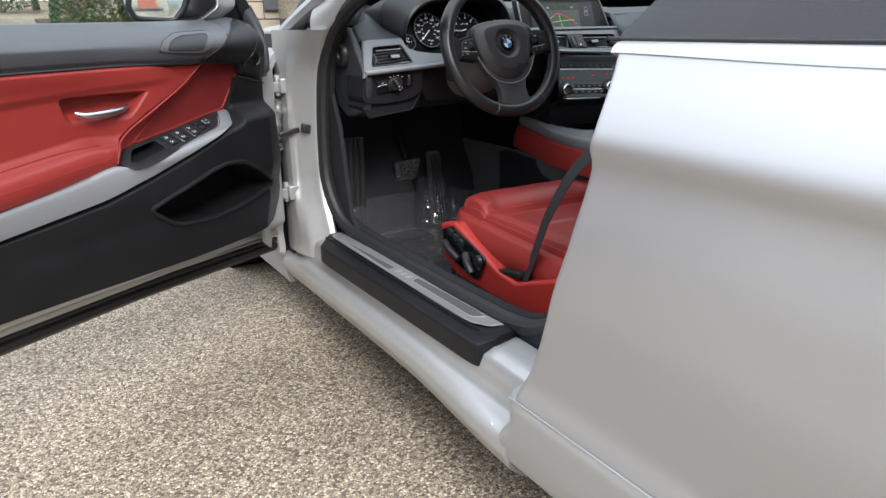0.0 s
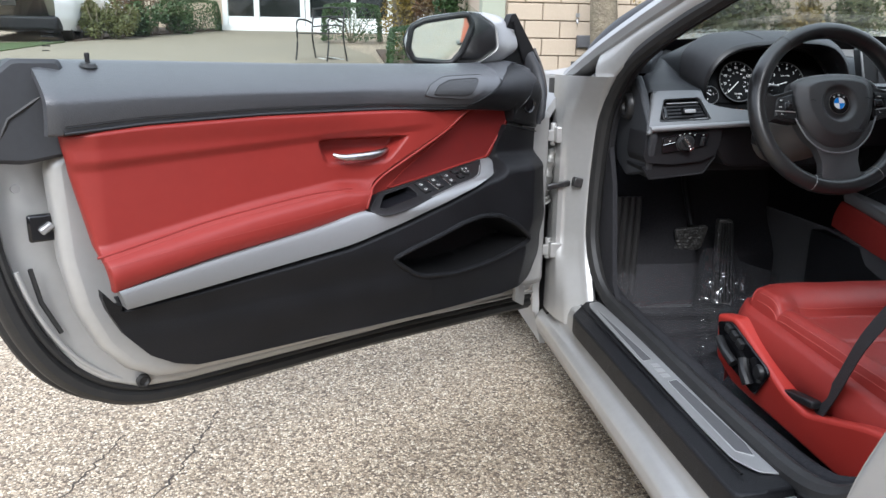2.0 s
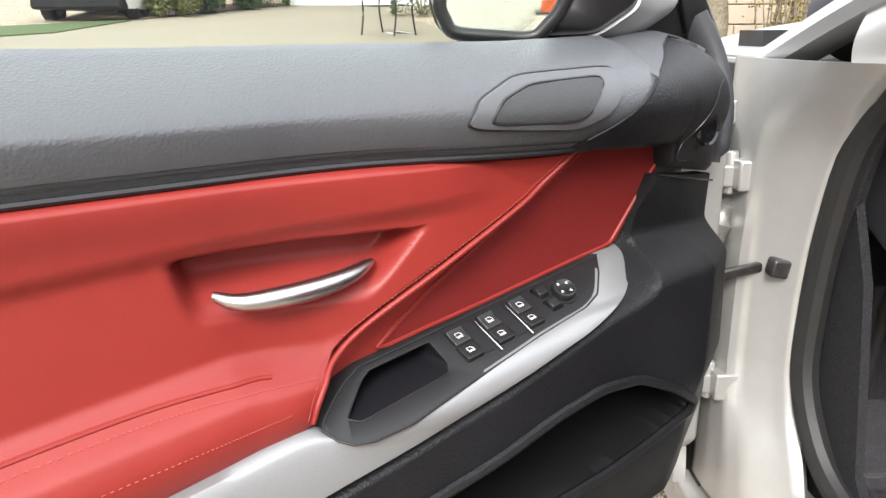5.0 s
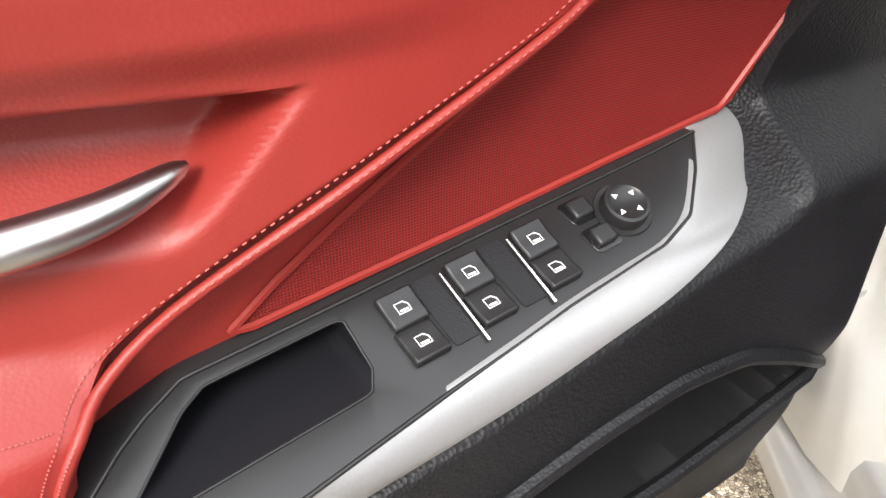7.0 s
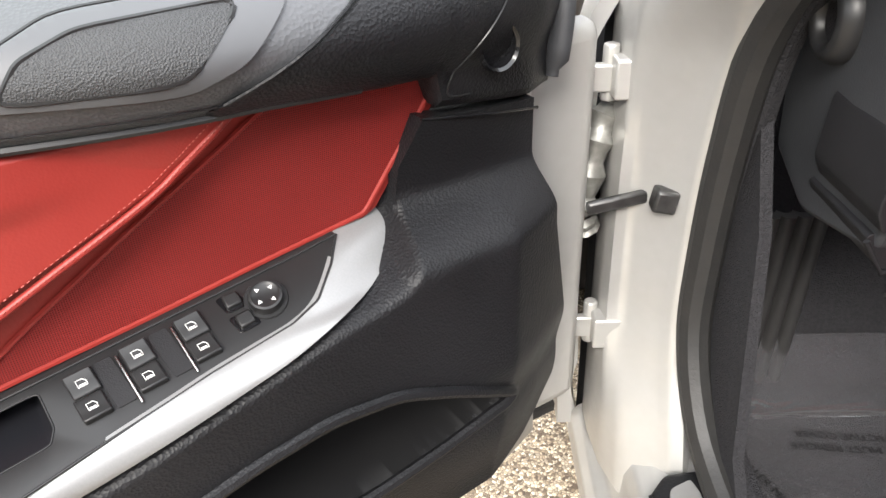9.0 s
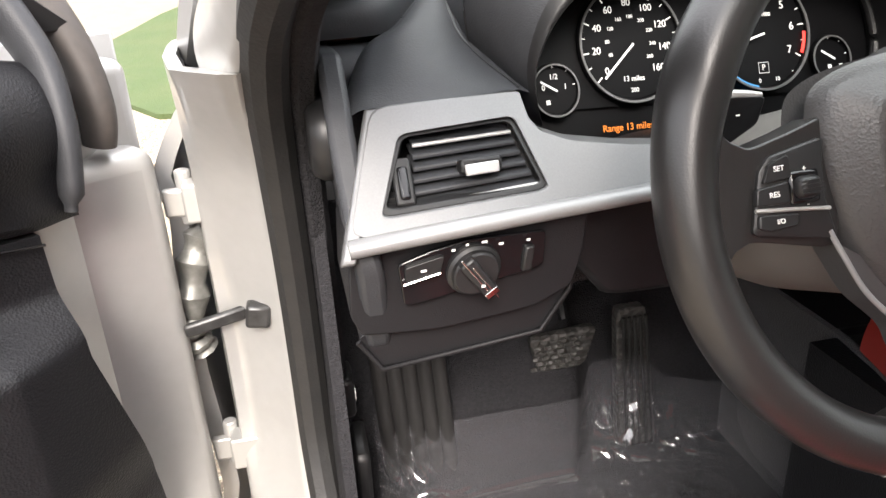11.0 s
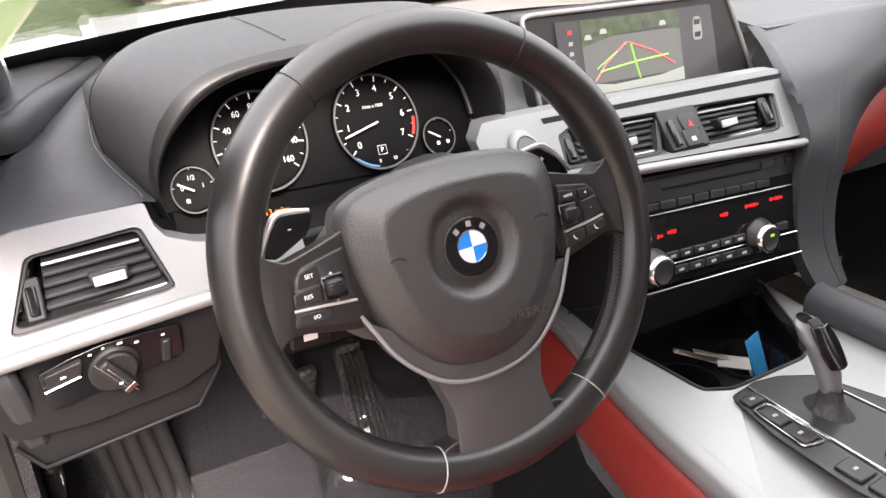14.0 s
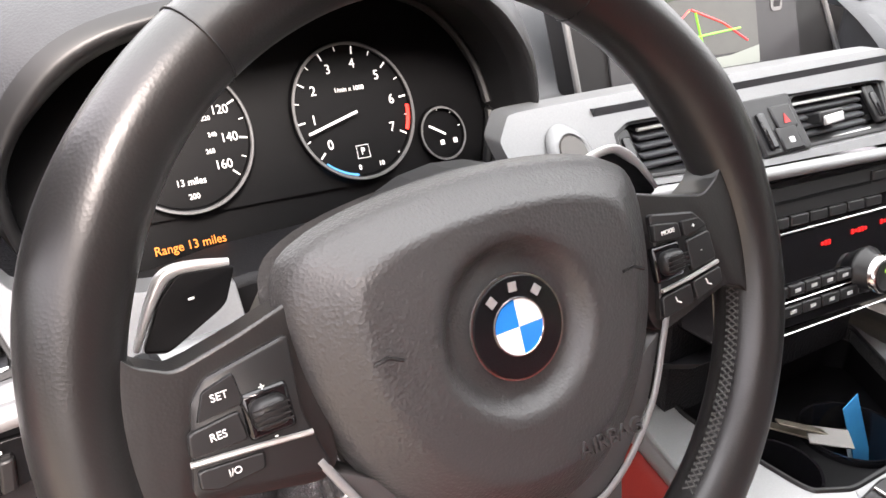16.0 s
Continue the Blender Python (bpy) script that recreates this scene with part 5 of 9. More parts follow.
wing_mirror = part("wing_mirror", mirror_shell(), SILVER, door, "silver wing mirror in a black frame", smooth=60)
g0 = rounded([(0.4631, 0.9904), (0.4587, 1.0336), (0.437, 1.0471), (0.3669, 1.0617), (0.3574, 1.038), (0.3725, 0.9848), (0.3896, 0.9602), (0.4525, 0.9657)], 0.22, 4)
GC = Vector((sum(p[0] for p in g0) / len(g0), sum(p[1] for p in g0) / len(g0)))
part("mirror_frame", tube([MT(GC.x + (a - GC.x) * 1.09, GC.y + (b - GC.y) * 1.07, 0.012 + 0.08 * (b - 1.01), -0.75) for a, b in g0], 0.0075, 10, closed=True, up=DN, flat=1.0), SMOOTH, wing_mirror, "black mirror frame", smooth=70)
part("mirror_backing", prism([(MC.x + (a - MC.x) * 0.96, MC.y + (b - MC.y) * 0.96) for a, b in MPROF], 0.004, lambda a, b, c: MT(a, b, c - 0.012)), SMOOTH, wing_mirror)
part("mirror_glass", prism(g0, 0.003, lambda a, b, c: MT(a, b, c + 0.010 + 0.08 * (b - 1.01), -0.75)), MIRROR, wing_mirror, "mirror glass", smooth=0)
part("mirror_hood", prism(rounded([(0.357, 1.060), (0.335, 1.070), (0.295, 1.043), (0.288, 0.992), (0.328, 0.962), (0.380, 0.960), (0.363, 0.99), (0.348, 1.035)], 0.2, 4), 0.010, lambda a, b, c: MT(a, b, c - 0.002), inset=0.2, rise=0.010), SMOOTH, wing_mirror, "black inner cheek of the housing", smooth=70)
part("mirror_foot", tube(curve([D(0.30, 0.965, mv - 0.03), D(0.26, 0.958, mv - 0.01), D(0.20, 0.965, -0.03)], 12), 0.022, 10, flat=0.6), SMOOTH, wing_mirror)
# ---- cabin shell: floor tub, bulkheads, far side ----
part("floor_tub", join(box((0.66, 1.7, 0.02), pose(-0.33, -0.50, 0.205)), box((0.66, 0.02, 0.45), pose(-0.33, 0.50, 0.40, -22, 0, 0))), CARPET, car, "black carpeted footwell")
part("footwell_wall", grid(lambda s, t: (-0.690 + 0.012 * t, -0.95 + 1.46 * s, 0.20 + (0.16 + 0.40 * ease(-0.05, 0.06, -0.95 + 1.46 * s)) * t), 30, 6, thick=(-0.012, 0, 0)), CARPET, car)
part("tunnel_side", grid(lambda s, t: (-0.045 - 0.05 * t * ease(0.1, -0.2, 0.45 - 1.5 * s), 0.45 - 1.5 * s, 0.20 + 0.325 * t), 20, 8, thick=(0.01, 0, 0)), mat("grey_tunnel_carpet", (0.035, 0.034, 0.036), 0.9, sheen=0.2, spots=[(6, (0.05, 0.048, 0.05), 0.5)], grain=[("noise", 380, 0.5, 0.003)]), car, "dark grey carpeted tunnel side")
part("bulkhead", box((1.40, 0.03, 0.66), pose(XC, 0.56, 0.54)), CARPET, car)
part("passenger_floor", box((0.72, 1.9, 0.02), pose(0.52, -0.42, 0.205)), CARPET, car)
part("far_door", grid(lambda s, t: (0.99 - 0.06 * ease(0.85, 0.95, 0.28 + 0.63 * t), 0.19 - 1.44 * s, 0.28 + 0.63 * t), 12, 12, thick=(-0.05, 0, 0)), SILVER, car, "closed passenger door")
part("far_door_trim", grid(lambda s, t: (0.90 - 0.02 * math.sin(math.pi * t), 0.17 - 1.36 * s, 0.30 + 0.60 * t), 10, 10, thick=(0.03, 0, 0)), BLACK, car)
part("far_window", grid(lambda s, t: (0.92 - 0.30 * t, 0.10 - 1.30 * s - 0.25 * t * (1 - s), 0.91 + 0.26 * t), 8, 6, thick=(0.003, 0, 0)), GLASS, car).visible_shadow = False
part("rear_bench", join(box((1.15, 0.45, 0.25), pose(XC, -1.45, 0.40, 8, 0, 0)), box((1.15, 0.16, 0.55), pose(XC, -1.74, 0.66, 14, 0, 0))), mat("rear_red_leather", (0.28, 0.02, 0.016), 0.5, spots=[(6, (0.2, 0.015, 0.012), 0.5)]), car, bevel=0.03, segs=3)
part("parcel_shelf", box((1.2, 0.5, 0.03), pose(XC, -1.95, 0.88)), CARPET, car)
part("b_pillar_trim", grid(lambda s, t: (-0.70 + 0.05 * t, ramp(EDGE, 0.36 + 0.55 * t) - 0.01 - 0.5 * s, 0.36 + 0.55 * t), 8, 16, thick=(0.012, 0, 0)), BLACK, car)
part("door_jamb", grid(lambda s, t: ((lambda xo: xo + (-0.675 - xo) * s)(side_x(-1.2, 0.30 + 0.60 * t) + 0.016) + 0.02 * math.sin(math.pi * s), ramp(EDGE, 0.30 + 0.60 * t) + 0.004 + 0.075 * math.sin(math.pi * 0.5 * s) * (1 - t) ** 2, 0.30 + 0.60 * t), 14, 24, thick=(0, -0.01, 0)), SILVER_IN, car, "silver door jamb", smooth=60)

# ---- dashboard ----
dash = new("dashboard")
dash.parent = car
tagged(dash, "charcoal dashboard with satin silver bands and red lower trim")


def K(a, b, c):
    """x, height, and how far towards the driver."""
    return Vector((a, -c, b))


def top_z(x, y):
    """The dashboard's upper face: a low ledge before the display, high behind it and towards the passenger."""
    side = ease(0.62, 0.74, abs(x - XC))
    low = 0.916 - 0.018 * ease(-0.09, -0.03, y) + 0.088 * ease(0.035, 0.13, y)
    return low - 0.045 * side


part("dash_top", grid(lambda s, t: (-0.108 + 0.445 * t, -0.088 + 0.60 * s, top_z(-0.108 + 0.445 * t, -0.088 + 0.60 * s)), 50, 30, thick=(0, 0, -0.012)), PAD, dash, "charcoal soft dashboard top", smooth=60)
part("dash_top", grid(lambda s, t: (0.334 + 0.48 * t, -0.006 + 0.52 * s, 0.960 + 0.022 * ease(0, 0.25, s) + 0.008 * t - 0.04 * ease(0.7, 1.0, t)), 24, 24, thick=(0, 0, -0.012)), PAD, dash, smooth=60)
part("dash_top", grid(lambda s, t: (-0.495 + 0.39 * t, 0.10 + 0.41 * s, 0.984), 14, 20, thick=(0, 0, -0.03)), PAD, dash, smooth=60)
part("cowl", grid(lambda s, t: (XC - 0.74 + 1.48 * t, 0.46 + 0.10 * s, 0.965 + 0.0 * s), 3, 20, thick=(0, 0, -0.03)), SMOOTH, car)

# binnacle hood
ARC_O = [(-0.503, 0.868), (-0.528, 0.905), (-0.542, 0.948), (-0.535, 0.995), (-0.488, 1.030), (-0.40, 1.042), (-0.30, 1.044), (-0.20, 1.038), (-0.138, 1.012), (-0.108, 0.965), (-0.112, 0.905), (-0.150, 0.868)]
ARC_I = [(-0.500, 0.872), (-0.503, 0.915), (-0.478, 0.957), (-0.42, 0.992), (-0.30, 1.006), (-0.205, 1.000), (-0.160, 0.962), (-0.147, 0.912), (-0.160, 0.868)]


def arc(pts, n=60):
    return curve([(a, b, 0) for a, b in pts], n)


ao, ai = arc(ARC_O), arc(ARC_I)


def hood(s, t):
    """From the windscreen forward to the sewn edge, then a broad lip that leans towards the driver."""
    o, i = ao[round(s * 60)], ai[round(s * 60)]
    if t < 0.5:
        k = t * 2
        drop = 0.05 * (1 - k) * ease(0.96, 1.03, o.y)
        return Vector((o.x, 0.26 - 0.245 * k, o.y - drop))
    k = (t - 0.5) * 2
    p = o.lerp(i, ease(0, 1, k) ** 1.1)
    lift = 0.006 * math.sin(math.pi * k)
    return Vector((p.x, 0.015 - 0.080 * ease(0.0, 0.85, k) + 0.025 * ease(0.8, 1.0, k), p.y + lift * ease(0.93, 1.0, p.y)))


part("binnacle_hood", grid(lambda s, t: hood(s, 0.84 * t), 60, 30), PAD, dash, "charcoal sewn instrument hood", smooth=70)
part("hood_lining", grid(lambda s, t: hood(s, 0.84 + 0.16 * t), 60, 8), SMOOTH, dash, "black lining inside the instrument hood", smooth=70)
part("binnacle_throat", grid(lambda s, t: (ai[round(s * 60)].x, -0.040 + 0.090 * t, ai[round(s * 60)].y), 60, 4), SMOOTH, dash, smooth=70)
part("hood_seam", tube([hood(k / 60, 0.5) for k in range(2, 59)], 0.0012, 5), SMOOTH, dash)
SEAM_S = min(range(20, 40), key=lambda k: abs(ao[k].x + 0.41)) / 60
part("hood_seam", tube([hood(SEAM_S, 0.30 + 0.5 * k / 10) for k in range(11)], 0.0012, 5), SMOOTH, dash)
# block to the left of the hood, down to the silver band
LB_L = curve([(-0.640, -0.066, 0.8985), (-0.633, -0.035, 0.911), (-0.624, 0.0, 0.923), (-0.612, 0.035, 0.937), (-0.592, 0.061, 0.945), (-0.560, 0.116, 0.965), (-0.531, 0.165, 0.982), (-0.500, 0.215, 0.998)], 28)
LB_R = curve([(-0.521, -0.066, 0.9035), (-0.521, -0.050, 0.906), (-0.536, -0.012, 0.921), (-0.545, 0.022, 0.936), (-0.545, 0.050, 0.948), (-0.541, 0.089, 0.962), (-0.522, 0.144, 0.982), (-0.495, 0.220, 1.000)], 28)


def left_block(s, t):
    """The pad between the door end and the hood, with a rounded fall on the door side."""
    i = round(s * 28)
    if t < 0.35:
        k = t / 0.35
        p = LB_L[i]
        a = 0.5 * math.pi * (1 - k)
        r = 0.030 * (1 - ease(0.45, 0.8, s)) + 0.004
        return p + Vector((-0.8 * r * math.sin(a), 0.25 * r * math.sin(a), -1.3 * r * (1 - math.cos(a))))
    if t > 0.9:
        return LB_R[i] + Vector((0.010 + 0.020 * ease(0.15, 0.4, s), 0.004, -0.004)) * ((t - 0.9) / 0.1) * (1 - 0.5 * s)
    k = (t - 0.35) / 0.55
    return LB_L[i].lerp(LB_R[i], k) + Vector((0, 0, 0.007 * math.sin(math.pi * k) * (1 - ease(0.55, 0.9, s)) * ease(0, 0.2, s)))


part("left_block", grid(left_block, 28, 40), PAD, dash, "charcoal soft pad beside the instrument hood", smooth=70)
part("hood_seam", tube([p + Vector((0, 0, 0.0004)) for p in LB_R[2:]], 0.0011, 5), SMOOTH, dash)
LEDGE = curve([(-0.705, 0.048, 0.936), (-0.650, 0.047, 0.938), (-0.612, 0.050, 0.939), (-0.594, 0.066, 0.944), (-0.572, 0.104, 0.958), (-0.543, 0.154, 0.972), (-0.512, 0.200, 0.986)], 36)


def ledge(s, t):
    """A padded step at the pillar's foot: a rounded front face, then the top back to the windscreen."""
    p = LEDGE[round(s * 36)]
    h = 0.034 - 0.020 * ease(0.45, 1.0, s)
    back = Vector((-0.6 * ease(0.25, 0.5, s), 1.0, 0)).normalized()
    if t < 0.4:
        k = t / 0.4
        a = math.pi * 0.5 * k
        return p + back * (0.016 * (1 - math.cos(a)) - 0.004 * math.sin(2 * a)) + Vector((0, 0, h * math.sin(a)))
    k = (t - 0.4) / 0.6
    a = (p.x - XC) / 0.70
    return (p + back * 0.016 + Vector((0, 0, h))).lerp(Vector((p.x - 0.01, max(p.y + 0.035, 0.300 - 0.133 * a * a), 1.002 + 0.030 * (1 - a * a))), k)


part("pillar_ledge", grid(ledge, 36, 30), PAD, dash, "padded charcoal ledge with a sewn edge under the windscreen pillar", smooth=70)
for off in (0.0, 0.007):
    part("ledge_seam", tube([Vector(ledge(k / 36, 0.40 + off * 3)) + Vector((0, 0, 0.0005)) for k in range(37)], 0.0008, 5), SMOOTH, dash)
part("lower_ledge", grid(lambda s, t: (-0.702 + 0.092 * s, 0.060 - 0.034 * math.sin(0.5 * math.pi * t), 0.932 - 0.026 * (1 - math.cos(0.5 * math.pi * t))), 14, 10, thick=(0, 0.01, -0.02)), PAD, dash, smooth=70)
part("ledge_gap", box((0.16, 0.02, 0.05), pose(-0.625, 0.085, 0.925)), GLOSS, dash)
part("screen_edge", grid(lambda s, t: (XC + 0.685 * (2 * s - 1), 0.352 - 0.075 * t - 0.135 * (2 * s - 1) ** 2, 0.972 + 0.043 * t + 0.033 * (1 - (2 * s - 1) ** 2)), 30, 2, thick=(0, 0.003, 0)), DIAL, dash, "black printed edge along the windscreen foot")
part("side_cover", prism(rounded([(-0.133, 0.800), (-0.064, 0.898), (-0.02, 0.935), (0.09, 0.93), (0.10, 0.72), (0.02, 0.685), (-0.10, 0.71)], 0.12), 0.02, lambda a, b, c: (-0.640 - c - 0.012 * ease(0.75, 0.85, b), a, b)), PAD, dash, "charcoal end cover of the dashboard", bevel=0.005)
part("key_ring", lathe([(0.0155, -0.004), (0.0165, 0.008), (0.021, 0.012), (0.026, 0.009), (0.030, 0.0), (0.030, -0.006)], lambda a, b, c: (-0.674 - c, 0.004 + 1.08 * a, 0.862 + b * 1.2), 28), SMOOTH, dash, "round rotary switch housing", smooth=70)
# flat dark disc drawn for the shaded hole in the ring
part("key_core", lathe([(0.0, 0.0012), (0.0162, 0.0012), (0.0162, -0.01)], lambda a, b, c: (-0.674 - c, 0.004 + 1.08 * a, 0.862 + b * 1.2), 20), CARPET, dash)

# satin silver band, left
BAND_L = rounded([(-0.638, 0.8994), (-0.521, 0.9031), (-0.5177, 0.884), (-0.5103, 0.8745), (-0.4875, 0.8662), (-0.445, 0.8600), (-0.395, 0.8560), (-0.395, 0.8340), (-0.4813, 0.8285), (-0.6675, 0.8190)], 0.12, 3)


def band_y(z):
    """The band leans back steeply."""
    return -0.137 + 0.77 * (z - 0.807)


VENT_L = rounded([(-0.6205, 0.8810), (-0.5298, 0.8862), (-0.5125, 0.8362), (-0.6430, 0.8298)], 0.09, 4)


def plate_with_hole(outline, hole, place, depth):
    """A plate with an opening: the ring between the two outlines is cut from a filled face."""
    bm = bmesh.new()
    o = [bm.verts.new((a, b, 0)) for a, b in outline]
    h = [bm.verts.new((a, b, 0)) for a, b in hole]
    edges = [bm.edges.new((p[i], p[(i + 1) % len(p)])) for p in (o, h) for i in range(len(p))]
    bmesh.ops.triangle_fill(bm, use_beauty=True, edges=edges)
    bad = [f for f in bm.faces if inside(f.calc_center_median(), hole)]
    if bad:
        bmesh.ops.delete(bm, geom=bad, context="FACES")
    ext = bmesh.ops.extrude_face_region(bm, geom=bm.faces[:])
    up = {v for v in ext["geom"] if isinstance(v, bmesh.types.BMVert)}
    for v in bm.verts:
        v.co = place(v.co.x, v.co.y, depth if v in up else 0)
    bmesh.ops.recalc_face_normals(bm, faces=bm.faces)
    return bm


part("silver_band", plate_with_hole(BAND_L, VENT_L, lambda a, b, c: Vector((a, band_y(b) + 0.02 - c, b)), 0.022), ALU, dash, "satin silver dashboard band", bevel=0.002)
part("silver_lip", tube([(x, band_y(z) - 0.004, z) for x, z in ((-0.669, 0.8152), (-0.60, 0.8195), (-0.52, 0.8238), (-0.44, 0.828), (-0.39, 0.831))], 0.0085, 10, flat=0.8), ALU_LIT, dash, "bright lower edge of the band", smooth=70)
part("silver_end", prism(rounded([(-0.140, 0.806), (-0.066, 0.899), (-0.056, 0.897), (-0.130, 0.80)], 0.2), 0.010, lambda a, b, c: (-0.660 - c + 0.36 * (b - 0.819), a, b)), ALU, dash, bevel=0.003)


def vent(outline, yf, depth, slats, wheel_z, parent_label, tab, wheel_x, tilt=0.05):
    """An air vent: a black frame, a dark throat, slats with bright edges on the first and last, a tab and a thumb wheel."""
    v = new("air_vent")
    v.parent = car
    tagged(v, parent_label)
    cx, cz = sum(p[0] for p in outline) / len(outline), sum(p[1] for p in outline) / len(outline)
    small = [(cx + (a - cx) * 0.93, cz + (b - cz) * 0.86) for a, b in outline]
    part("vent_frame", plate_with_hole(outline, small, lambda a, b, c: Vector((a, yf(b) + 0.012 - c, b)), 0.014), SMOOTH, v, bevel=0.0015)
    part("vent_throat", prism(outline, 0.002, lambda a, b, c: Vector((a, yf(b) + depth - c, b))), DIAL, v)
    part("vent_wall", tube([Vector((a, yf(b) + 0.02, b)) for a, b in small], 0.006, 6, closed=True, up=(0, 1, 0)), SMOOTH, v)
    for i, (x0, z0, x1, z1) in enumerate(slats):
        edge = i in (0, len(slats) - 1)
        y = yf((z0 + z1) / 2)
        part("slat", grid(lambda s, t: (x0 + (x1 - x0) * s, y + 0.004 + 0.026 * t, z0 + (z1 - z0) * s + 0.004 * t), 2, 2, thick=(0, 0, -0.0035)), PAD, v, bevel=0.001)
        if edge:
            part("bright_edge", tube([(x0, y + 0.003, z0 - 0.001), (x1, y + 0.003, z1 - 0.001)], 0.0016, 8), STRIP, v)
    lean = -math.degrees(math.atan((yf(0.88) - yf(0.85)) / 0.03))
    part("vent_tab", box((0.032, 0.018, 0.011), pose(tab[0], yf(tab[1]) + 0.001, tab[1], 0.5 * lean, 0, 0)), SMOOTH, v, bevel=0.002)
    part("tab_face", box((0.026, 0.003, 0.0085), pose(tab[0], yf(tab[1]) - 0.009, tab[1] + 0.0005, 0.5 * lean, math.degrees(-tilt), 0)), STRIP, v, bevel=0.001)
    if wheel_x is not None:
        wz = wheel_z
        part("thumb_plate", box((0.015, 0.006, 0.038), pose(wheel_x, yf(wz) + 0.003, wz, lean, 0, 0)), SMOOTH, v, bevel=0.002)
        part("thumb_wheel", box((0.008, 0.006, 0.026), pose(wheel_x, yf(wz) - 0.0005, wz, lean, 0, 0)), GLOSS, v, bevel=0.002)
    return v


sl = []
for i in range(6):
    k = i / 5
    z = 0.8716 - 0.0386 * k
    sl.append((-0.6102 - 0.0053 * k, z, -0.5325 + 0.0129 * k, z + 0.0036 + 0.0036 * k))
vent(VENT_L, lambda z: band_y(z) + 0.004, 0.05, sl, 0.8488, "left air vent with bright-edged slats", (-0.5624, 0.8550), -0.6218)

# headlight switch panel
lp = new("light_switch")
lp.parent = car
tagged(lp, "gloss black headlight switch panel")
LP = rounded([(-0.624, 0.795), (-0.600, 0.803), (-0.574, 0.808), (-0.548, 0.808), (-0.512, 0.807), (-0.510, 0.776), (-0.616, 0.757)], 0.12, 3)
part("switch_face", prism(LP, 0.004, lambda a, b, c: K(a, b, 0.1185 + c)), GLOSS, lp, bevel=0.001)
part("fog_button", prism(rounded([(-0.619, 0.793), (-0.590, 0.799), (-0.592, 0.785), (-0.617, 0.779)], 0.12), 0.004, lambda a, b, c: K(a, b, 0.122 + c)), SMOOTH, lp, bevel=0.001)
part("fog_edge", tube([(-0.619, -0.1265, 0.779), (-0.592, -0.1265, 0.785)], 0.0011, 6), CHROME, lp)
part("knob_ring", lathe([(0.021, 0.0), (0.0205, 0.006), (0.018, 0.008), (0.0175, 0.013), (0.016, 0.0145), (0.0, 0.0145)], lambda a, b, c: K(-0.566 + a, 0.783 + b, 0.120 + c), 36), SMOOTH, lp, "round rotary light switch")
part("knob_bar", box((0.0115, 0.010, 0.037), pose(-0.566, -0.138, 0.783, 0, -38, 0)), SMOOTH, lp, bevel=0.002)
part("knob_chrome", join(box((0.0013, 0.002, 0.036), pose(-0.5706, -0.1432, 0.7866, 0, -38, 0)), box((0.0011, 0.002, 0.036), pose(-0.5614, -0.1432, 0.7794, 0, -38, 0)), box((0.0104, 0.002, 0.0050), pose(-0.5558, -0.1432, 0.7700, 0, -38, 0))), CHROME, lp, bevel=0.0004)
part("dimmer", box((0.008, 0.008, 0.022), pose(-0.5245, -0.123, 0.786)), SMOOTH, lp, bevel=0.002)
for x, z, w in ((-0.605, 0.789, 0.006), (-0.584, 0.803, 0.004), (-0.574, 0.806, 0.003), (-0.561, 0.8065, 0.006), (-0.548, 0.803, 0.005), (-0.527, 0.803, 0.004), (-0.5635, 0.7775, 0.004)):
    part("symbol_bar", box((w * 0.7, 0.0006, 0.0018), pose(x, -0.1268 if z != 0.7775 else -0.1445, z)), WHITE, lp, smooth=0)
for o in lp.children:
    o.data.transform(Matrix(((1.02, 0, 0.13, -0.1006), (0, 1, 0, 0), (0.017, 0, 0.95, 0.0487), (0, 0, 0, 1))))

# knee panel under the band
part("knee_panel", prism(rounded([(-0.668, 0.812), (-0.672, 0.752), (-0.664, 0.734), (-0.604, 0.730), (-0.526, 0.738), (-0.493, 0.753), (-0.484, 0.785), (-0.481, 0.826)], 0.15, 4), 0.11, lambda a, b, c: Vector((a, -0.006 - c + 0.10 * (0.80 - b) * 0.25, b))), FINE, dash, "black knee panel", bevel=0.006, segs=3)
part("knee_tray", prism(rounded([(-0.668, 0.7265), (-0.6495, 0.693), (-0.515, 0.707), (-0.488, 0.7464), (-0.482, 0.772), (-0.526, 0.742), (-0.604, 0.734)], 0.18, 4), 0.105, lambda a, b, c: Vector((a, 0.005 - c, b))), FINE, dash, "black lower tray", bevel=0.004)
part("tray_lip", tube([K(a, b, 0.103) for a, b in ((-0.667, 0.7225), (-0.6495, 0.6945), (-0.58, 0.7015), (-0.515, 0.7085), (-0.490, 0.7445), (-0.485, 0.785), (-0.484, 0.815))], 0.0024, 8), FINE, dash, smooth=70)
part("column_panel", prism(rounded([(-0.484, 0.834), (-0.484, 0.765), (-0.45, 0.722), (-0.17, 0.722), (-0.13, 0.765), (-0.03, 0.77), (-0.03, 0.86), (-0.14, 0.862), (-0.16, 0.856), (-0.395, 0.850)], 0.12, 3), 0.07, lambda a, b, c: K(a, b, 0.02 + c)), FINE, dash, bevel=0.006)
part("under_dash", box((1.34, 0.35, 0.03), pose(XC + 0.0, 0.16, 0.735, 6, 0, 0)), CARPET, dash)

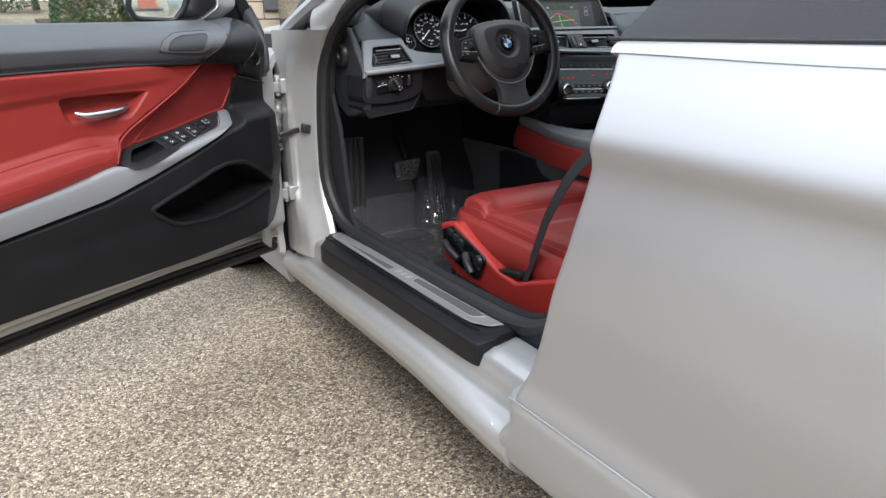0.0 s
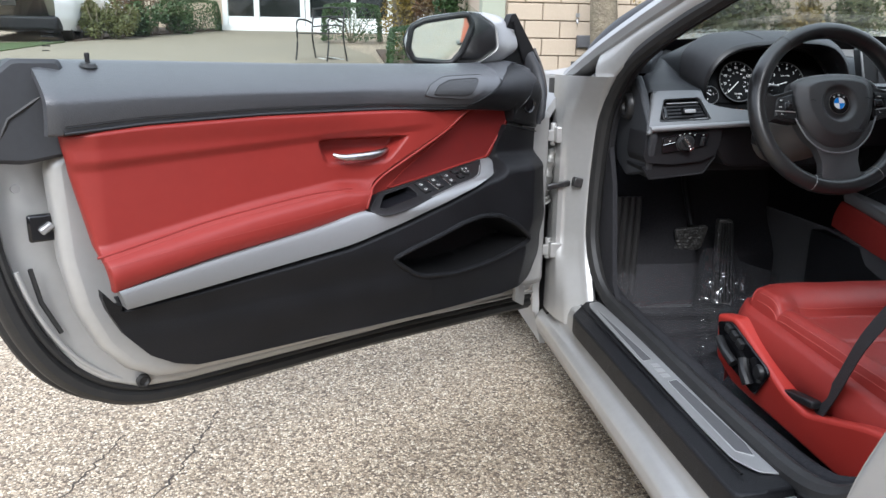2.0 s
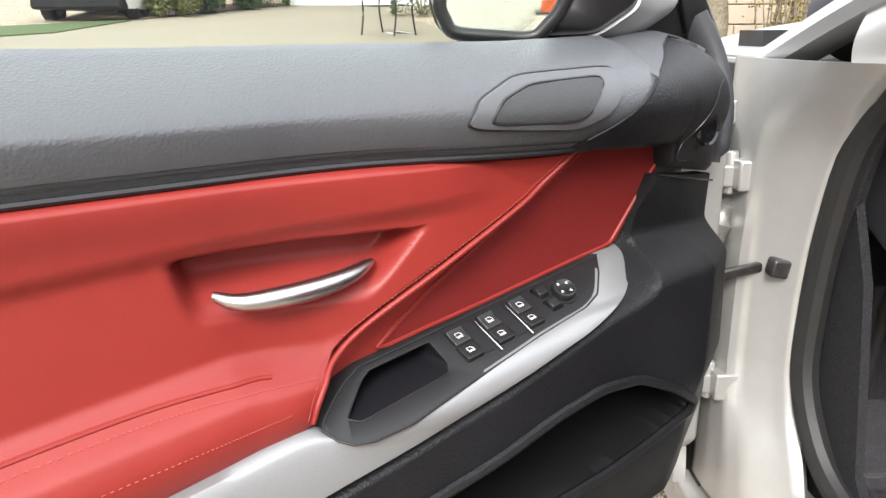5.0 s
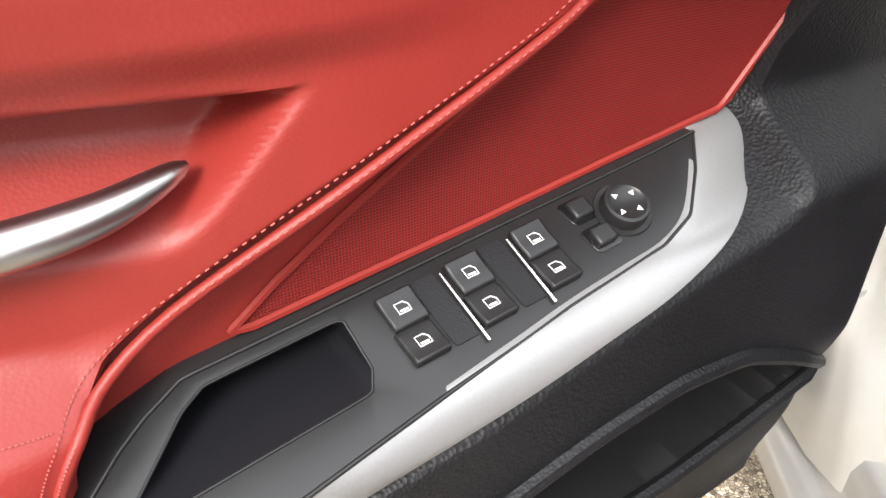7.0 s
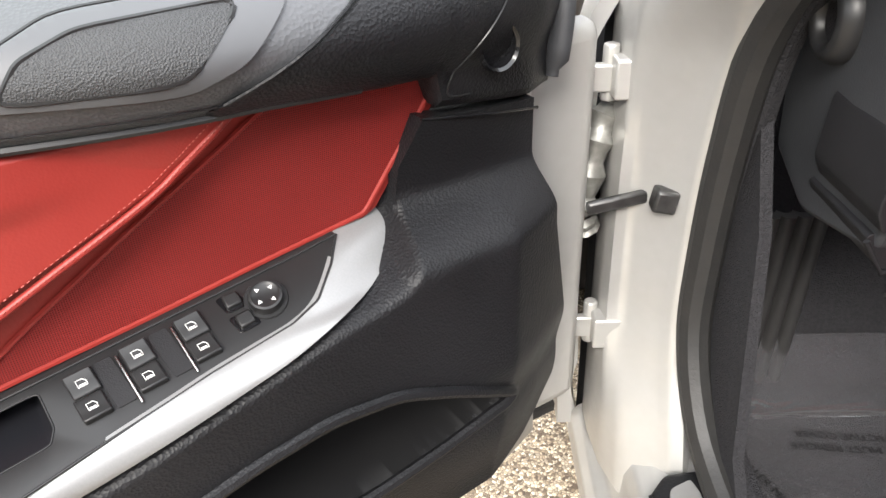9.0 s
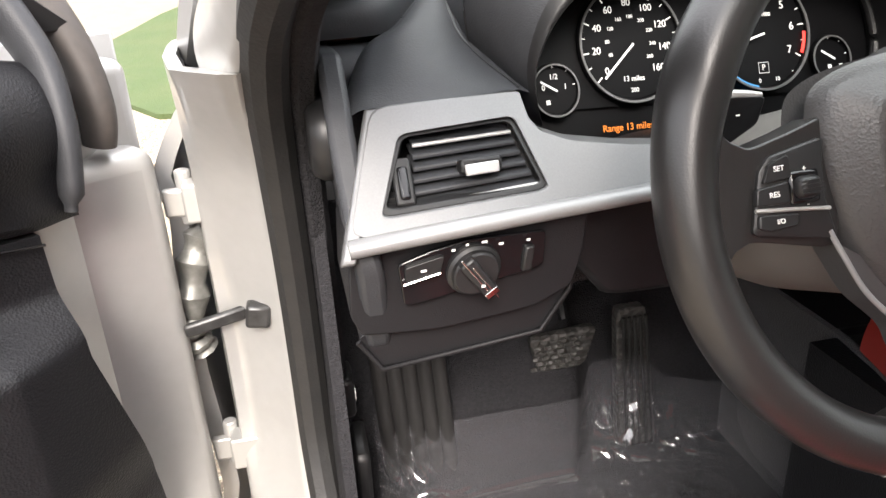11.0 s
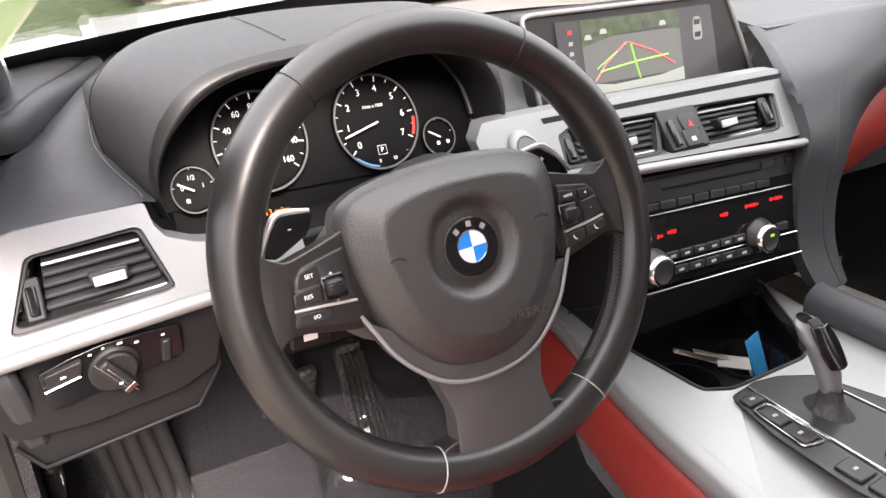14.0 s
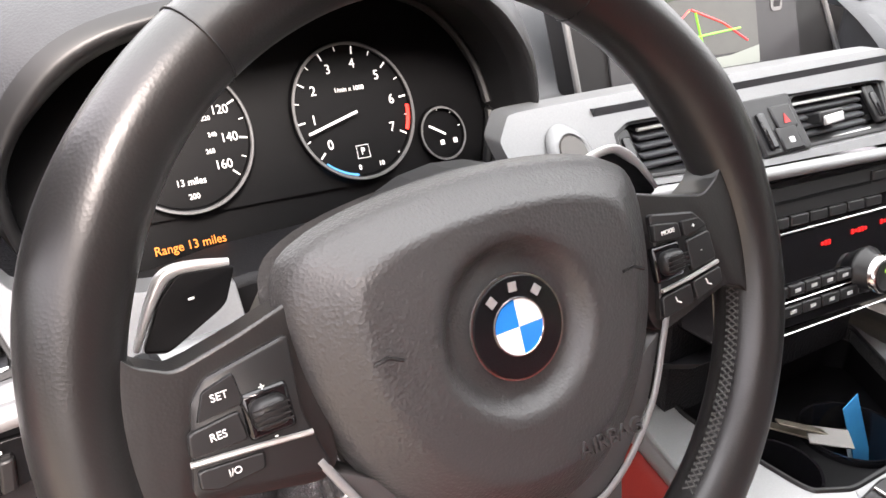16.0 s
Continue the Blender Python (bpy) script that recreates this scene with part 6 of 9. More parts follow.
# ---- instrument cluster ----
cl = new("instrument_cluster")
cl.parent = car
tagged(cl, "black instrument cluster with four ringed dials")
part("cluster_face", prism([(p.x, p.y) for p in ai[::3]], 0.004, lambda a, b, c: K(a, b, -0.012 + c)), DIAL, cl)
part("cluster_lens_frame", tube([(p.x, -0.002, p.y) for p in ai], 0.004, 8), SMOOTH, cl)
part("cluster_apron", prism(rounded([(-0.490, 0.838), (-0.170, 0.838), (-0.170, 0.880), (-0.490, 0.880)], 0.1), 0.003, lambda a, b, c: K(a, b, -0.0155 + c)), DIAL, cl)
part("cluster_shelf", grid(lambda s, t: (-0.505 + 0.35 * s, -0.045 + 0.045 * t, 0.836 + 0.010 * t), 10, 4, thick=(0, 0, -0.02)), SMOOTH, cl)


def txt(s, size, x, z, y, material, parent, rot=0.0, name="lettering"):
    return lettering(s, size, pose(x, y, z, 90, 0, 0) @ pose(0, 0, 0, 0, 0, rot), material, parent, name, 0.0002)


def dial(cx, cz, r, a0, a1, major, minor, numbers, nsize, needle, nlen, ring=ALU, nr=0.70):
    d = part("dial", lathe([(0.0, 0.0), (r * 0.985, 0.0), (r * 0.99, 0.004), (r * 1.02, 0.005), (r * 1.05, 0.003), (r * 1.06, 0.0)], lambda a, b, c: K(cx + a, cz + b, -0.004 + c), 64), DIAL, cl)
    part("dial_ring", tube([K(cx + r * 1.02 * math.cos(2 * math.pi * k / 64), cz + r * 1.02 * math.sin(2 * math.pi * k / 64), 0.001) for k in range(64)], 0.0012 if r > 0.03 else 0.0009, 6, closed=True, up=(0, 1, 0)), ring, cl)
    ticks = []
    for k in range(major * minor + 1):
        a = radians(a0 + (a1 - a0) * k / (major * minor))
        big = k % minor == 0
        ln = r * (0.12 if big else 0.07)
        rr = r * 0.97 - ln / 2
        ticks.append(box((ln, 0.0004, r * (0.022 if big else 0.013)), pose(cx + rr * math.cos(a), 0.0032, cz + rr * math.sin(a), 0, -math.degrees(a), 0)))
    part("tick_marks", join(*ticks), LIT, cl, smooth=0)
    for k, s in enumerate(numbers):
        a = radians(a0 + (a1 - a0) * k / (len(numbers) - 1))
        if s:
            txt(s, nsize, cx + r * nr * math.cos(a), cz + r * nr * math.sin(a), 0.0028, LIT, cl)
    a = radians(needle)
    part("needle", grid(lambda s, t: K(cx + (nlen * s) * r * math.cos(a) + (t - 0.5) * 0.0016 * math.sin(a), cz + nlen * s * r * math.sin(a) - (t - 0.5) * 0.0016 * math.cos(a), 0.0035), 4, 1, thick=(0, -0.0008, 0)), LIT, cl, smooth=0)
    return d


dial(-0.392, 0.923, 0.047, 222, -42, 8, 2, ["0", "20", "40", "60", "80", "100", "120", "140", "160"], 0.0083, 222, 0.85)
dial(-0.263, 0.923, 0.047, 222, -30, 7, 2, ["0", "1", "2", "3", "4", "5", "6", "7"], 0.0095, 195, 0.9)
dial(-0.467, 0.890, 0.0205, 170, 10, 2, 2, ["0", "1/2", "1"], 0.0062, 150, 0.8, nr=0.5)
dial(-0.193, 0.8965, 0.0190, 170, 10, 2, 2, ["", "", ""], 0.005, 150, 0.8)
txt("1/min x 1000", 0.0046, -0.263, 0.938, 0.0028, LIT, cl)
txt("P", 0.0070, -0.263, 0.893, 0.0028, LIT, cl)
part("gear_box", tube([K(-0.263 + a, 0.893 + b, -0.0026) for a, b in ((-0.005, -0.0045), (0.005, -0.0045), (0.005, 0.0045), (-0.005, 0.0045))], 0.0003, 4, closed=True), LIT, cl)
for a0, a1, m in ((-2, -26, LIT_RED),):
    part("red_sector", tube([K(-0.263 + 0.0445 * math.cos(radians(a)), 0.923 + 0.0445 * math.sin(radians(a)), -0.0015) for a in range(a1, a0 + 1, 4)], 0.0016, 4), mat("red_dial_print", (0.7, 0.03, 0.02), 0.5, glow=0.5), cl)
part("blue_arc", tube([K(-0.263 + 0.0465 * math.cos(radians(a)), 0.923 + 0.0465 * math.sin(radians(a)), -0.0015) for a in range(228, 262, 4)], 0.0013, 4), mat("blue_dial_print", (0.05, 0.22, 0.45), 0.5, glow=0.3), cl)
txt("13 miles", 0.0062, -0.392, 0.8935, 0.0028, LIT, cl)
for dx, s in ((-0.010, "0"), (0.008, "10"), (0.026, "20")):
    txt(s, 0.0050, -0.258 + dx, 0.882 + 0.22 * max(0, dx - 0.006), 0.0028, LIT, cl)
inner = ["40", "80", "120", "160", "180", "200", "220", "240", "260"]
for k, s in enumerate(inner):
    a = radians(205 - 30 * k)
    txt(s, 0.0042, -0.392 + 0.0215 * math.cos(a), 0.923 + 0.0215 * math.sin(a), 0.0028, LIT, cl)
txt("Range 13 miles", 0.0080, -0.402, 0.8540, 0.004, LIT_AMBER, cl)
txt("200", 0.0050, -0.392, 0.8840, 0.0028, LIT, cl)
for x, z in ((-0.474, 0.880), (-0.194, 0.889), (-0.182, 0.889)):
    part("symbol_bar", box((0.0035, 0.0004, 0.0035), pose(x, 0.0028, z)), LIT, cl, smooth=0)
# the whole cluster leans back towards the windscreen
for o in cl.children:
    o.data.transform(Matrix(((1, 0, 0, -0.003), (0, 1, 0.4, -0.368), (0, 0, 1, -0.001), (0, 0, 0, 1))))

# ---- steering wheel ----
WT, WR = radians(18.5), radians(2.5)
WC = Vector((-0.3155, -0.262, 0.8735))
WX, WU, WN = Vector((1, 0, 0)), Vector((0, math.sin(WT), math.cos(WT))), Vector((0, -math.cos(WT), math.sin(WT)))


def W(a, b, c):
    p, q = a * math.cos(WR) - b * math.sin(WR), a * math.sin(WR) + b * math.cos(WR)
    return WC + WX * p + WU * q + WN * c


sw = new("steering_wheel")
sw.parent = car
tagged(sw, "worn black leather sports steering wheel")
RC, RT = 0.1728, 0.0174


def rim_bm():
    def f(s, t):
        a, k = 2 * math.pi * s, 2 * math.pi * t
        grip = 0.0022 * (math.exp(-((math.sin(a) - 0.45) / 0.22) ** 2))
        r = RT + grip
        return W((RC + r * math.cos(k)) * math.cos(a), (RC + r * math.cos(k)) * math.sin(a), r * 1.12 * math.sin(k))
    bm = bmesh.new()
    n, m = 128, 20
    g = [[bm.verts.new(f(i / n, j / m)) for j in range(m)] for i in range(n)]
    for i in range(n):
        for j in range(m):
            bm.faces.new((g[i][j], g[(i + 1) % n][j], g[(i + 1) % n][(j + 1) % m], g[i][(j + 1) % m]))
    bmesh.ops.recalc_face_normals(bm, faces=bm.faces)
    return bm


part("rim", rim_bm(), WORN, sw, "worn black leather rim", smooth=80)
for ang in (123, 58, 248.5, 301):
    a = radians(ang)
    rs = RT + 0.0022 * math.exp(-((math.sin(a) - 0.45) / 0.22) ** 2) + 0.0002
    pts = [W((RC + rs * math.cos(k)) * math.cos(a), (RC + rs * math.cos(k)) * math.sin(a), rs * 1.12 * math.sin(k)) for k in [2 * math.pi * i / 20 for i in range(20)]]
    low = ang > 200
    part("rim_seam", tube(pts, 0.0006, 5, closed=True, up=WN), GREY_THREAD if low else SMOOTH, sw, "pale thread seam" if low else "")
# cross stitching on the inside of the rim
cs = []
for i in range(46):
    for d in (-1, 1):
        a = radians(-52 + 62 * i / 46)
        b = a + radians(0.9 * d)
        r1 = RC - RT * 0.93
        cs.append(tube([W(r1 * math.cos(a - (b - a)), r1 * math.sin(a - (b - a)), 0.0065), W((r1 - 0.0012) * math.cos(b), (r1 - 0.0012) * math.sin(b), -0.0005)], 0.0007, 4))
part("cross_stitching", join(*cs), mat("dark_grey_thread", (0.045, 0.044, 0.043), 0.6, spots=[(300, (0.075, 0.074, 0.07), 0.4)]), sw)
cs = []
for i in range(12):
    a = radians(252 + 12 * i / 12)
    r1 = RC - RT * 0.95
    cs.append(tube([W(r1 * math.cos(a), r1 * math.sin(a), 0.006), W(r1 * math.cos(a + 0.02), r1 * math.sin(a + 0.02), -0.004)], 0.0007, 4))
part("cross_stitching", join(*cs), GREY_THREAD, sw)

PADO = [(-0.093, 0.050), (-0.078, 0.064), (-0.045, 0.072), (0.0, 0.075), (0.045, 0.072), (0.078, 0.064), (0.093, 0.050), (0.094, 0.015), (0.086, -0.020), (0.070, -0.052), (0.046, -0.078), (0.018, -0.090), (-0.018, -0.090), (-0.046, -0.078), (-0.070, -0.052), (-0.086, -0.020), (-0.094, 0.015)]


def airbag():
    o = curve([(a, b, 0) for a, b in PADO], 72, closed=True)
    bm = bmesh.new()
    rings = []
    for k in range(29):
        t = k / 28
        sc = 1 - t
        ring = []
        for p in o:
            r = math.hypot(p.x * sc, (p.y - 0.004) * sc)
            h = 0.002 + 0.013 * math.sqrt(max(0, 1 - (1 - min(1, t / 0.09)) ** 2)) + 0.014 * min(1, max(0, (t - 0.05) / 0.23)) + 0.003 * ease(0.2, 1, t)
            h -= 0.010 * (1 - ease(0.030, 0.041, r))
            ring.append(bm.verts.new(W(p.x * sc, 0.004 + (p.y - 0.004) * sc, h)))
        rings.append(ring)
    for r, q in zip(rings, rings[1:-1]):
        for i in range(72):
            bm.faces.new((r[i], r[(i + 1) % 72], q[(i + 1) % 72], q[i]))
    bm.faces.new(rings[-2])
    for v in rings[-1]:
        bm.verts.remove(v)
    bm.faces.new([bm.verts.new(v.co - WN * 0.02) for v in rings[0]][::-1])
    bmesh.ops.recalc_face_normals(bm, faces=bm.faces)
    return bm


part("airbag_cover", airbag(), COVER, sw, "grained black airbag cover", smooth=70)
lettering("AIRBAG", 0.0105, Matrix.Translation(W(0.030, -0.058, 0.0345)) @ Matrix((WX.to_4d(), WU.to_4d(), WN.to_4d(), (0, 0, 0, 1))).transposed().to_3x3().to_4x4() @ pose(0, 0, 0, 0, 0, 2.5), COVER, sw, "airbag_lettering", 0.0008)
for sx in (-1, 1):
    part("horn_mark", tube([W(sx * 0.063 - 0.006, 0.012, 0.0325), W(sx * 0.063, 0.013, 0.0332), W(sx * 0.063 + 0.006, 0.010, 0.0325)], 0.0009, 5), SMOOTH, sw)
# round badge: plain blue and white quarters in a black ring
part("badge_ring", lathe([(0.0124, 0.0012), (0.0130, 0.0025), (0.0222, 0.0025), (0.0234, 0.0)], lambda a, b, c: W(a, 0.004 + b, 0.0252 + c), 48), GLOSS, sw, "round black badge ring")
part("badge_rim", tube([W(0.0232 * math.cos(k * math.pi / 24), 0.004 + 0.0232 * math.sin(k * math.pi / 24), 0.0262) for k in range(48)], 0.0008, 6, closed=True, up=WN), CHROME, sw)
part("badge_rim", tube([W(0.0126 * math.cos(k * math.pi / 24), 0.004 + 0.0126 * math.sin(k * math.pi / 24), 0.0276) for k in range(48)], 0.0005, 6, closed=True, up=WN), CHROME, sw)
BLUE = mat("badge_blue", (0.012, 0.20, 0.62), 0.2, coat=0.5)
BWHITE = mat("badge_white", (0.80, 0.80, 0.78), 0.25, coat=0.5)
for q in range(4):
    pts = [(0, 0)] + [(0.0126 * math.cos(radians(90 * q + 6 * k)), 0.0126 * math.sin(radians(90 * q + 6 * k))) for k in range(16)]
    part("badge_quarter", prism(pts, 0.002, lambda a, b, c: W(a, 0.004 + b, 0.0255 + c)), BLUE if q in (1, 3) else BWHITE, sw, smooth=0)

for ang in (128, 88, 48):
    part("badge_bar", box((0.0040, 0.0042, 0.0005), Matrix.Translation(W(0.0178 * math.cos(radians(ang)), 0.004 + 0.0178 * math.sin(radians(ang)), 0.0279)) @ Matrix((WX.to_4d(), WU.to_4d(), WN.to_4d(), (0, 0, 0, 1))).transposed().to_3x3().to_4x4() @ pose(0, 0, 0, 0, 0, ang - 90)), STRIP, sw, smooth=0)

# spokes
def plate3(outline, c0, thick, name, material, label="", dome=0.0, bevel=0.003):
    return part(name, prism(outline, thick, lambda a, b, c: W(a, b, c0 + c + dome * (1 - (a / 0.16) ** 2)), inset=0.05, rise=0.0008), material, sw, label, bevel=bevel)


basis = Matrix((WX.to_4d(), WU.to_4d(), WN.to_4d(), (0, 0, 0, 1))).transposed().to_3x3().to_4x4() @ pose(0, 0, 0, 0, 0, 2.5)
for sx in (-1, 1):
    o = rounded([(sx * 0.084, 0.044), (sx * 0.111, 0.036), (sx * 0.137, 0.030), (sx * 0.150, 0.037), (sx * 0.165, 0.060), (sx * 0.167, -0.045), (sx * 0.153, -0.026), (sx * 0.1413, -0.021), (sx * 0.086, -0.034)], 0.22, 5)
    plate3(o, -0.014, 0.024, "side_spoke", WORN, bevel=0.005)
    b = rounded([(sx * 0.0935, 0.031), (sx * 0.1277, 0.0245), (sx * 0.1345, 0.017), (sx * 0.1425, -0.0176), (sx * 0.0895, -0.0275), (sx * 0.096, 0.0)] if sx < 0 else [(0.0950, 0.0295), (0.124, 0.024), (0.1315, 0.0165), (0.1355, -0.0165), (0.0890, -0.0255), (0.094, 0.0)], 0.10, 3)
    plate3(b, 0.006, 0.0075, "button_panel", SMOOTH, bevel=0.0012)
part("bright_line", tube([W(-0.1405, -0.0040, 0.0155), W(-0.118, -0.0062, 0.0158), W(-0.0945, -0.0090, 0.0158)], 0.0012, 6), STRIP, sw)
part("bright_line", tube([W(0.0925, -0.0098, 0.0155), W(0.112, -0.0082, 0.0158), W(0.1335, -0.0055, 0.0155)], 0.0012, 6), STRIP, sw)


def key(pts, c=0.0125, h=0.0032):
    plate3(rounded(pts, 0.14), c, h, "wheel_button", SMOOTH, bevel=0.0009)


key([(-0.1330, 0.0135), (-0.1300, 0.0205), (-0.1175, 0.0240), (-0.1165, 0.0115), (-0.1345, 0.0100)])
key([(-0.1385, 0.0075), (-0.1190, 0.0095), (-0.1180, -0.0025), (-0.1400, -0.0020)])
key([(-0.1390, -0.0070), (-0.1140, -0.0090), (-0.1150, -0.0155), (-0.1330, -0.0165), (-0.1395, -0.0140)])
key([(0.0945, 0.0245), (0.1110, 0.0215), (0.1115, 0.0130), (0.0935, 0.0150)])
key([(0.1130, 0.0215), (0.1255, 0.0205), (0.1300, 0.0150), (0.1135, 0.0130)])
key([(0.1140, 0.0110), (0.1310, 0.0125), (0.1325, -0.0030), (0.1140, -0.0055)])
key([(0.0915, -0.0125), (0.1120, -0.0108), (0.1120, -0.0215), (0.0900, -0.0235)])
key([(0.1135, -0.0105), (0.1340, -0.0082), (0.1340, -0.0165), (0.1135, -0.0212)])
for a, b in ((-0.1085, 0.0050), (0.1005, 0.0035)):
    mm = Matrix.Translation(W(a, b, 0.0135)) @ basis
    part("roller_cradle", box((0.019, 0.019, 0.005), mm), GLOSS, sw, bevel=0.002)
    part("thumb_roller", box((0.0145, 0.0125, 0.011), mm @ pose(0, 0, 0.003)), SMOOTH, sw, bevel=0.0042, segs=3)
    for k in range(4):
        part("roller_rib", box((0.0142, 0.0007, 0.0007), mm @ pose(0, -0.0033 + 0.0022 * k, 0.0088)), SMOOTH, sw, smooth=0)
for t_, z_, a, b in (("SET", 0.0042, -0.1245, 0.0172), ("RES", 0.0042, -0.1285, 0.0032), ("I/O", 0.0038, -0.1262, -0.0118), ("MODE", 0.0032, 0.1025, 0.0187), ("+", 0.0048, -0.1090, 0.0150), ("-", 0.0048, -0.1085, -0.0045), ("+", 0.0040, 0.1200, 0.0172), ("-", 0.0040, 0.1225, 0.0040)):
    lettering(t_, z_, Matrix.Translation(W(a, b, 0.0168)) @ basis, WHITE, sw, "button_lettering", 0.0002)
for a, b in ((0.101, -0.0165), (0.1235, -0.0135)):
    part("button_symbol", tube([W(a - 0.0016, b + 0.002, 0.0168), W(a - 0.0008, b - 0.0008, 0.0168), W(a + 0.0016, b - 0.002, 0.0168)], 0.0004, 4), WHITE, sw)
lower = rounded([(-0.092, -0.028), (-0.074, -0.064), (-0.050, -0.088), (-0.040, -0.120), (-0.046, -0.166), (0.050, -0.166), (0.042, -0.120), (0.050, -0.088), (0.074, -0.064), (0.092, -0.028), (0.06, -0.05), (-0.06, -0.05)], 0.2, 4)
plate3(lower, -0.010, 0.020, "lower_spoke", mat("matt_grey_spoke", (0.045, 0.043, 0.044), 0.45, spots=[(20, (0.055, 0.053, 0.053), 0.4)], grain=[("noise", 400, 0.12, 0.001)]), "satin grey lower spoke")
part("spoke_end", prism(rounded([(-0.052, -0.142), (0.055, -0.142), (0.085, -0.168), (-0.085, -0.168)], 0.2), 0.022, lambda a, b, c: W(a, b, -0.0125 + c)), WORN, sw, bevel=0.006)
ch = curve([(a, b, 0) for a, b in ((-0.0945, -0.022), (-0.088, -0.036), (-0.073, -0.064), (-0.047, -0.089), (-0.018, -0.0995), (0.018, -0.0995), (0.047, -0.089), (0.073, -0.064), (0.088, -0.036), (0.0945, -0.022))], 50)
part("bright_bow", tube([W(p.x, p.y, 0.0135) for p in ch], 0.0019, 8, up=WN, flat=0.7), ALU_LIT, sw, "bright metal bow under the airbag cover", smooth=70)
# shift paddles
for sx, t_ in ((-1, "-"), (1, "+")):
    pts = [(-0.1434, 0.034), (-0.132, 0.053), (-0.122, 0.0617), (-0.0990, 0.0590), (-0.107, 0.0435), (-0.134, 0.0310)] if sx < 0 else [(0.1370, 0.034), (0.1263, 0.050), (0.1113, 0.0615), (0.0850, 0.0590), (0.095, 0.045), (0.128, 0.0310)]
    plate3(rounded(pts, 0.16, 4), -0.030, 0.007, "shift_paddle", DIAL, "black shift paddle with a bright edge", bevel=0.002)
    e = curve([(p[0], p[1], 0) for p in pts[:4]], 20)
    part("paddle_edge", tube([W(p.x - 0.0022 * sx * -1, p.y + 0.0012, -0.0245) for p in e], lambda t: 0.0030 * (0.4 + 0.6 * math.sin(math.pi * min(1, 0.15 + 0.85 * (1 - t)))), 8, up=WN), STRIP, sw, smooth=70)
    c = sum(p[0] for p in pts) / 6, sum(p[1] for p in pts) / 6
    lettering(t_, 0.010, Matrix.Translation(W(c[0] + 0.003 * sx * -1, c[1] + 0.004, -0.0215)) @ basis, WHITE, sw, "paddle_mark", 0.0002)
# steering column and stalk
part("column_shroud", lathe([(0.06, -0.02), (0.076, 0.0), (0.084, 0.10), (0.078, 0.17)], lambda a, b, c: W(a, b * 0.85 - 0.018, -0.035 - c), 28), mat("column_grey", (0.12, 0.113, 0.105), 0.5, spots=[(12, (0.10, 0.095, 0.088), 0.4)]), car, "grey steering column shroud", smooth=70)
part("wheel_boss", lathe([(0.075, 0.0), (0.08, -0.02), (0.06, -0.04)], lambda a, b, c: W(a, b, 0.0 + c), 28), SMOOTH, sw, smooth=70)
part("stalk", tube(curve([(-0.36, -0.17, 0.86), (-0.42, -0.19, 0.858), (-0.455, -0.205, 0.857)], 10), lambda t: 0.009 + 0.004 * t, 10), SMOOTH, car, "indicator stalk")
part("stalk_end", join(box((0.014, 0.018, 0.022), pose(-0.459, -0.206, 0.866)), box((0.014, 0.018, 0.020), pose(-0.459, -0.206, 0.843))), SMOOTH, car, bevel=0.005)
part("column_switch", box((0.035, 0.02, 0.022), pose(-0.424, -0.182, 0.797)), SMOOTH, car, bevel=0.003)
part("column_switch_mark", box((0.012, 0.001, 0.006), pose(-0.424, -0.193, 0.797)), WHITE, car, smooth=0)

# ---- centre of the dashboard ----
BAND_C = rounded([(-0.190, 0.868), (-0.196, 0.905), (-0.180, 0.921), (-0.022, 0.922), (0.268, 0.921), (0.286, 0.914), (0.290, 0.899), (0.266, 0.845), (-0.022, 0.856), (-0.116, 0.862)], 0.12, 3)
VENT_C = rounded([(-0.096, 0.8965), (-0.078, 0.9025), (0.247, 0.8965), (0.233, 0.8545), (-0.021, 0.859), (-0.102, 0.864)], 0.08, 3)


def cy(z):
    return -0.140 + 0.80 * (z - 0.842)


part("silver_band", plate_with_hole(BAND_C, VENT_C, lambda a, b, c: Vector((a, cy(b) + 0.02 - c, b)), 0.022), ALU, dash, "satin silver centre band", bevel=0.002)
part("silver_lip", tube([(x, cy(z) - 0.004, z) for x, z in ((-0.116, 0.857), (-0.025, 0.8515), (0.10, 0.846), (0.20, 0.841), (0.268, 0.838))], 0.0070, 10, flat=0.8), ALU_LIT, dash, smooth=70)
sl = [(0.114 - 0.0026 * i, 0.8895 - 0.0062 * i, 0.217 - 0.0028 * i, 0.8880 - 0.0058 * i) for i in range(6)]
vent(rounded([(0.110, 0.8985), (0.246, 0.8960), (0.232, 0.8550), (0.096, 0.8572)], 0.08, 3), lambda z: cy(z) + 0.004, 0.05, sl, 0.876, "centre air vent with bright-edged slats", (0.147, 0.8755), 0.2245)
sl = [(-0.066 - 0.0014 * i, 0.8945 - 0.0062 * i, 0.049 - 0.0042 * i, 0.8930 - 0.0062 * i) for i in range(6)]
vent(rounded([(-0.094, 0.8965), (-0.078, 0.9020), (0.055, 0.8995), (0.034, 0.8580), (-0.021, 0.8600), (-0.100, 0.8645)], 0.08, 3), lambda z: cy(z) + 0.004, 0.05, sl, 0.881, "centre air vent with bright-edged slats", (-0.012, 0.8775), -0.084)
hz = part("hazard_panel", box((0.060, 0.012, 0.054), pose(0.076, cy(0.877) + 0.003, 0.877, -38.7, 0, 0)), SMOOTH, dash, "hazard and lock buttons", bevel=0.002)
part("thumb_wheel", box((0.009, 0.008, 0.034), pose(0.0575, cy(0.877) - 0.005, 0.877, -38.7, 0, 0)), GLOSS, dash, bevel=0.002)
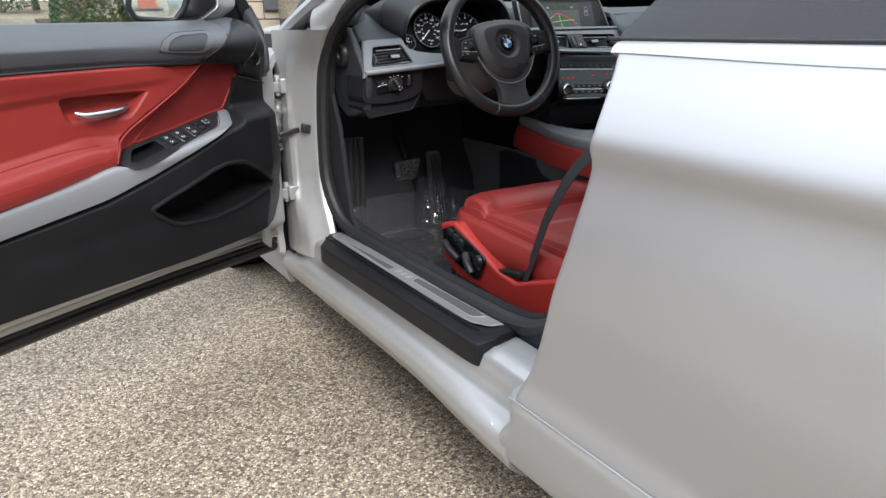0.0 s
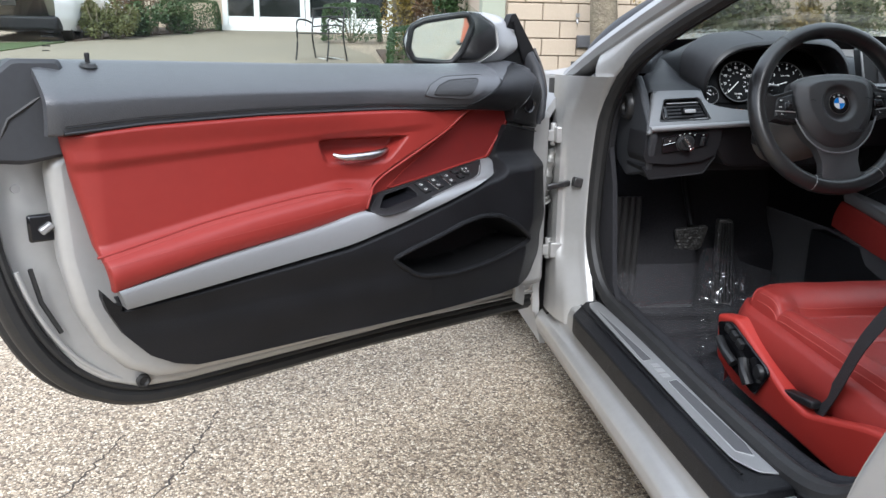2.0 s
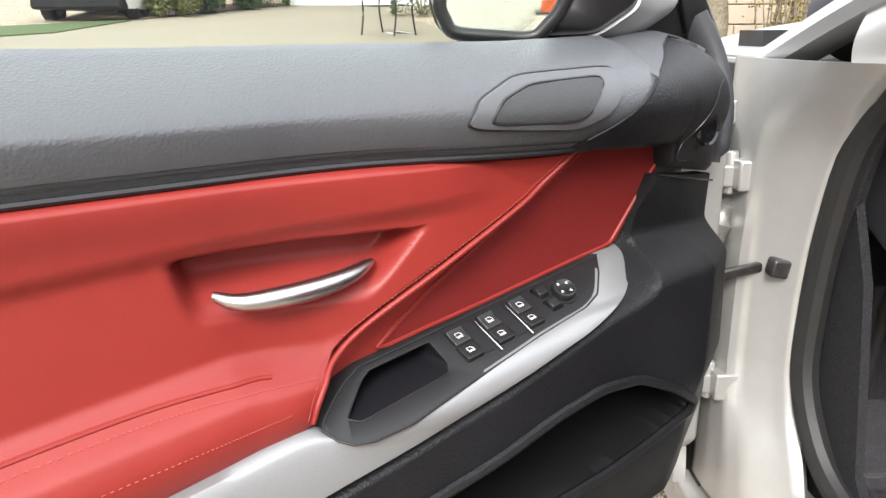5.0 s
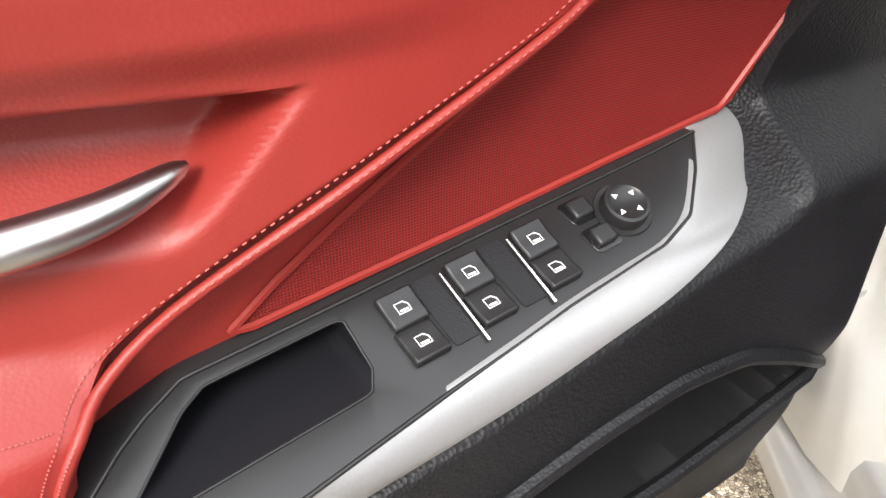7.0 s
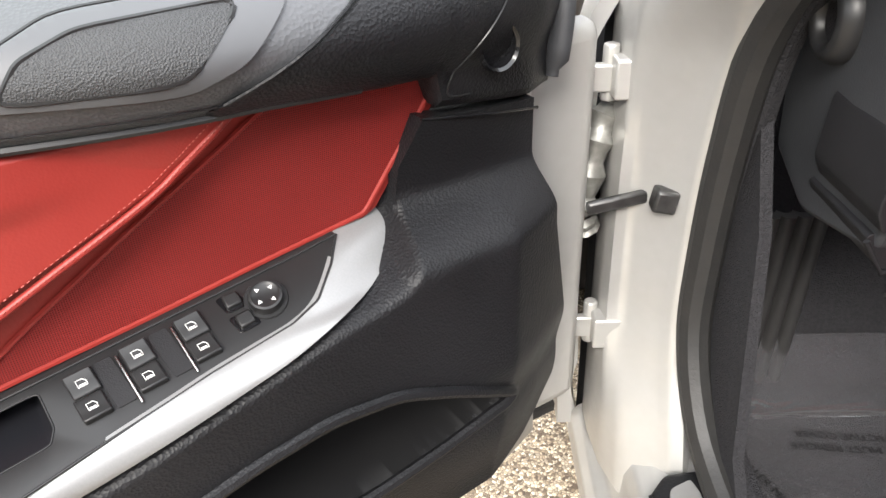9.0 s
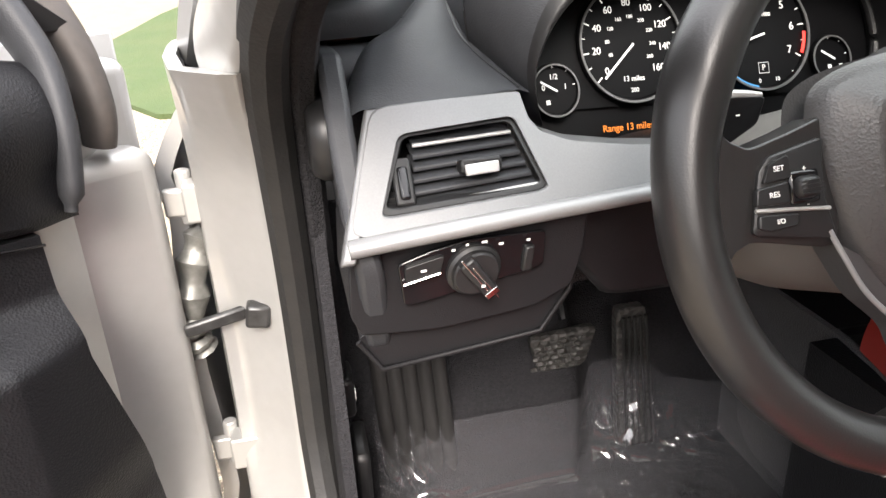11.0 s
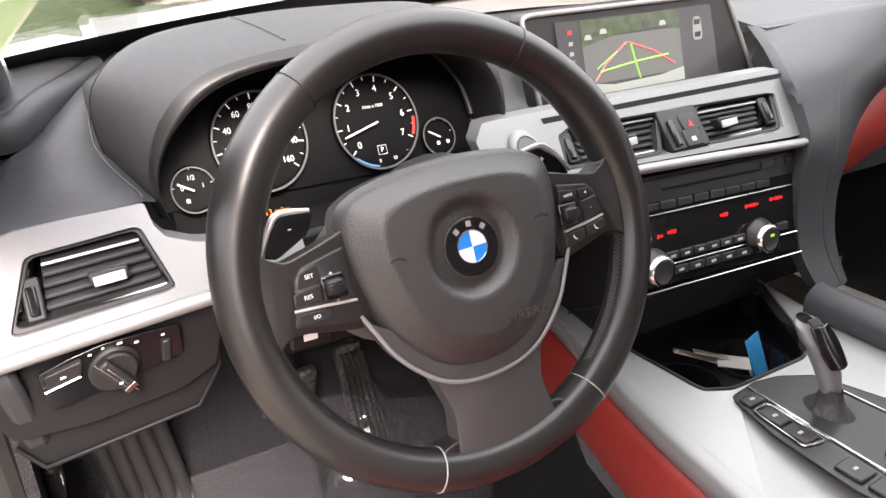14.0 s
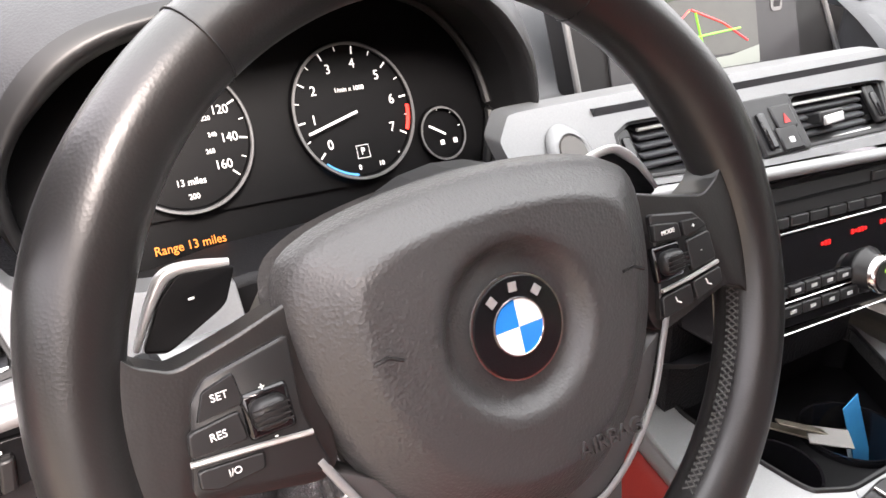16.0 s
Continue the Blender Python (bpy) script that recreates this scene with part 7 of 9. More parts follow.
for k in range(5):
    part("wheel_rib", box((0.0085, 0.0012, 0.0012), pose(0.0575, cy(0.8685 + 0.0042 * k) - 0.0088, 0.8685 + 0.0042 * k, -38.7, 0, 0)), SMOOTH, dash, smooth=0)
part("hazard_button", box((0.026, 0.005, 0.022), pose(0.0855, cy(0.8845) - 0.004, 0.8845, -38.7, 0, 0)), SMOOTH, dash, bevel=0.0015)
part("lock_button", box((0.026, 0.005, 0.022), pose(0.0815, cy(0.8690) - 0.004, 0.8690, -38.7, 0, 0)), SMOOTH, dash, bevel=0.0015)
part("hazard_mark", prism([(-0.004, -0.003), (0.004, -0.003), (0, 0.004)], 0.0006, lambda a, b, c: Vector((0.0855 + a, cy(0.8845) - 0.0078 + 0.8 * b - c, 0.8845 + b))), mat("hazard_red", (0.45, 0.02, 0.02), 0.5), dash, smooth=0)
part("lock_mark", box((0.006, 0.0008, 0.005), pose(0.0815, cy(0.869) - 0.0076, 0.869, -38.7, 0, 0)), WHITE, dash, smooth=0)
part("start_button", lathe([(0.0, 0.007), (0.012, 0.007), (0.0135, 0.009), (0.0165, 0.008), (0.018, 0.0)], lambda a, b, c: Vector((-0.144 + a, cy(0.892) - 0.004 - c + 0.8 * b, 0.892 + b)), 30), ALU, dash, "round engine start button", smooth=70)
part("start_face", lathe([(0.0, 0.008), (0.0115, 0.008), (0.012, 0.006)], lambda a, b, c: Vector((-0.144 + a, cy(0.892) - 0.0045 - c + 0.8 * b, 0.892 + b)), 24), mat("start_grey", (0.07, 0.064, 0.058), 0.4), dash)
# display
def SC(a, b, c):
    """The display's plane leans back."""
    return Vector((a, 0.010 + 0.22 * (b - 0.93) - c, b))


disp = new("display")
disp.parent = car
tagged(disp, "centre display showing a rear camera picture")
bez_o = rounded([(-0.058, 1.010), (0.283, 1.010), (0.328, 0.896), (-0.046, 0.896)], 0.06, 4)
scr_o = [(-0.012, 0.998), (0.250, 0.998), (0.258, 0.906), (-0.008, 0.906)]
part("display_case", prism(bez_o, 0.03, lambda a, b, c: SC(a, b, -0.032 + c)), SMOOTH, disp, "black display case", bevel=0.004)
part("display_rim", tube([SC(a, b, 0.0) for a, b in bez_o], 0.0032, 8, closed=True, up=(0, 1, 0)), ALU, disp, "satin silver rim")
SCR_GREY = mat("screen_dark", (0.03, 0.03, 0.032), 0.25, glow=0.008, glow_color=(0.6, 0.6, 0.62))
SCR_ROAD = mat("screen_road_grey", (0.035, 0.035, 0.035), 0.25, glow=0.05, glow_color=(0.50, 0.53, 0.50), spots=[(60, (0.045, 0.045, 0.042), 0.4)])
SCR_TREES = mat("screen_trees", (0.02, 0.028, 0.016), 0.25, glow=0.05, glow_color=(0.20, 0.27, 0.16), spots=[(90, (0.06, 0.06, 0.06), 0.5)])
SCR_PALE = mat("screen_pale", (0.10, 0.11, 0.10), 0.25, glow=0.08, glow_color=(0.72, 0.80, 0.74))
SCR_GREEN = mat("screen_green_line", (0.1, 0.4, 0.02), 0.3, glow=0.12, glow_color=(0.30, 0.85, 0.08))
SCR_RED = mat("screen_red_line", (0.5, 0.03, 0.03), 0.3, glow=0.12, glow_color=(0.75, 0.08, 0.10))
part("screen", prism(scr_o, 0.002, lambda a, b, c: SC(a, b, 0.0 + c)), SCR_GREY, disp, smooth=0)
part("camera_picture", prism([(0.025, 0.975), (0.190, 0.975), (0.192, 0.920), (0.027, 0.920)], 0.0006, lambda a, b, c: SC(a, b, 0.0022 + c)), SCR_ROAD, disp, smooth=0)
part("picture_foliage", prism([(0.025, 0.997), (0.189, 0.997), (0.190, 0.973), (0.15, 0.979), (0.08, 0.976), (0.025, 0.966)], 0.0006, lambda a, b, c: SC(a, b, 0.0026 + c)), SCR_TREES, disp, smooth=0)
part("picture_bumper", prism([(0.027, 0.907), (0.192, 0.907), (0.192, 0.924), (0.15, 0.918), (0.07, 0.916), (0.027, 0.922)], 0.0006, lambda a, b, c: SC(a, b, 0.0026 + c)), SCR_PALE, disp, smooth=0)
for i, (x, z) in enumerate(((0.035, 0.977), (0.048, 0.980), (0.060, 0.982), (0.13, 0.984), (0.16, 0.983))):
    part("picture_car", prism(rounded([(x - 0.006, z - 0.003), (x - 0.004, z + 0.003), (x + 0.004, z + 0.003), (x + 0.006, z - 0.003)], 0.2), 0.0005, lambda a, b, c: SC(a, b, 0.0032 + c)), SCR_PALE if i % 2 == 0 else SCR_GREY, disp, smooth=0)


def line(pts, m, w=0.0011):
    part("guide_line", tube([SC(a, b, 0.0034) for a, b in pts], w, 4), m, disp, smooth=0)


line([(0.040, 0.923), (0.060, 0.943), (0.095, 0.965)], SCR_RED), line([(0.175, 0.930), (0.140, 0.950), (0.098, 0.965)], SCR_RED)
line([(0.050, 0.934), (0.110, 0.940), (0.165, 0.943)], SCR_GREEN), line([(0.103, 0.962), (0.108, 0.940), (0.114, 0.919)], SCR_GREEN)
line([(0.045, 0.938), (0.095, 0.964)], SCR_GREEN, 0.0006)
for z in (0.985, 0.972, 0.960, 0.950):
    part("menu_symbol", box((0.006, 0.0006, 0.005), Matrix.Translation(SC(0.008, z, 0.003))), SCR_PALE if z != 0.985 else SCR_RED, disp, smooth=0)
part("parking_symbol", prism(rounded([(0.212, 0.955), (0.215, 0.985), (0.229, 0.985), (0.231, 0.955)], 0.3), 0.0006, lambda a, b, c: SC(a, b, 0.0026 + c)), mat("screen_mid_grey", (0.1, 0.1, 0.1), 0.3, glow=0.05, glow_color=(0.5, 0.5, 0.52)), disp, smooth=0)
for z in (0.978, 0.962):
    part("parking_window", box((0.010, 0.0006, 0.007), Matrix.Translation(SC(0.2215, z, 0.0036))), SCR_GREY, disp, smooth=0)

# radio and climate unit
ru = new("radio_unit")
ru.parent = car
tagged(ru, "black radio and climate unit with red readouts")
RY = -0.158
part("unit_face", prism(rounded([(-0.034, 0.846), (0.222, 0.834), (0.230, 0.702), (-0.028, 0.716)], 0.05), 0.05, lambda a, b, c: Vector((a, RY + 0.05 - c, b))), GLOSS, ru, bevel=0.003)
part("slot_panel", prism([(-0.03, 0.838), (0.220, 0.828), (0.222, 0.803), (-0.028, 0.814)], 0.0015, lambda a, b, c: Vector((a, RY - c, b))), SMOOTH, ru)
part("disc_slot", box((0.15, 0.002, 0.0025), pose(0.085, RY - 0.0018, 0.8215, 0, 2.6, 0)), DIAL, ru)
for i in range(8):
    part("preset_button", box((0.0215, 0.0035, 0.0085), pose(-0.008 + 0.0245 * i, RY - 0.002, 0.8085 - 0.0011 * i, 0, 2.6, 0)), SMOOTH, ru, bevel=0.001)
for i in range(3):
    part("preset_button", box((0.015 if i else 0.022, 0.0035, 0.009), pose(0.172 + 0.019 * i, RY - 0.002, 0.8225 - 0.0008 * i, 0, 2.6, 0)), SMOOTH, ru, bevel=0.001)


def bright(z0, x0=-0.026, x1=0.222, r=0.0009):
    part("bright_line", tube([(x0, RY - 0.003, z0), (x1, RY - 0.003, z0 - 0.044 * (x1 - x0))], r, 6), CHROME, ru)


bright(0.8005), bright(0.741), bright(0.7135, -0.026, 0.228)
part("readout_glass", prism([(-0.026, 0.797), (0.223, 0.786), (0.226, 0.757), (-0.025, 0.768)], 0.0012, lambda a, b, c: Vector((a, RY - c, b))), GLOSS, ru)
for x, z, w in ((-0.012, 0.7735, 0.010), (0.004, 0.7735, 0.012), (0.021, 0.775, 0.018), (0.100, 0.777, 0.016), (0.145, 0.7785, 0.026), (0.186, 0.7785, 0.024)):
    n_ = max(2, int(w / 0.0048))
    segs_ = [box((0.0030, 0.0008, 0.0042 if (k + n_) % 3 else 0.0026), pose(x + (k - (n_ - 1) / 2) * 0.0046, RY - 0.0018, z - 0.0002 * k, 0, 2.6, 0)) for k in range(n_)]
    part("red_readout", join(*segs_), LIT_RED, ru, smooth=0)
for i in range(8):
    part("climate_button", box((0.0185, 0.004, 0.009), pose(0.019 + 0.0205 * i if i < 6 else 0.150 + 0.022 * (i - 5), RY - 0.003, 0.7485 - 0.0009 * i, 0, 2.6, 0)), SMOOTH, ru, bevel=0.001)
for i in range(7):
    part("climate_button", box((0.0225, 0.004, 0.0095), pose(0.030 + 0.0245 * i, RY - 0.003, 0.7305 - 0.0011 * i, 0, 2.6, 0)), SMOOTH, ru, bevel=0.001)
sym = [box((0.007, 0.0006, 0.0028), pose(0.030 + 0.0245 * i, RY - 0.0055, 0.7305 - 0.0011 * i)) for i in range(5)] + [box((0.007, 0.0006, 0.0028), pose(0.019 + 0.0205 * i, RY - 0.0055, 0.7485 - 0.0009 * i)) for i in range(6)]
part("button_symbols", join(*sym), mat("dim_print", (0.35, 0.35, 0.35), 0.6), ru, smooth=0)
for kx, kz in ((-0.008, 0.7415), (0.156, 0.7395)):
    k = part("rotary_knob", lathe([(0.0, 0.020), (0.0115, 0.020), (0.0125, 0.0205), (0.0162, 0.018), (0.0172, 0.006), (0.0205, 0.004), (0.0205, 0.0)], lambda a, b, c: Vector((kx + a, RY - c, kz + b)), 36), SMOOTH, ru, "rotary climate knob", smooth=60)
    part("knob_chrome", lathe([(0.0150, 0.0206), (0.0168, 0.0190), (0.0174, 0.014)], lambda a, b, c: Vector((kx + a, RY - c, kz + b)), 36), CHROME, ru, smooth=70)
part("knob_light", box((0.006, 0.0008, 0.003), pose(0.158, RY - 0.0206, 0.744)), mat("knob_green", (0.2, 0.4, 0.05), 0.4, glow=0.15), ru, smooth=0)
for o in ru.children:
    o.data.transform(Matrix(((1.075, 0, 0.10, -0.0716), (0, 1, 0.25, -0.187), (0, 0, 1, -0.003), (0, 0, 0, 1))))
# curved side of the stack, running down into the console, and passenger trim
FLANK_A = curve([(0.335, 0.010, 0.962), (0.300, -0.050, 0.940), (0.270, -0.100, 0.915), (0.262, -0.135, 0.875), (0.252, -0.158, 0.835), (0.238, -0.162, 0.770), (0.242, -0.172, 0.700), (0.258, -0.200, 0.645)], 40)
FLANK_B = curve([(0.80, 0.00, 0.970), (0.700, -0.040, 0.900), (0.620, -0.045, 0.868), (0.537, -0.050, 0.835), (0.475, -0.065, 0.775), (0.432, -0.080, 0.715), (0.405, -0.100, 0.660), (0.394, -0.120, 0.612)], 40)


def flank(s, t):
    k = round(s * 40)
    return FLANK_A[k].lerp(FLANK_B[k], t) + Vector((0.0, -0.030, 0.012)) * math.sin(math.pi * t) * (0.4 + 0.6 * s)


part("stack_flank", grid(flank, 40, 24, thick=(0.0, 0.02, 0)), PAD, dash, "charcoal sewn pad beside the centre stack", smooth=80)
part("flank_wall", grid(lambda s, t: FLANK_A[round(s * 16)] + Vector((-0.003 * t, 0.004 * t, (0.893 - FLANK_A[round(s * 16)].z) * t if FLANK_A[round(s * 16)].z > 0.893 else 0.0)), 16, 4, thick=(0.01, 0, 0)), PAD, dash, smooth=70)
part("stack_seam", tube([flank(k / 40, 0.30) for k in range(12, 41)], 0.0009, 6), SMOOTH, dash)
part("stack_body", box((0.27, 0.26, 0.20), pose(0.10, 0.01, 0.72)), BLACK, dash)
part("passenger_red", grid(lambda s, t: Vector((0.47, -0.030, 0.790)).lerp(Vector((0.83, 0.0, 0.93)), s).lerp(Vector((0.425, -0.030, 0.700)).lerp(Vector((0.83, 0.02, 0.72)), s), t) + Vector((0, -0.018 * math.sin(math.pi * t), 0)), 16, 16, thick=(0, 0.02, 0)), RED, dash, "red leather passenger trim", smooth=70)
part("glove_box", grid(lambda s, t: (0.36 + 0.46 * t, 0.02 + 0.05 * s, 0.70 - 0.22 * s), 6, 8, thick=(0, 0.02, 0)), DIAL, dash)

# ---- centre console ----
con = new("centre_console")
con.parent = car
tagged(con, "satin silver centre console with red leather flanks")
CZ = 0.622
BIN = rounded([(-0.016, -0.098), (0.232, -0.100), (0.246, -0.120), (0.180, -0.238), (0.140, -0.268), (0.022, -0.268), (-0.008, -0.252), (-0.022, -0.13)], 0.12, 4)
CON = [(-0.052, 0.00), (-0.066, -0.12), (-0.082, -0.22), (-0.094, -0.32), (-0.100, -0.42), (-0.104, -0.75), (0.235, -0.75), (0.235, -0.40), (0.240, -0.25), (0.252, -0.14), (0.255, -0.06), (0.10, -0.055)]
def con_z(x, y):
    return CZ + 0.020 * ease(-0.18, -0.02, y) - 0.016 * ease(-0.055, -0.105, x) + 0.0
# console silver uses the lighter trim copy, its extra light being in the colour
part("console_top", plate_with_hole(CON, BIN, lambda a, b, c: Vector((a, b, con_z(a, b) - 0.02 + c)), 0.02), ALU_LIT, con, "satin silver console top", bevel=0.003, smooth=50)
rail = curve([(-0.054, 0.01, 0.632), (-0.068, -0.12, 0.615), (-0.084, -0.22, 0.606), (-0.096, -0.32, 0.603), (-0.103, -0.42, 0.602), (-0.107, -0.75, 0.600)], 40)
part("silver_flank", grid(lambda s, t: rail[round(s * 40)] + Vector((-0.004 * math.sin(math.pi * t) + 0.004, 0, 0.010 - 0.030 * t)), 40, 6, thick=(0.02, 0, 0)), ALU_LIT, con, smooth=70)
part("red_flank", grid(lambda s, t: rail[round(s * 40)] + Vector((-0.003 - 0.006 * math.sin(math.pi * t) - 0.020 * t, 0, -0.019 - 0.066 * t)), 40, 8, thick=(0.02, 0, 0)), RED, con, "red leather console flank", smooth=70)
CUPS = ((0.032, -0.190, 0.042), (0.143, -0.194, 0.044))


def cup_floor(s, t):
    """The bin's floor, sunk into two round cup holders."""
    x, y = -0.028 + 0.272 * t, -0.265 + 0.175 * s
    deep = max(ease(r, r - 0.004, math.hypot(x - cx, y - cy_)) for cx, cy_, r in CUPS)
    return (x, y, 0.5755 - 0.055 * deep)


bin_ob = part("bin_floor", grid(cup_floor, 90, 130, thick=(0, 0, -0.003)), DIAL, con, smooth=40)
bin_ob.data.materials.append(GLOSS)
for f_ in bin_ob.data.polygons:
    if f_.center.z < 0.569:
        f_.material_index = 1
part("console_lip", tube([(0.000, -0.104, 0.652), (0.06, -0.100, 0.647), (0.15, -0.098, 0.642), (0.228, -0.098, 0.640)], 0.011, 12), PAD, con, smooth=70)
n = len(BIN)
bw = bmesh.new()
lo, hi = [bw.verts.new((a, b, 0.573)) for a, b in BIN], [bw.verts.new((a, b, con_z(a, b) - 0.001)) for a, b in BIN]
for i in range(n):
    bw.faces.new((lo[i], lo[(i + 1) % n], hi[(i + 1) % n], hi[i]))
part("bin_wall", bw, DIAL, con, smooth=60)
part("bin_rim", tube([(a, b, con_z(a, b)) for a, b in BIN], 0.0025, 6, closed=True), SMOOTH, con)
for cx_, cy_, cr_ in CUPS:
    part("cup_holder", lathe([(0.9 * cr_, -0.05), (0.985 * cr_, 0.0), (1.01 * cr_, 0.005), (1.06 * cr_, 0.0055), (1.09 * cr_, 0.002), (1.10 * cr_, -0.003)], lambda a, b, c: Vector((cx_ + a, cy_ + b, 0.577 + c)), 40), GLOSS, con, "round black cup holder", smooth=60)
part("bin_lid", grid(lambda s, t: (0.0 + 0.225 * t, -0.100 + 0.02 * s, 0.66 - 0.05 * s), 3, 6, thick=(0, 0.008, 0)), SMOOTH, con)
part("console_front", grid(lambda s, t: (-0.04 + 0.30 * t, -0.055 - 0.10 * (1 - s) * 0 + 0.0 - 0.105 * s, 0.645 + 0.058 * s), 6, 8, thick=(0, 0.01, -0.01)), SMOOTH, con)
part("console_body", box((0.32, 1.0, 0.31), pose(0.075, -0.42, 0.365)), BLACK, con)
part("right_rail", grid(lambda s, t: (0.225 + 0.085 * t, -0.20 - 0.60 * s, 0.628 + 0.03 * math.sin(math.pi * t) + 0.02 * (1 - s) - 0.10 * t * t), 20, 8, thick=(0, 0, -0.02)), PAD, con, smooth=70)
part("right_flank", grid(lambda s, t: (0.315 - 0.02 * t, -0.10 - 0.75 * s, 0.56 - 0.35 * t), 8, 6, thick=(-0.01, 0, 0)), CARPET, con)
before = set(con.children)
# shifter field
SF = rounded([(-0.006, -0.275), (0.046, -0.267), (0.085, -0.275), (0.128, -0.300), (0.160, -0.40), (0.170, -0.62), (0.005, -0.62), (-0.030, -0.47), (-0.026, -0.36)], 0.12, 4)
part("shift_field", prism(SF, 0.004, lambda a, b, c: Vector((a, b, CZ + c))), SMOOTH, con, "black shifter surround", bevel=0.001)
part("field_rim", tube([(a, b, CZ + 0.0035) for a, b in SF], 0.0012, 6, closed=True), SMOOTH, con)
part("bright_rail", tube(curve([(0.028, -0.272, CZ + 0.005), (0.024, -0.36, CZ + 0.005), (0.022, -0.48, CZ + 0.005), (0.03, -0.62, CZ + 0.005)], 20), 0.0022, 6), CHROME, con)
part("bright_rail", tube(curve([(0.12, -0.315, CZ + 0.005), (0.128, -0.42, CZ + 0.005), (0.135, -0.60, CZ + 0.005)], 20), 0.0018, 6), CHROME, con)
part("bright_frame", tube(rounded([(-0.012, -0.318), (0.019, -0.316), (0.014, -0.405), (-0.017, -0.400)], 0.15, 3) and [Vector((a, b, CZ + 0.006)) for a, b in rounded([(-0.010, -0.312), (0.019, -0.310), (0.015, -0.398), (-0.017, -0.392)], 0.15, 3)], 0.0013, 6, closed=True), CHROME, con)
for x, y, w, h in ((0.008, -0.296, 0.030, 0.020), (0.003, -0.335, 0.024, 0.034), (0.000, -0.374, 0.024, 0.034), (-0.004, -0.448, 0.030, 0.034), (-0.003, -0.488, 0.030, 0.034)):
    part("console_button", box((w, h, 0.006), pose(x, y, CZ + 0.005, 0, 0, 3)), SMOOTH, con, bevel=0.0018)
    part("button_mark", box((0.007, 0.004, 0.0006), pose(x, y, CZ + 0.0083)), mat("dim_mark", (0.3, 0.3, 0.3), 0.6) if x == 0.008 else bpy.data.materials["dim_mark"], con, smooth=0)
part("park_brake_button", box((0.055, 0.045, 0.008), pose(0.075, -0.47, CZ + 0.006)), SMOOTH, con, "parking brake button", bevel=0.003)
part("gaiter", lathe([(0.030, 0.0), (0.026, 0.005), (0.018, 0.012), (0.014, 0.022), (0.012, 0.032)], lambda a, b, c: Vector((0.069 + a * 0.8, -0.350 + b * 1.15, CZ + 0.003 + c)), 28), mat("gaiter_leather", (0.02, 0.019, 0.019), 0.55, grain=[("noise", 90, 0.8, 0.004)], spots=[(30, (0.03, 0.03, 0.03), 0.4)]), con, "black leather gaiter", smooth=60)


def shift_knob():
    """A slim stalk that widens into a flat-faced grip."""
    secs = [(0.070, -0.350, 0.640, 0.0105, 0.013), (0.070, -0.346, 0.655, 0.012, 0.015), (0.071, -0.337, 0.675, 0.016, 0.019), (0.072, -0.326, 0.695, 0.021, 0.022), (0.068, -0.317, 0.713, 0.023, 0.022), (0.064, -0.308, 0.727, 0.020, 0.018), (0.061, -0.303, 0.734, 0.011, 0.010)]
    def f(s, t):
        k = s * (len(secs) - 1)
        i = min(int(k), len(secs) - 2)
        u = k - i
        q = [a + (b - a) * u for a, b in zip(secs[i], secs[i + 1])]
        a = 2 * math.pi * t
        ca, sa = math.cos(a), math.sin(a)
        return Vector((q[0] + q[3] * ca, q[1] + q[4] * sa, q[2] + 0.5 * q[4] * sa * 0.6))
    bm = grid(f, 24, 24)
    bmesh.ops.remove_doubles(bm, verts=bm.verts, dist=1e-5)
    return bm


part("shift_lever", shift_knob(), ALU, con, "satin silver gear lever with a gloss black face", smooth=70)
part("lever_face", grid(lambda s, t: (0.077 - 0.010 * s + (t - 0.5) * (0.030 + 0.008 * math.sin(math.pi * s)), -0.353 + 0.030 * s + 0.0055 * (2 * t - 1) ** 2, 0.681 + 0.048 * s), 8, 8, thick=(0, -0.003, 0.002)), GLOSS, con, bevel=0.001)
part("lever_side", box((0.005, 0.013, 0.020), pose(0.0505, -0.316, 0.708, 28, 0, 0)), SMOOTH, con, bevel=0.003)
part("lever_top", box((0.018, 0.012, 0.003), pose(0.0645, -0.316, 0.7320, 35, 0, 0)), SMOOTH, con, bevel=0.002)
part("lever_light", box((0.004, 0.001, 0.004), pose(0.082, -0.3385, 0.705)), mat("lever_yellow", (0.6, 0.6, 0.05), 0.4, glow=0.2), con, smooth=0)
part("lever_marks", join(box((0.001, 0.001, 0.014), pose(0.073, -0.3425, 0.696)), box((0.009, 0.001, 0.001), pose(0.073, -0.3425, 0.696))), WHITE, con, smooth=0)

lever = {"gaiter", "shift_lever", "lever_face", "lever_side", "lever_top", "lever_light", "lever_marks"}
for o in set(con.children) - before:
    shift_ = Matrix.Translation((0.016, -0.014, 0) if o.name.split(".")[0] in lever else (0.010, -0.006, 0))
    o.data.transform(Matrix.Translation((0.002, -0.283, CZ)) @ Matrix.Diagonal((0.82, 0.82, 0.86, 1)) @ Matrix.Translation((-0.002, 0.283, -CZ)) @ shift_)

# things lying in the cup bin
tag_ob = thing("paper_tag", "blue and white paper tag standing in a cup holder", "tag")
tag_ob.location = (0.156, -0.190, 0.526)
TAGB = mat("tag_blue", (0.02, 0.22, 0.48), 0.6, spots=[(80, (0.03, 0.28, 0.55), 0.4)])
part("tag_card", box((0.028, 0.0012, 0.080), pose(0.008, 0, 0.040, -14, -12, 8)), TAGB, tag_ob, bevel=0.0004)
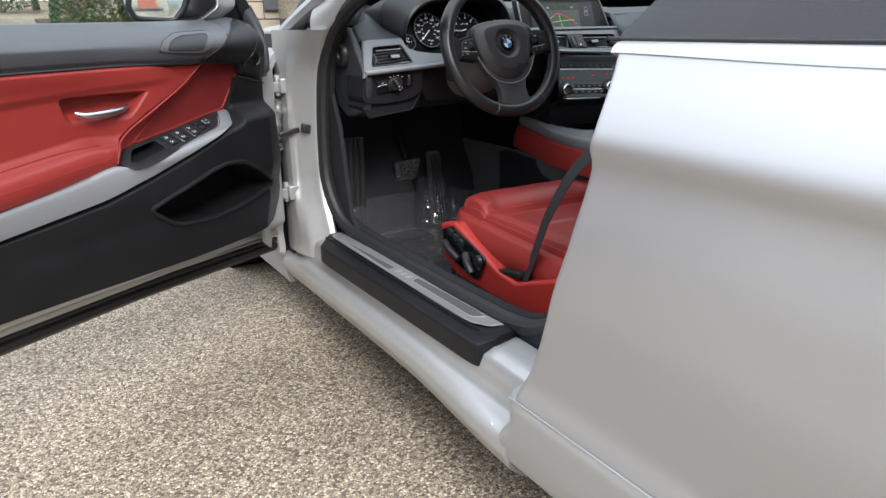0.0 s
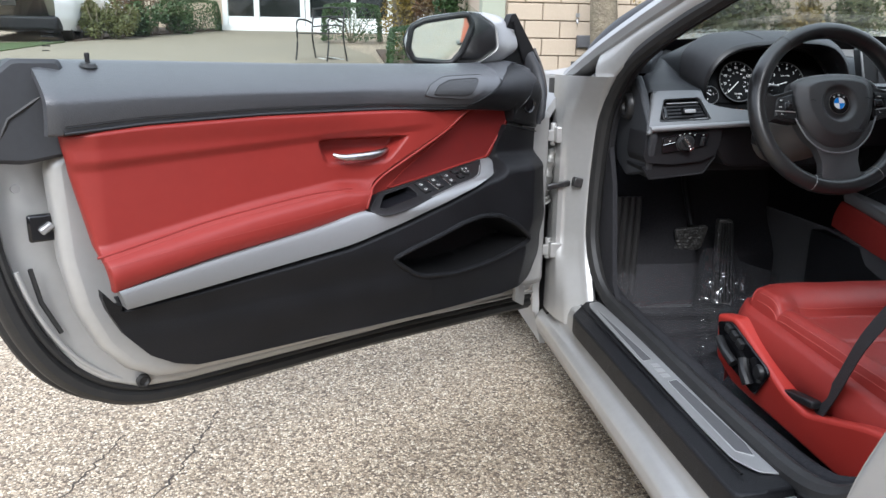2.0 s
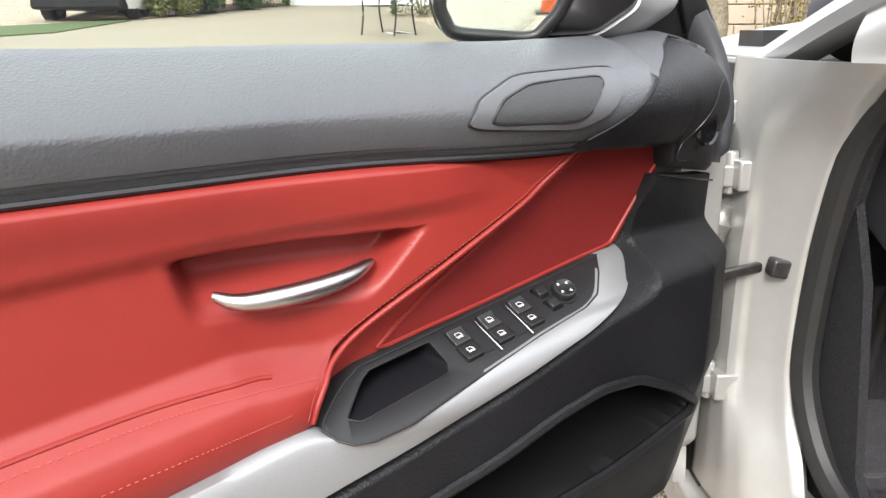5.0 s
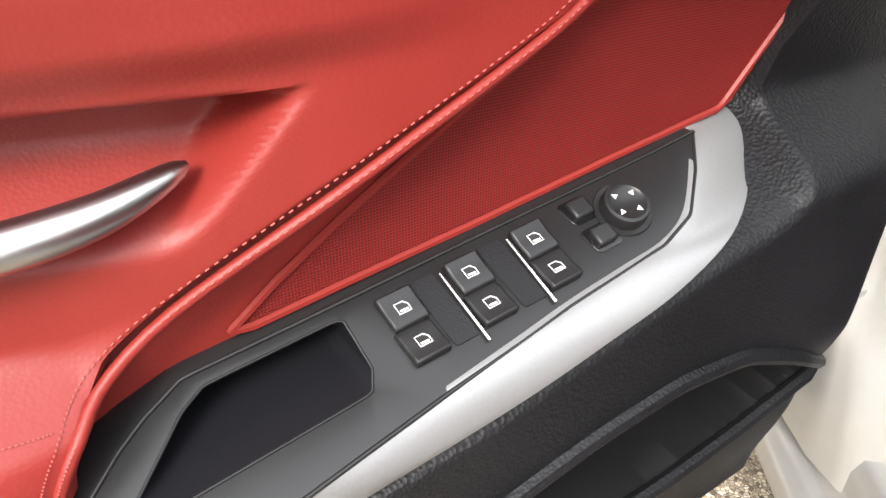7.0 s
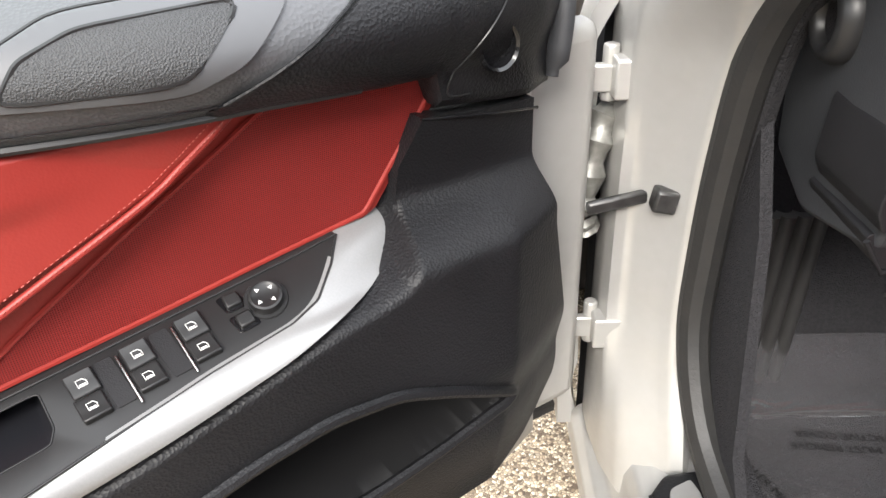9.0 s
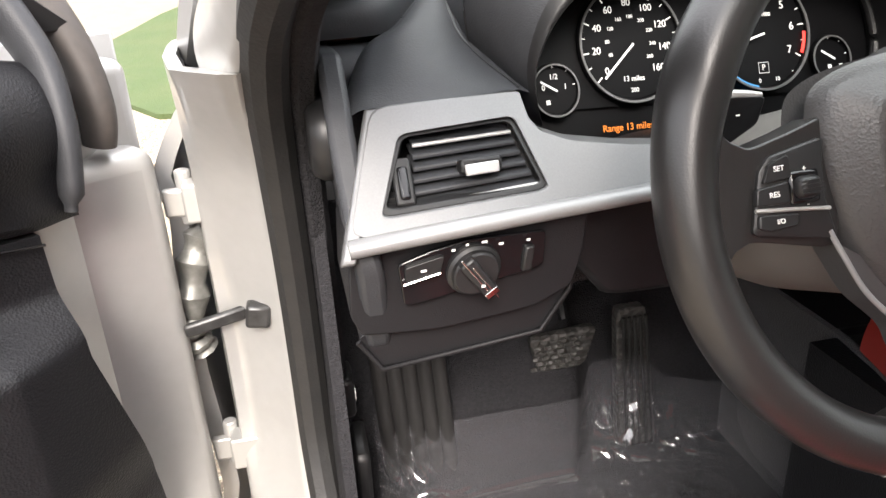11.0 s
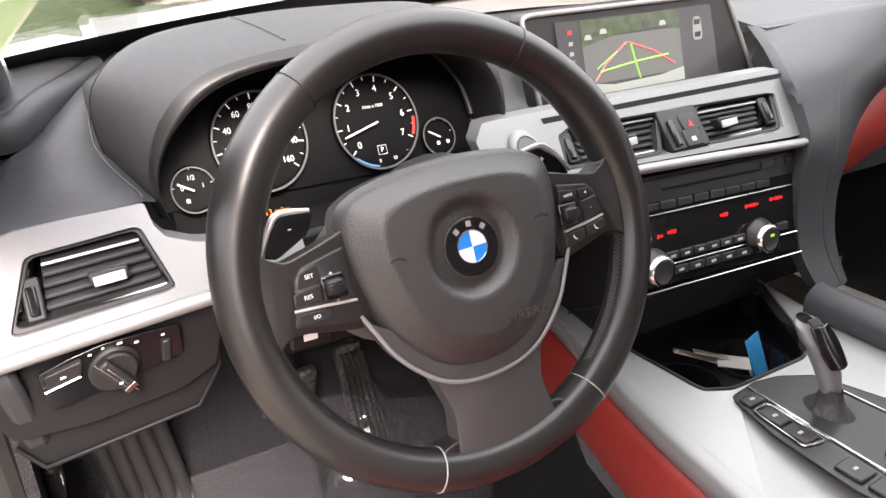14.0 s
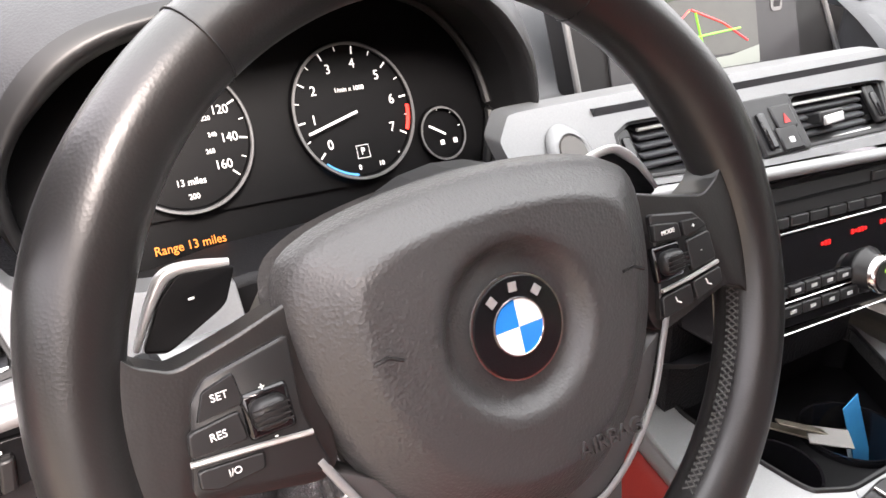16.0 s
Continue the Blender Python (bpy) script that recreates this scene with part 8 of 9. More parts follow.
part("tag_label", box((0.017, 0.0006, 0.050), pose(0.001, -0.0066 + 0.0045, 0.026, -14, -12, 8)), mat("tag_white", (0.6, 0.62, 0.64), 0.6, spots=[(150, (0.2, 0.25, 0.3), 0.5)]), tag_ob)
clip_ob = thing("metal_clip", "worn metal clip lying across the cup holders", "clip")
clip_ob.location = (0.088, -0.165, 0.584)
part("clip_blade", box((0.075, 0.011, 0.002), pose(0, 0, 0.002, 0, 12, -42)), mat("worn_steel", (0.42, 0.38, 0.30), 0.35, 0.9, spots=[(60, (0.2, 0.18, 0.14), 0.5)]), clip_ob, bevel=0.0005)
part("clip_blade", box((0.060, 0.009, 0.002), pose(0.012, -0.010, 0.006, 0, 16, -30)), bpy.data.materials["worn_steel"], clip_ob, bevel=0.0005)
part("clip_rivet", lathe([(0, 0.003), (0.003, 0.003), (0.004, 0.0)], lambda a, b, c: Vector((-0.026 + a, 0.022 + b, 0.009 + c)), 10), STEEL, clip_ob)
part("clip_card", box((0.040, 0.024, 0.0012), pose(0.026, -0.026, 0.000, 8, 4, -40)), mat("grey_card", (0.20, 0.19, 0.18), 0.5, spots=[(30, (0.26, 0.25, 0.24), 0.4)]), clip_ob)

# ---- pedals, footrest, bonnet release ----
PEDAL = mat("pedal_rubber", (0.060, 0.058, 0.055), 0.5, grain=[("cell", 90, 0.9, 0.006)], spots=[(40, (0.05, 0.047, 0.043), 0.5)])
bp_ = part("brake_pedal", prism(rounded([(-0.392, 0.482), (-0.292, 0.494), (-0.296, 0.424), (-0.305, 0.412), (-0.366, 0.412), (-0.372, 0.420)], 0.15, 4), 0.014, lambda a, b, c: Vector((a, 0.262 - c - 0.35 * (b - 0.45), b)), inset=0.06, rise=0.004), PEDAL, car, "black rubber brake pedal", bevel=0.002)
studs = [box((0.010, 0.004, 0.0055), pose(-0.379 + 0.0145 * i + 0.007 * (j % 2), 0.243 - 0.35 * (0.422 + 0.011 * j - 0.45), 0.422 + 0.011 * j, -19, 0, 0)) for i in range(5) for j in range(6)]
part("pedal_studs", join(*studs), PEDAL, bp_, bevel=0.001)
for o in (bp_, *bp_.children):
    o.data.transform(Matrix.Translation((-0.016, 0, 0.006)))
part("brake_arm", tube([(-0.34, 0.28, 0.49), (-0.345, 0.34, 0.60), (-0.35, 0.36, 0.70)], 0.008, 8), BLACK, car)
gp = part("accelerator_pedal", prism(rounded([(-0.268, 0.515), (-0.222, 0.515), (-0.170, 0.235), (-0.232, 0.235)], 0.1, 3), 0.02, lambda a, b, c: Vector((a - 0.008, 0.29 - c - 0.15 * (b - 0.3), b))), PEDAL, car, "black accelerator pedal with vertical ribs", bevel=0.004)
for i in range(5):
    part("rib", tube([(-0.268 + 0.0085 * i, 0.262 - 0.15 * 0.2, 0.505), (-0.230 + 0.0115 * i, 0.268, 0.245)], 0.003, 6), RUBBER, gp)
def footrest(s, t):
    """A slanting rest with five broad rounded ribs."""
    z = 0.60 - 0.32 * t
    x0, x1 = -0.642 + 0.018 * t, -0.548 + 0.034 * t
    ridge = max(0.0, math.sin(math.pi * ((s * 5) % 1.0))) ** 0.6
    return (x0 + (x1 - x0) * s, 0.205 - 0.25 * (z - 0.45) - 0.008 * ridge, z)


part("footrest", grid(footrest, 60, 12, thick=(0, 0.015, 0)), mat("footrest_rubber", (0.030, 0.029, 0.029), 0.5, spots=[(30, (0.04, 0.039, 0.038), 0.4)], rough_var=(20, 0.08)), car, "ribbed black rubber footrest", smooth=50)
part("toe_board", grid(lambda s, t: (-0.685 + 0.65 * s, ramp([(0, 0.236), (0.4, 0.240), (0.55, 0.262), (1, 0.43)], t) + 0.065 * ease(-0.335, -0.295, -0.685 + 0.65 * s) * ease(1.0, 0.6, t), ramp([(0, 0.20), (0.4, 0.385), (0.55, 0.43), (1, 0.66)], t)), 40, 20, thick=(0, 0.012, 0)), CARPET, car, "black carpeted toe board", smooth=60)
part("bonnet_release", box((0.018, 0.05, 0.05), pose(-0.674, 0.105, 0.545, 0, 0, 0)), SMOOTH, car, "bonnet release lever", bevel=0.006)
part("release_mark", box((0.0008, 0.012, 0.012), pose(-0.6644, 0.090, 0.548)), WHITE, car, smooth=0)
part("kick_panel", prism(rounded([(0.03, 0.50), (0.10, 0.51), (0.16, 0.36), (0.06, 0.33)], 0.2, 3), 0.018, lambda a, b, c: (-0.676 + c, a, b)), SMOOTH, car, bevel=0.005)

# floor mat under a clear protective film
mat_ob = part("floor_mat", grid(lambda s, t: (-0.60 + 0.50 * s, -0.62 + 0.86 * t + 0.0, 0.222 + 0.10 * ease(0.10, 0.45, -0.62 + 0.86 * t) * 0), 8, 12, thick=(0, 0, 0.008)), CARPET, None, bevel=0.002)
tagged(mat_ob, "black carpet floor mat in the driver's footwell", "floor mat")
# the pale diffuse share stands in for sky reflected off the film
FILM = glass_mat("clear_film", (0.90, 0.90, 0.91), rough=0.06, mixed=0.10, body=(0.40, 0.40, 0.43), gloss=0.13)
FILM_TOP = [(-0.64, 0.20), (-0.55, 0.185), (-0.525, 0.172), (-0.33, 0.172), (-0.31, 0.21), (-0.215, 0.215), (-0.185, 0.165), (-0.04, 0.12)]


def film(s, t):
    """Film laid flat over the mat and folded up the toe board; it is crumpled at the accelerator and at the outer corner."""
    x = -0.637 + 0.60 * s
    pedal = math.exp(-((x + 0.235) / 0.045) ** 2)
    if t < 0.75:
        y, z, up = -0.515 + 0.70 * t / 0.75, 0.236, 0.0
    else:
        k = (t - 0.75) / 0.25 * ramp(FILM_TOP, x)
        a = min(1.0, k / 0.06) * 1.48
        y, z, up = 0.185 + 0.04 * math.sin(a), 0.236 + 0.04 * (1 - math.cos(a)) + max(0.0, k - 0.06), a / 1.48
    y += (0.030 * ease(-0.34, -0.30, x) - 0.012 * pedal) * up
    c = math.exp(-((x + 0.215) / 0.07) ** 2 - ((t - 0.86) / 0.07) ** 2) + 0.7 * math.exp(-((x + 0.59) / 0.035) ** 2 - ((t - 0.86) / 0.12) ** 2) + 0.8 * math.exp(-((x + 0.10) / 0.06) ** 2 - ((t - 0.82) / 0.05) ** 2)
    d = 0.0022 * noise.noise((x * 7, t * 7, 0)) + 0.0030 * (1 - abs(noise.noise((x * 5 + t * 4, t * 6, 9)))) ** 10
    d += c * (0.016 * noise.noise((x * 26, t * 24, 4)) + 0.020 * (1 - abs(noise.noise((x * 30, t * 22 + x * 12, 5)))) ** 6)
    return (x, y - d * up, z + d * (1 - up) + 0.002)


fo = part("protective_film", grid(film, 150, 190), FILM, None, smooth=80)
fo.visible_shadow = False
tagged(fo, "crumpled clear plastic film over the floor mat", "plastic film")
PRINT = mat("film_print", (0.004, 0.004, 0.004), 0.6)
for x, y, rot in ((-0.43, 0.150, 174), (-0.27, 0.085, 135), (-0.565, 0.060, -65), (-0.44, 0.030, 10), (-0.13, 0.100, 145), (-0.22, -0.08, 165), (-0.48, -0.12, 12)):
    for j, words in enumerate(("DEALER MUST REMOVE", "PROTECTIVE COVER")):
        lettering(words, 0.018, pose(x, y, 0.2425, 0, 0, rot) @ pose(0, -0.024 * j, 0), PRINT, fo, "film_lettering", 0.0)
# ---- driver's seat ----
seat = new("driver_seat")
seat.parent = car
tagged(seat, "red leather driver's seat with power switches")
SX = -0.315


def cushion(s, t):
    """Seat cushion: s from the door side across, t from the front edge to the back."""
    x = SX - 0.235 + 0.47 * s
    y = -0.235 - 0.62 * t
    e = (2 * s - 1)
    ae = abs(e)
    front = math.sqrt(max(0, 1 - (1 - min(1, t / 0.09)) ** 2))
    z = 0.375 + 0.085 * front - 0.020 * t
    # a rounded thigh roll across the front, then side bolsters with a double seam, and a lower middle
    z += 0.042 * max(0.0, 1 - ((t - 0.12) / 0.128) ** 2) ** 0.6 * (1 - ease(0.84, 1.0, ae))
    z += 0.030 * math.exp(-((ae - 0.80) / 0.15) ** 2) * ease(0.10, 0.32, t)
    z -= 0.060 * ease(0.84, 1.0, ae) ** 1.5
    y -= 0.045 * ease(0.55, 0.95, ae) * ease(0.5, 0.0, t)
    z -= 0.004 * math.exp(-((t - 0.250) / 0.008) ** 2) * (1 - ease(0.60, 0.68, ae))
    z -= 0.005 * math.exp(-((ae - 0.62) / 0.02) ** 2) * ease(0.20, 0.28, t)
    for c in (0.45, 0.66):
        z -= 0.004 * math.exp(-((t - c) / 0.010) ** 2) * (1 - ease(0.55, 0.62, ae))
    z += 0.0016 * noise.noise((x * 13, y * 10, 0)) + 0.0004 * noise.noise((x * 55, y * 40, 4))
    return (x, y, z)


part("seat_cushion", grid(cushion, 110, 130, thick=(0, 0, -0.05)), RED, seat, "creased red leather cushion", smooth=80)
part("cushion_side", grid(lambda s, t: (SX - 0.226 - 0.024 * math.sin(math.pi * (0.12 + 0.88 * t)) + 0.035 * (1 - min(1.0, s / 0.14)) ** 2, -0.275 - 0.58 * s, 0.462 - 0.03 * s - 0.10 * t), 40, 12, thick=(0.03, 0, 0)), RED, seat, smooth=80)
part("cushion_front", grid(lambda s, t: (SX - 0.22 + 0.44 * s, -0.245 - 0.05 * abs(2 * s - 1) ** 3 + 0.012 * math.sin(math.pi * t), 0.40 - 0.11 * t), 16, 6, thick=(0, -0.03, 0)), RED, seat, smooth=80)
part("seat_base", prism(rounded([(-0.262, 0.392), (-0.275, 0.300), (-0.34, 0.258), (-0.70, 0.250), (-0.86, 0.262), (-0.86, 0.40), (-0.74, 0.372), (-0.60, 0.322), (-0.53, 0.330), (-0.335, 0.408)], 0.12, 4), 0.04, lambda a, b, c: Vector((SX - 0.232 - c + 0.01 * ease(0.3, 0.25, b), a, b))), RED_PLASTIC, seat, "red plastic seat base", bevel=0.012, segs=3)
part("seat_carrier", box((0.36, 0.52, 0.10), pose(SX, -0.56, 0.30)), BLACK, seat, bevel=0.01)
part("switch_plate", prism(rounded([(-0.275, 0.378), (-0.330, 0.398), (-0.488, 0.350), (-0.445, 0.282), (-0.305, 0.312)], 0.15, 4), 0.006, lambda a, b, c: Vector((SX - 0.2705 - c, a, b))), GLOSS, seat, "black seat switch panel", bevel=0.002)
for y, z, w, h in ((-0.330, 0.382, 0.020, 0.016), (-0.355, 0.375, 0.020, 0.016), (-0.380, 0.367, 0.020, 0.016)):
    part("seat_button", box((0.010, w, h), pose(SX - 0.280, y, z, 16, 0, 0)), SMOOTH, seat, bevel=0.002)
part("seat_switch", tube(curve([(SX - 0.284, -0.305, 0.350), (SX - 0.290, -0.34, 0.338), (SX - 0.286, -0.375, 0.322)], 8), 0.010, 10), SMOOTH, seat, bevel=0.0)
part("seat_switch", tube(curve([(SX - 0.284, -0.405, 0.345), (SX - 0.288, -0.42, 0.325), (SX - 0.286, -0.435, 0.303)], 8), 0.011, 10), SMOOTH, seat)
part("lumbar_switch", lathe([(0, 0.008), (0.013, 0.008), (0.016, 0.0)], lambda a, b, c: Vector((SX - 0.276 - c, -0.455 + a, 0.338 + b)), 20), SMOOTH, seat)


def backrest(s, t):
    x = SX - 0.24 + 0.48 * s
    e = 2 * s - 1
    k = t
    y = -0.80 - 0.26 * k - 0.02 + 0.055 * ease(0.5, 0.85, abs(e)) - 0.05 * ease(0.9, 1.0, abs(e))
    z = 0.42 + 0.60 * k - 0.03 * ease(0.9, 1.0, k)
    for c in (0.25, 0.45):
        y -= 0.008 * math.exp(-((k - c) / 0.012) ** 2) * (1 - ease(0.5, 0.7, abs(e)))
    return (x * 1.0 + (-0.06 * e * ease(0.6, 1.0, k)), y, z)


part("seat_back", grid(backrest, 50, 50, thick=(0, -0.09, 0.0)), RED, seat, "red leather backrest", smooth=80, bevel=0.0)
part("headrest", box((0.25, 0.09, 0.16), pose(SX, -1.13, 1.05, 12, 0, 0), 3), RED, seat, bevel=0.03, segs=3)
# piping and stitching on the cushion
def on_seat(pts, lift=0.0015):
    return [Vector(cushion(0.5 + e / 2, t)) + Vector((0, 0, lift)) for e, t in pts]


for e in (-0.645, 0.645, -0.875, 0.875, -0.90, 0.90):
    part("seat_seam", tube(on_seat([(e, (0.26 if abs(e) < 0.8 else 0.10) + 0.70 * k / 60) for k in range(61)], 0.0006), 0.0008, 5), STITCH, seat)
part("seat_seam", tube(on_seat([(-0.66 + 1.32 * k / 50, 0.236) for k in range(51)], 0.0006), 0.0008, 5), STITCH, seat)
part("seat_piping", tube(on_seat([(-0.90 + 1.80 * k / 60, 0.045 + 0.02 * abs(-0.9 + 1.8 * k / 60)) for k in range(61)], 0.0005), 0.0022, 6), RED, seat)
# belt
for o in seat.children:
    kind_ = o.name.split(".")[0]
    o.data.transform(Matrix.Translation((0.0275, -0.065, 0.040) if kind_ in {"seat_base", "switch_plate", "seat_button", "seat_switch", "lumbar_switch"} else (0.0275, -0.040, 0.0)))
BELT = curve([(-0.540, -0.662, 0.345), (-0.537, -0.702, 0.425), (-0.535, -0.765, 0.560), (-0.545, -0.90, 0.70), (-0.59, -1.20, 0.80)], 20)
part("seat_belt", grid(lambda s, t: BELT[round(s * 20)] + Vector((0.018, 0.036, 0.014)) * (t - 0.5), 20, 4, thick=(-0.002, 0.0, 0)), mat("belt_webbing", (0.012, 0.012, 0.013), 0.7, grain=[("wave", 300, 0.4, 0.001)], spots=[(90, (0.02, 0.02, 0.02), 0.4)]), car, "black seat belt", smooth=60)
part("belt_slot", box((0.022, 0.085, 0.014), pose(-0.543, -0.630, 0.374, -10, 0, 0)), SMOOTH, car, bevel=0.003)

# ---- the yard in front of the car ----
def gz(x, y):
    return ground_z(x, y)


draped("driveway", [(-14, 4.6), (-6.5, 4.3), (-2.3, 4.6), (-1.75, 6.6), (-1.2, 8.2), (-0.85, 9.6), (-1.0, 11.6), (-1.6, 13.6), (-2.2, 15.6), (-2.2, 17.2), (-4.4, 17.2), (-5.3, 15.7), (-6.2, 14.3), (-6.7, 13.3), (-7.2, 11.2), (-8.2, 10.4), (-14, 9.2)], 0.012, CONCRETE, "pale stained concrete driveway", "driveway")
draped("lawn_front", [(-1.72, 6.6), (-2.2, 4.7), (-1.4, 3.6), (2.0, 3.2), (8, 3.2), (8, 6.5), (1.2, 6.9), (0.2, 8.2), (-0.75, 9.0), (-1.15, 8.1)], 0.03, LAWN, "short green lawn", "lawn")
draped("lawn_side", [(-14, 9.3), (-8.2, 10.5), (-7.15, 11.3), (-6.75, 13.3), (-7.6, 12.9), (-9, 12.0), (-14, 10.8)], 0.03, LAWN, "strip of green lawn", "lawn")
draped("planting_bed", [(-0.78, 9.1), (0.2, 8.3), (1.2, 7.0), (3.5, 6.6), (8, 6.6), (8, 7.6), (0.6, 8.1), (0.5, 12.5), (-0.9, 12.6), (-0.82, 10.2)], 0.04, MULCH, "brown mulch bed", "planting bed")
draped("planting_bed", [(-6.65, 13.4), (-6.15, 14.4), (-5.25, 15.8), (-4.4, 17.3), (-6.4, 17.3), (-6.6, 15)], 0.04, MULCH, "brown mulch bed", "planting bed")

STONE = mat("pale_sandstone_block", (0.47, 0.385, 0.29), 0.8, spots=[(2.5, (0.42, 0.34, 0.26), 0.5), (40, (0.52, 0.44, 0.34), 0.4)], grain=[("noise", 60, 0.3, 0.01)])
MORTAR = mat("mortar", (0.36, 0.31, 0.25), 0.9, spots=[(20, (0.3, 0.26, 0.2), 0.4)])
WPAINT = mat("white_frame_paint", (0.78, 0.79, 0.78), 0.45, spots=[(3, (0.72, 0.73, 0.72), 0.4)])
DARKGLASS = glass_mat("door_glass", (0.35, 0.38, 0.38), mixed=0.5, body=(0.03, 0.035, 0.035))

house = thing("house", "pale stone house with a white framed glass entrance", "house")
WALL_Y = 7.7
part("wall", box((9.0, 0.3, 4.2), pose(4.95, WALL_Y + 0.17, 2.2)), MORTAR, house, "pale stone block wall")
part("wall", box((0.3, 10, 4.6), pose(0.62, WALL_Y + 5.2, 2.4)), STONE, house)
part("wall", box((2.2, 0.3, 3.4), pose(-5.4, 17.9, 3.2)), STONE, house)
part("roof", join(grid(lambda s, t: (0.4 + 9.6 * s, 7.2 + 9 * t, 4.2 + 1.6 * math.sin(math.pi * t)), 4, 8, thick=(0, 0, -0.2)), grid(lambda s, t: (-6.5 + 6.9 * s, 17.0 + 5 * t, 4.9 + 1.2 * math.sin(math.pi * t)), 4, 8, thick=(0, 0, -0.2))), mat("roof_shingle", (0.12, 0.11, 0.10), 0.9, spots=[(6, (0.16, 0.14, 0.13), 0.5)]), house)
part("entrance_soffit", box((4.4, 0.4, 0.3), pose(-2.6, 17.2, 4.8)), WPAINT, house)
ub = thing("utility_box", "dark grey utility box on the stone wall", "utility box")
ub.location = (1.61, 7.66, 1.13)
part("box_body", box((0.19, 0.10, 0.16), pose(0, 0.02, 0.08)), mat("grey_box_paint", (0.10, 0.10, 0.105), 0.5, spots=[(20, (0.13, 0.13, 0.13), 0.4)]), ub, bevel=0.008)
part("box_lid", box((0.165, 0.012, 0.135), pose(0, -0.034, 0.08)), bpy.data.materials["grey_box_paint"], ub, bevel=0.004)
# glass entrance
EY = 17.3
ez = gz(-2, EY)
part("door_sill", box((4.4, 0.4, 0.14), pose(-2.4, EY, ez + 0.05)), WPAINT, house)
for x in (-4.4, -3.65, -2.55, -2.42, -1.3, -0.4, 0.4):
    part("door_post", box((0.13 if x not in (-2.55, -2.42) else 0.11, 0.12, 2.6), pose(x, EY, ez + 1.3)), WPAINT, house, bevel=0.01)
for x0, x1 in ((-4.33, -3.72), (-3.58, -2.61), (-2.36, -1.37), (-1.23, -0.47)):
    part("kick_rail", box((x1 - x0, 0.08, 0.26), pose((x0 + x1) / 2, EY, ez + 0.20)), WPAINT, house, bevel=0.01)
    part("pane", box((x1 - x0, 0.02, 2.1), pose((x0 + x1) / 2, EY + 0.02, ez + 1.38)), DARKGLASS, house)
part("hall_wall", box((5, 0.1, 3), pose(-2.2, EY + 2.5, ez + 1.5)), mat("hall_dark", (0.10, 0.10, 0.11), 0.8), house)
part("corner_post", box((0.30, 0.22, 3.4), pose(0.42, WALL_Y + 0.05, 2.4)), mat("grey_green_corner", (0.36, 0.38, 0.30), 0.7, spots=[(5, (0.3, 0.32, 0.25), 0.4)]), house, bevel=0.01)
part("meter_box", box((0.16, 0.08, 0.36), pose(1.80, WALL_Y - 0.06, 1.22)), SMOOTH, house, "dark utility box on the wall", bevel=0.01)
part("outdoor_tap", join(tube([(1.50, WALL_Y - 0.01, 1.48), (1.50, WALL_Y - 0.07, 1.48), (1.50, WALL_Y - 0.09, 1.43)], 0.012, 8), box((0.05, 0.01, 0.05), pose(1.50, WALL_Y - 0.08, 1.53))), STEEL, house)

# parked white car, far off
wc = thing("parked_car", "white hatchback parked beyond the shrubs, seen from behind", "car")
CARW = mat("white_car_paint", (0.75, 0.76, 0.77), 0.25, coat=0.6, spots=[(1.5, (0.7, 0.71, 0.72), 0.3)])
PX, PY = -7.62, 13.15
PZ = gz(PX, PY)


def pc_body(s, t):
    """Rear-to-front loft of a rounded hatchback."""
    y = 4.6 * s
    prof = [(-0.90, 0.25), (-0.97, 0.45), (-0.98, 0.75), (-0.90, 0.95), (-0.70, 1.12), (-0.55, 1.38), (0, 1.45), (0.55, 1.38), (0.70, 1.12), (0.90, 0.95), (0.98, 0.75), (0.97, 0.45), (0.90, 0.25)]
    k = t * (len(prof) - 1)
    i = min(int(k), len(prof) - 2)
    a, b = prof[i], prof[i + 1]
    x, z = a[0] + (b[0] - a[0]) * (k - i), a[1] + (b[1] - a[1]) * (k - i)
    roofk = math.sin(math.pi * min(1, max(0, 0.08 + s * 0.95))) ** 0.5
    z = z if z < 0.95 else 0.95 + (z - 0.95) * roofk
    x *= 1 - 0.18 * ease(0.1, 0.0, s) - 0.2 * ease(0.9, 1.0, s)
    return (PX + x, PY + y, PZ + z)


bm = grid(pc_body, 24, 48)
bmesh.ops.holes_fill(bm, edges=[e for e in bm.edges if e.is_boundary], sides=200)
part("body", bm, CARW, wc, smooth=50)
part("lower_bumper", box((1.66, 0.5, 0.26), pose(PX, PY + 0.2, PZ + 0.36)), BLACK, wc, bevel=0.05)
part("rear_glass", grid(lambda s, t: (PX + (1.15 - 0.2 * t) * (s - 0.5), PY - 0.015 + 0.45 * t, PZ + 1.00 + 0.36 * t), 8, 4, thick=(0, -0.03, 0.02)), GLOSS, wc)
for sx in (-1, 1):
    part("tail_lamp", box((0.40, 0.10, 0.09), pose(PX + sx * 0.52, PY + 0.01, PZ + 0.86, 0, sx * 6, 0)), mat("lamp_dark_red", (0.10, 0.015, 0.015), 0.2, coat=0.5) if sx < 0 else bpy.data.materials["lamp_dark_red"], wc, bevel=0.03)
    part("tyre", lathe([(0.2, -0.1), (0.33, -0.1), (0.34, 0), (0.33, 0.1), (0.2, 0.1)], lambda a, b, c: (PX + sx * 0.80 + c, PY + 0.75 + a, PZ + 0.34 + b), 24), RUBBER, wc)
    part("tyre", lathe([(0.2, -0.1), (0.33, -0.1), (0.34, 0), (0.33, 0.1), (0.2, 0.1)], lambda a, b, c: (PX + sx * 0.80 + c, PY + 3.6 + a, PZ + 0.34 + b), 24), RUBBER, wc)
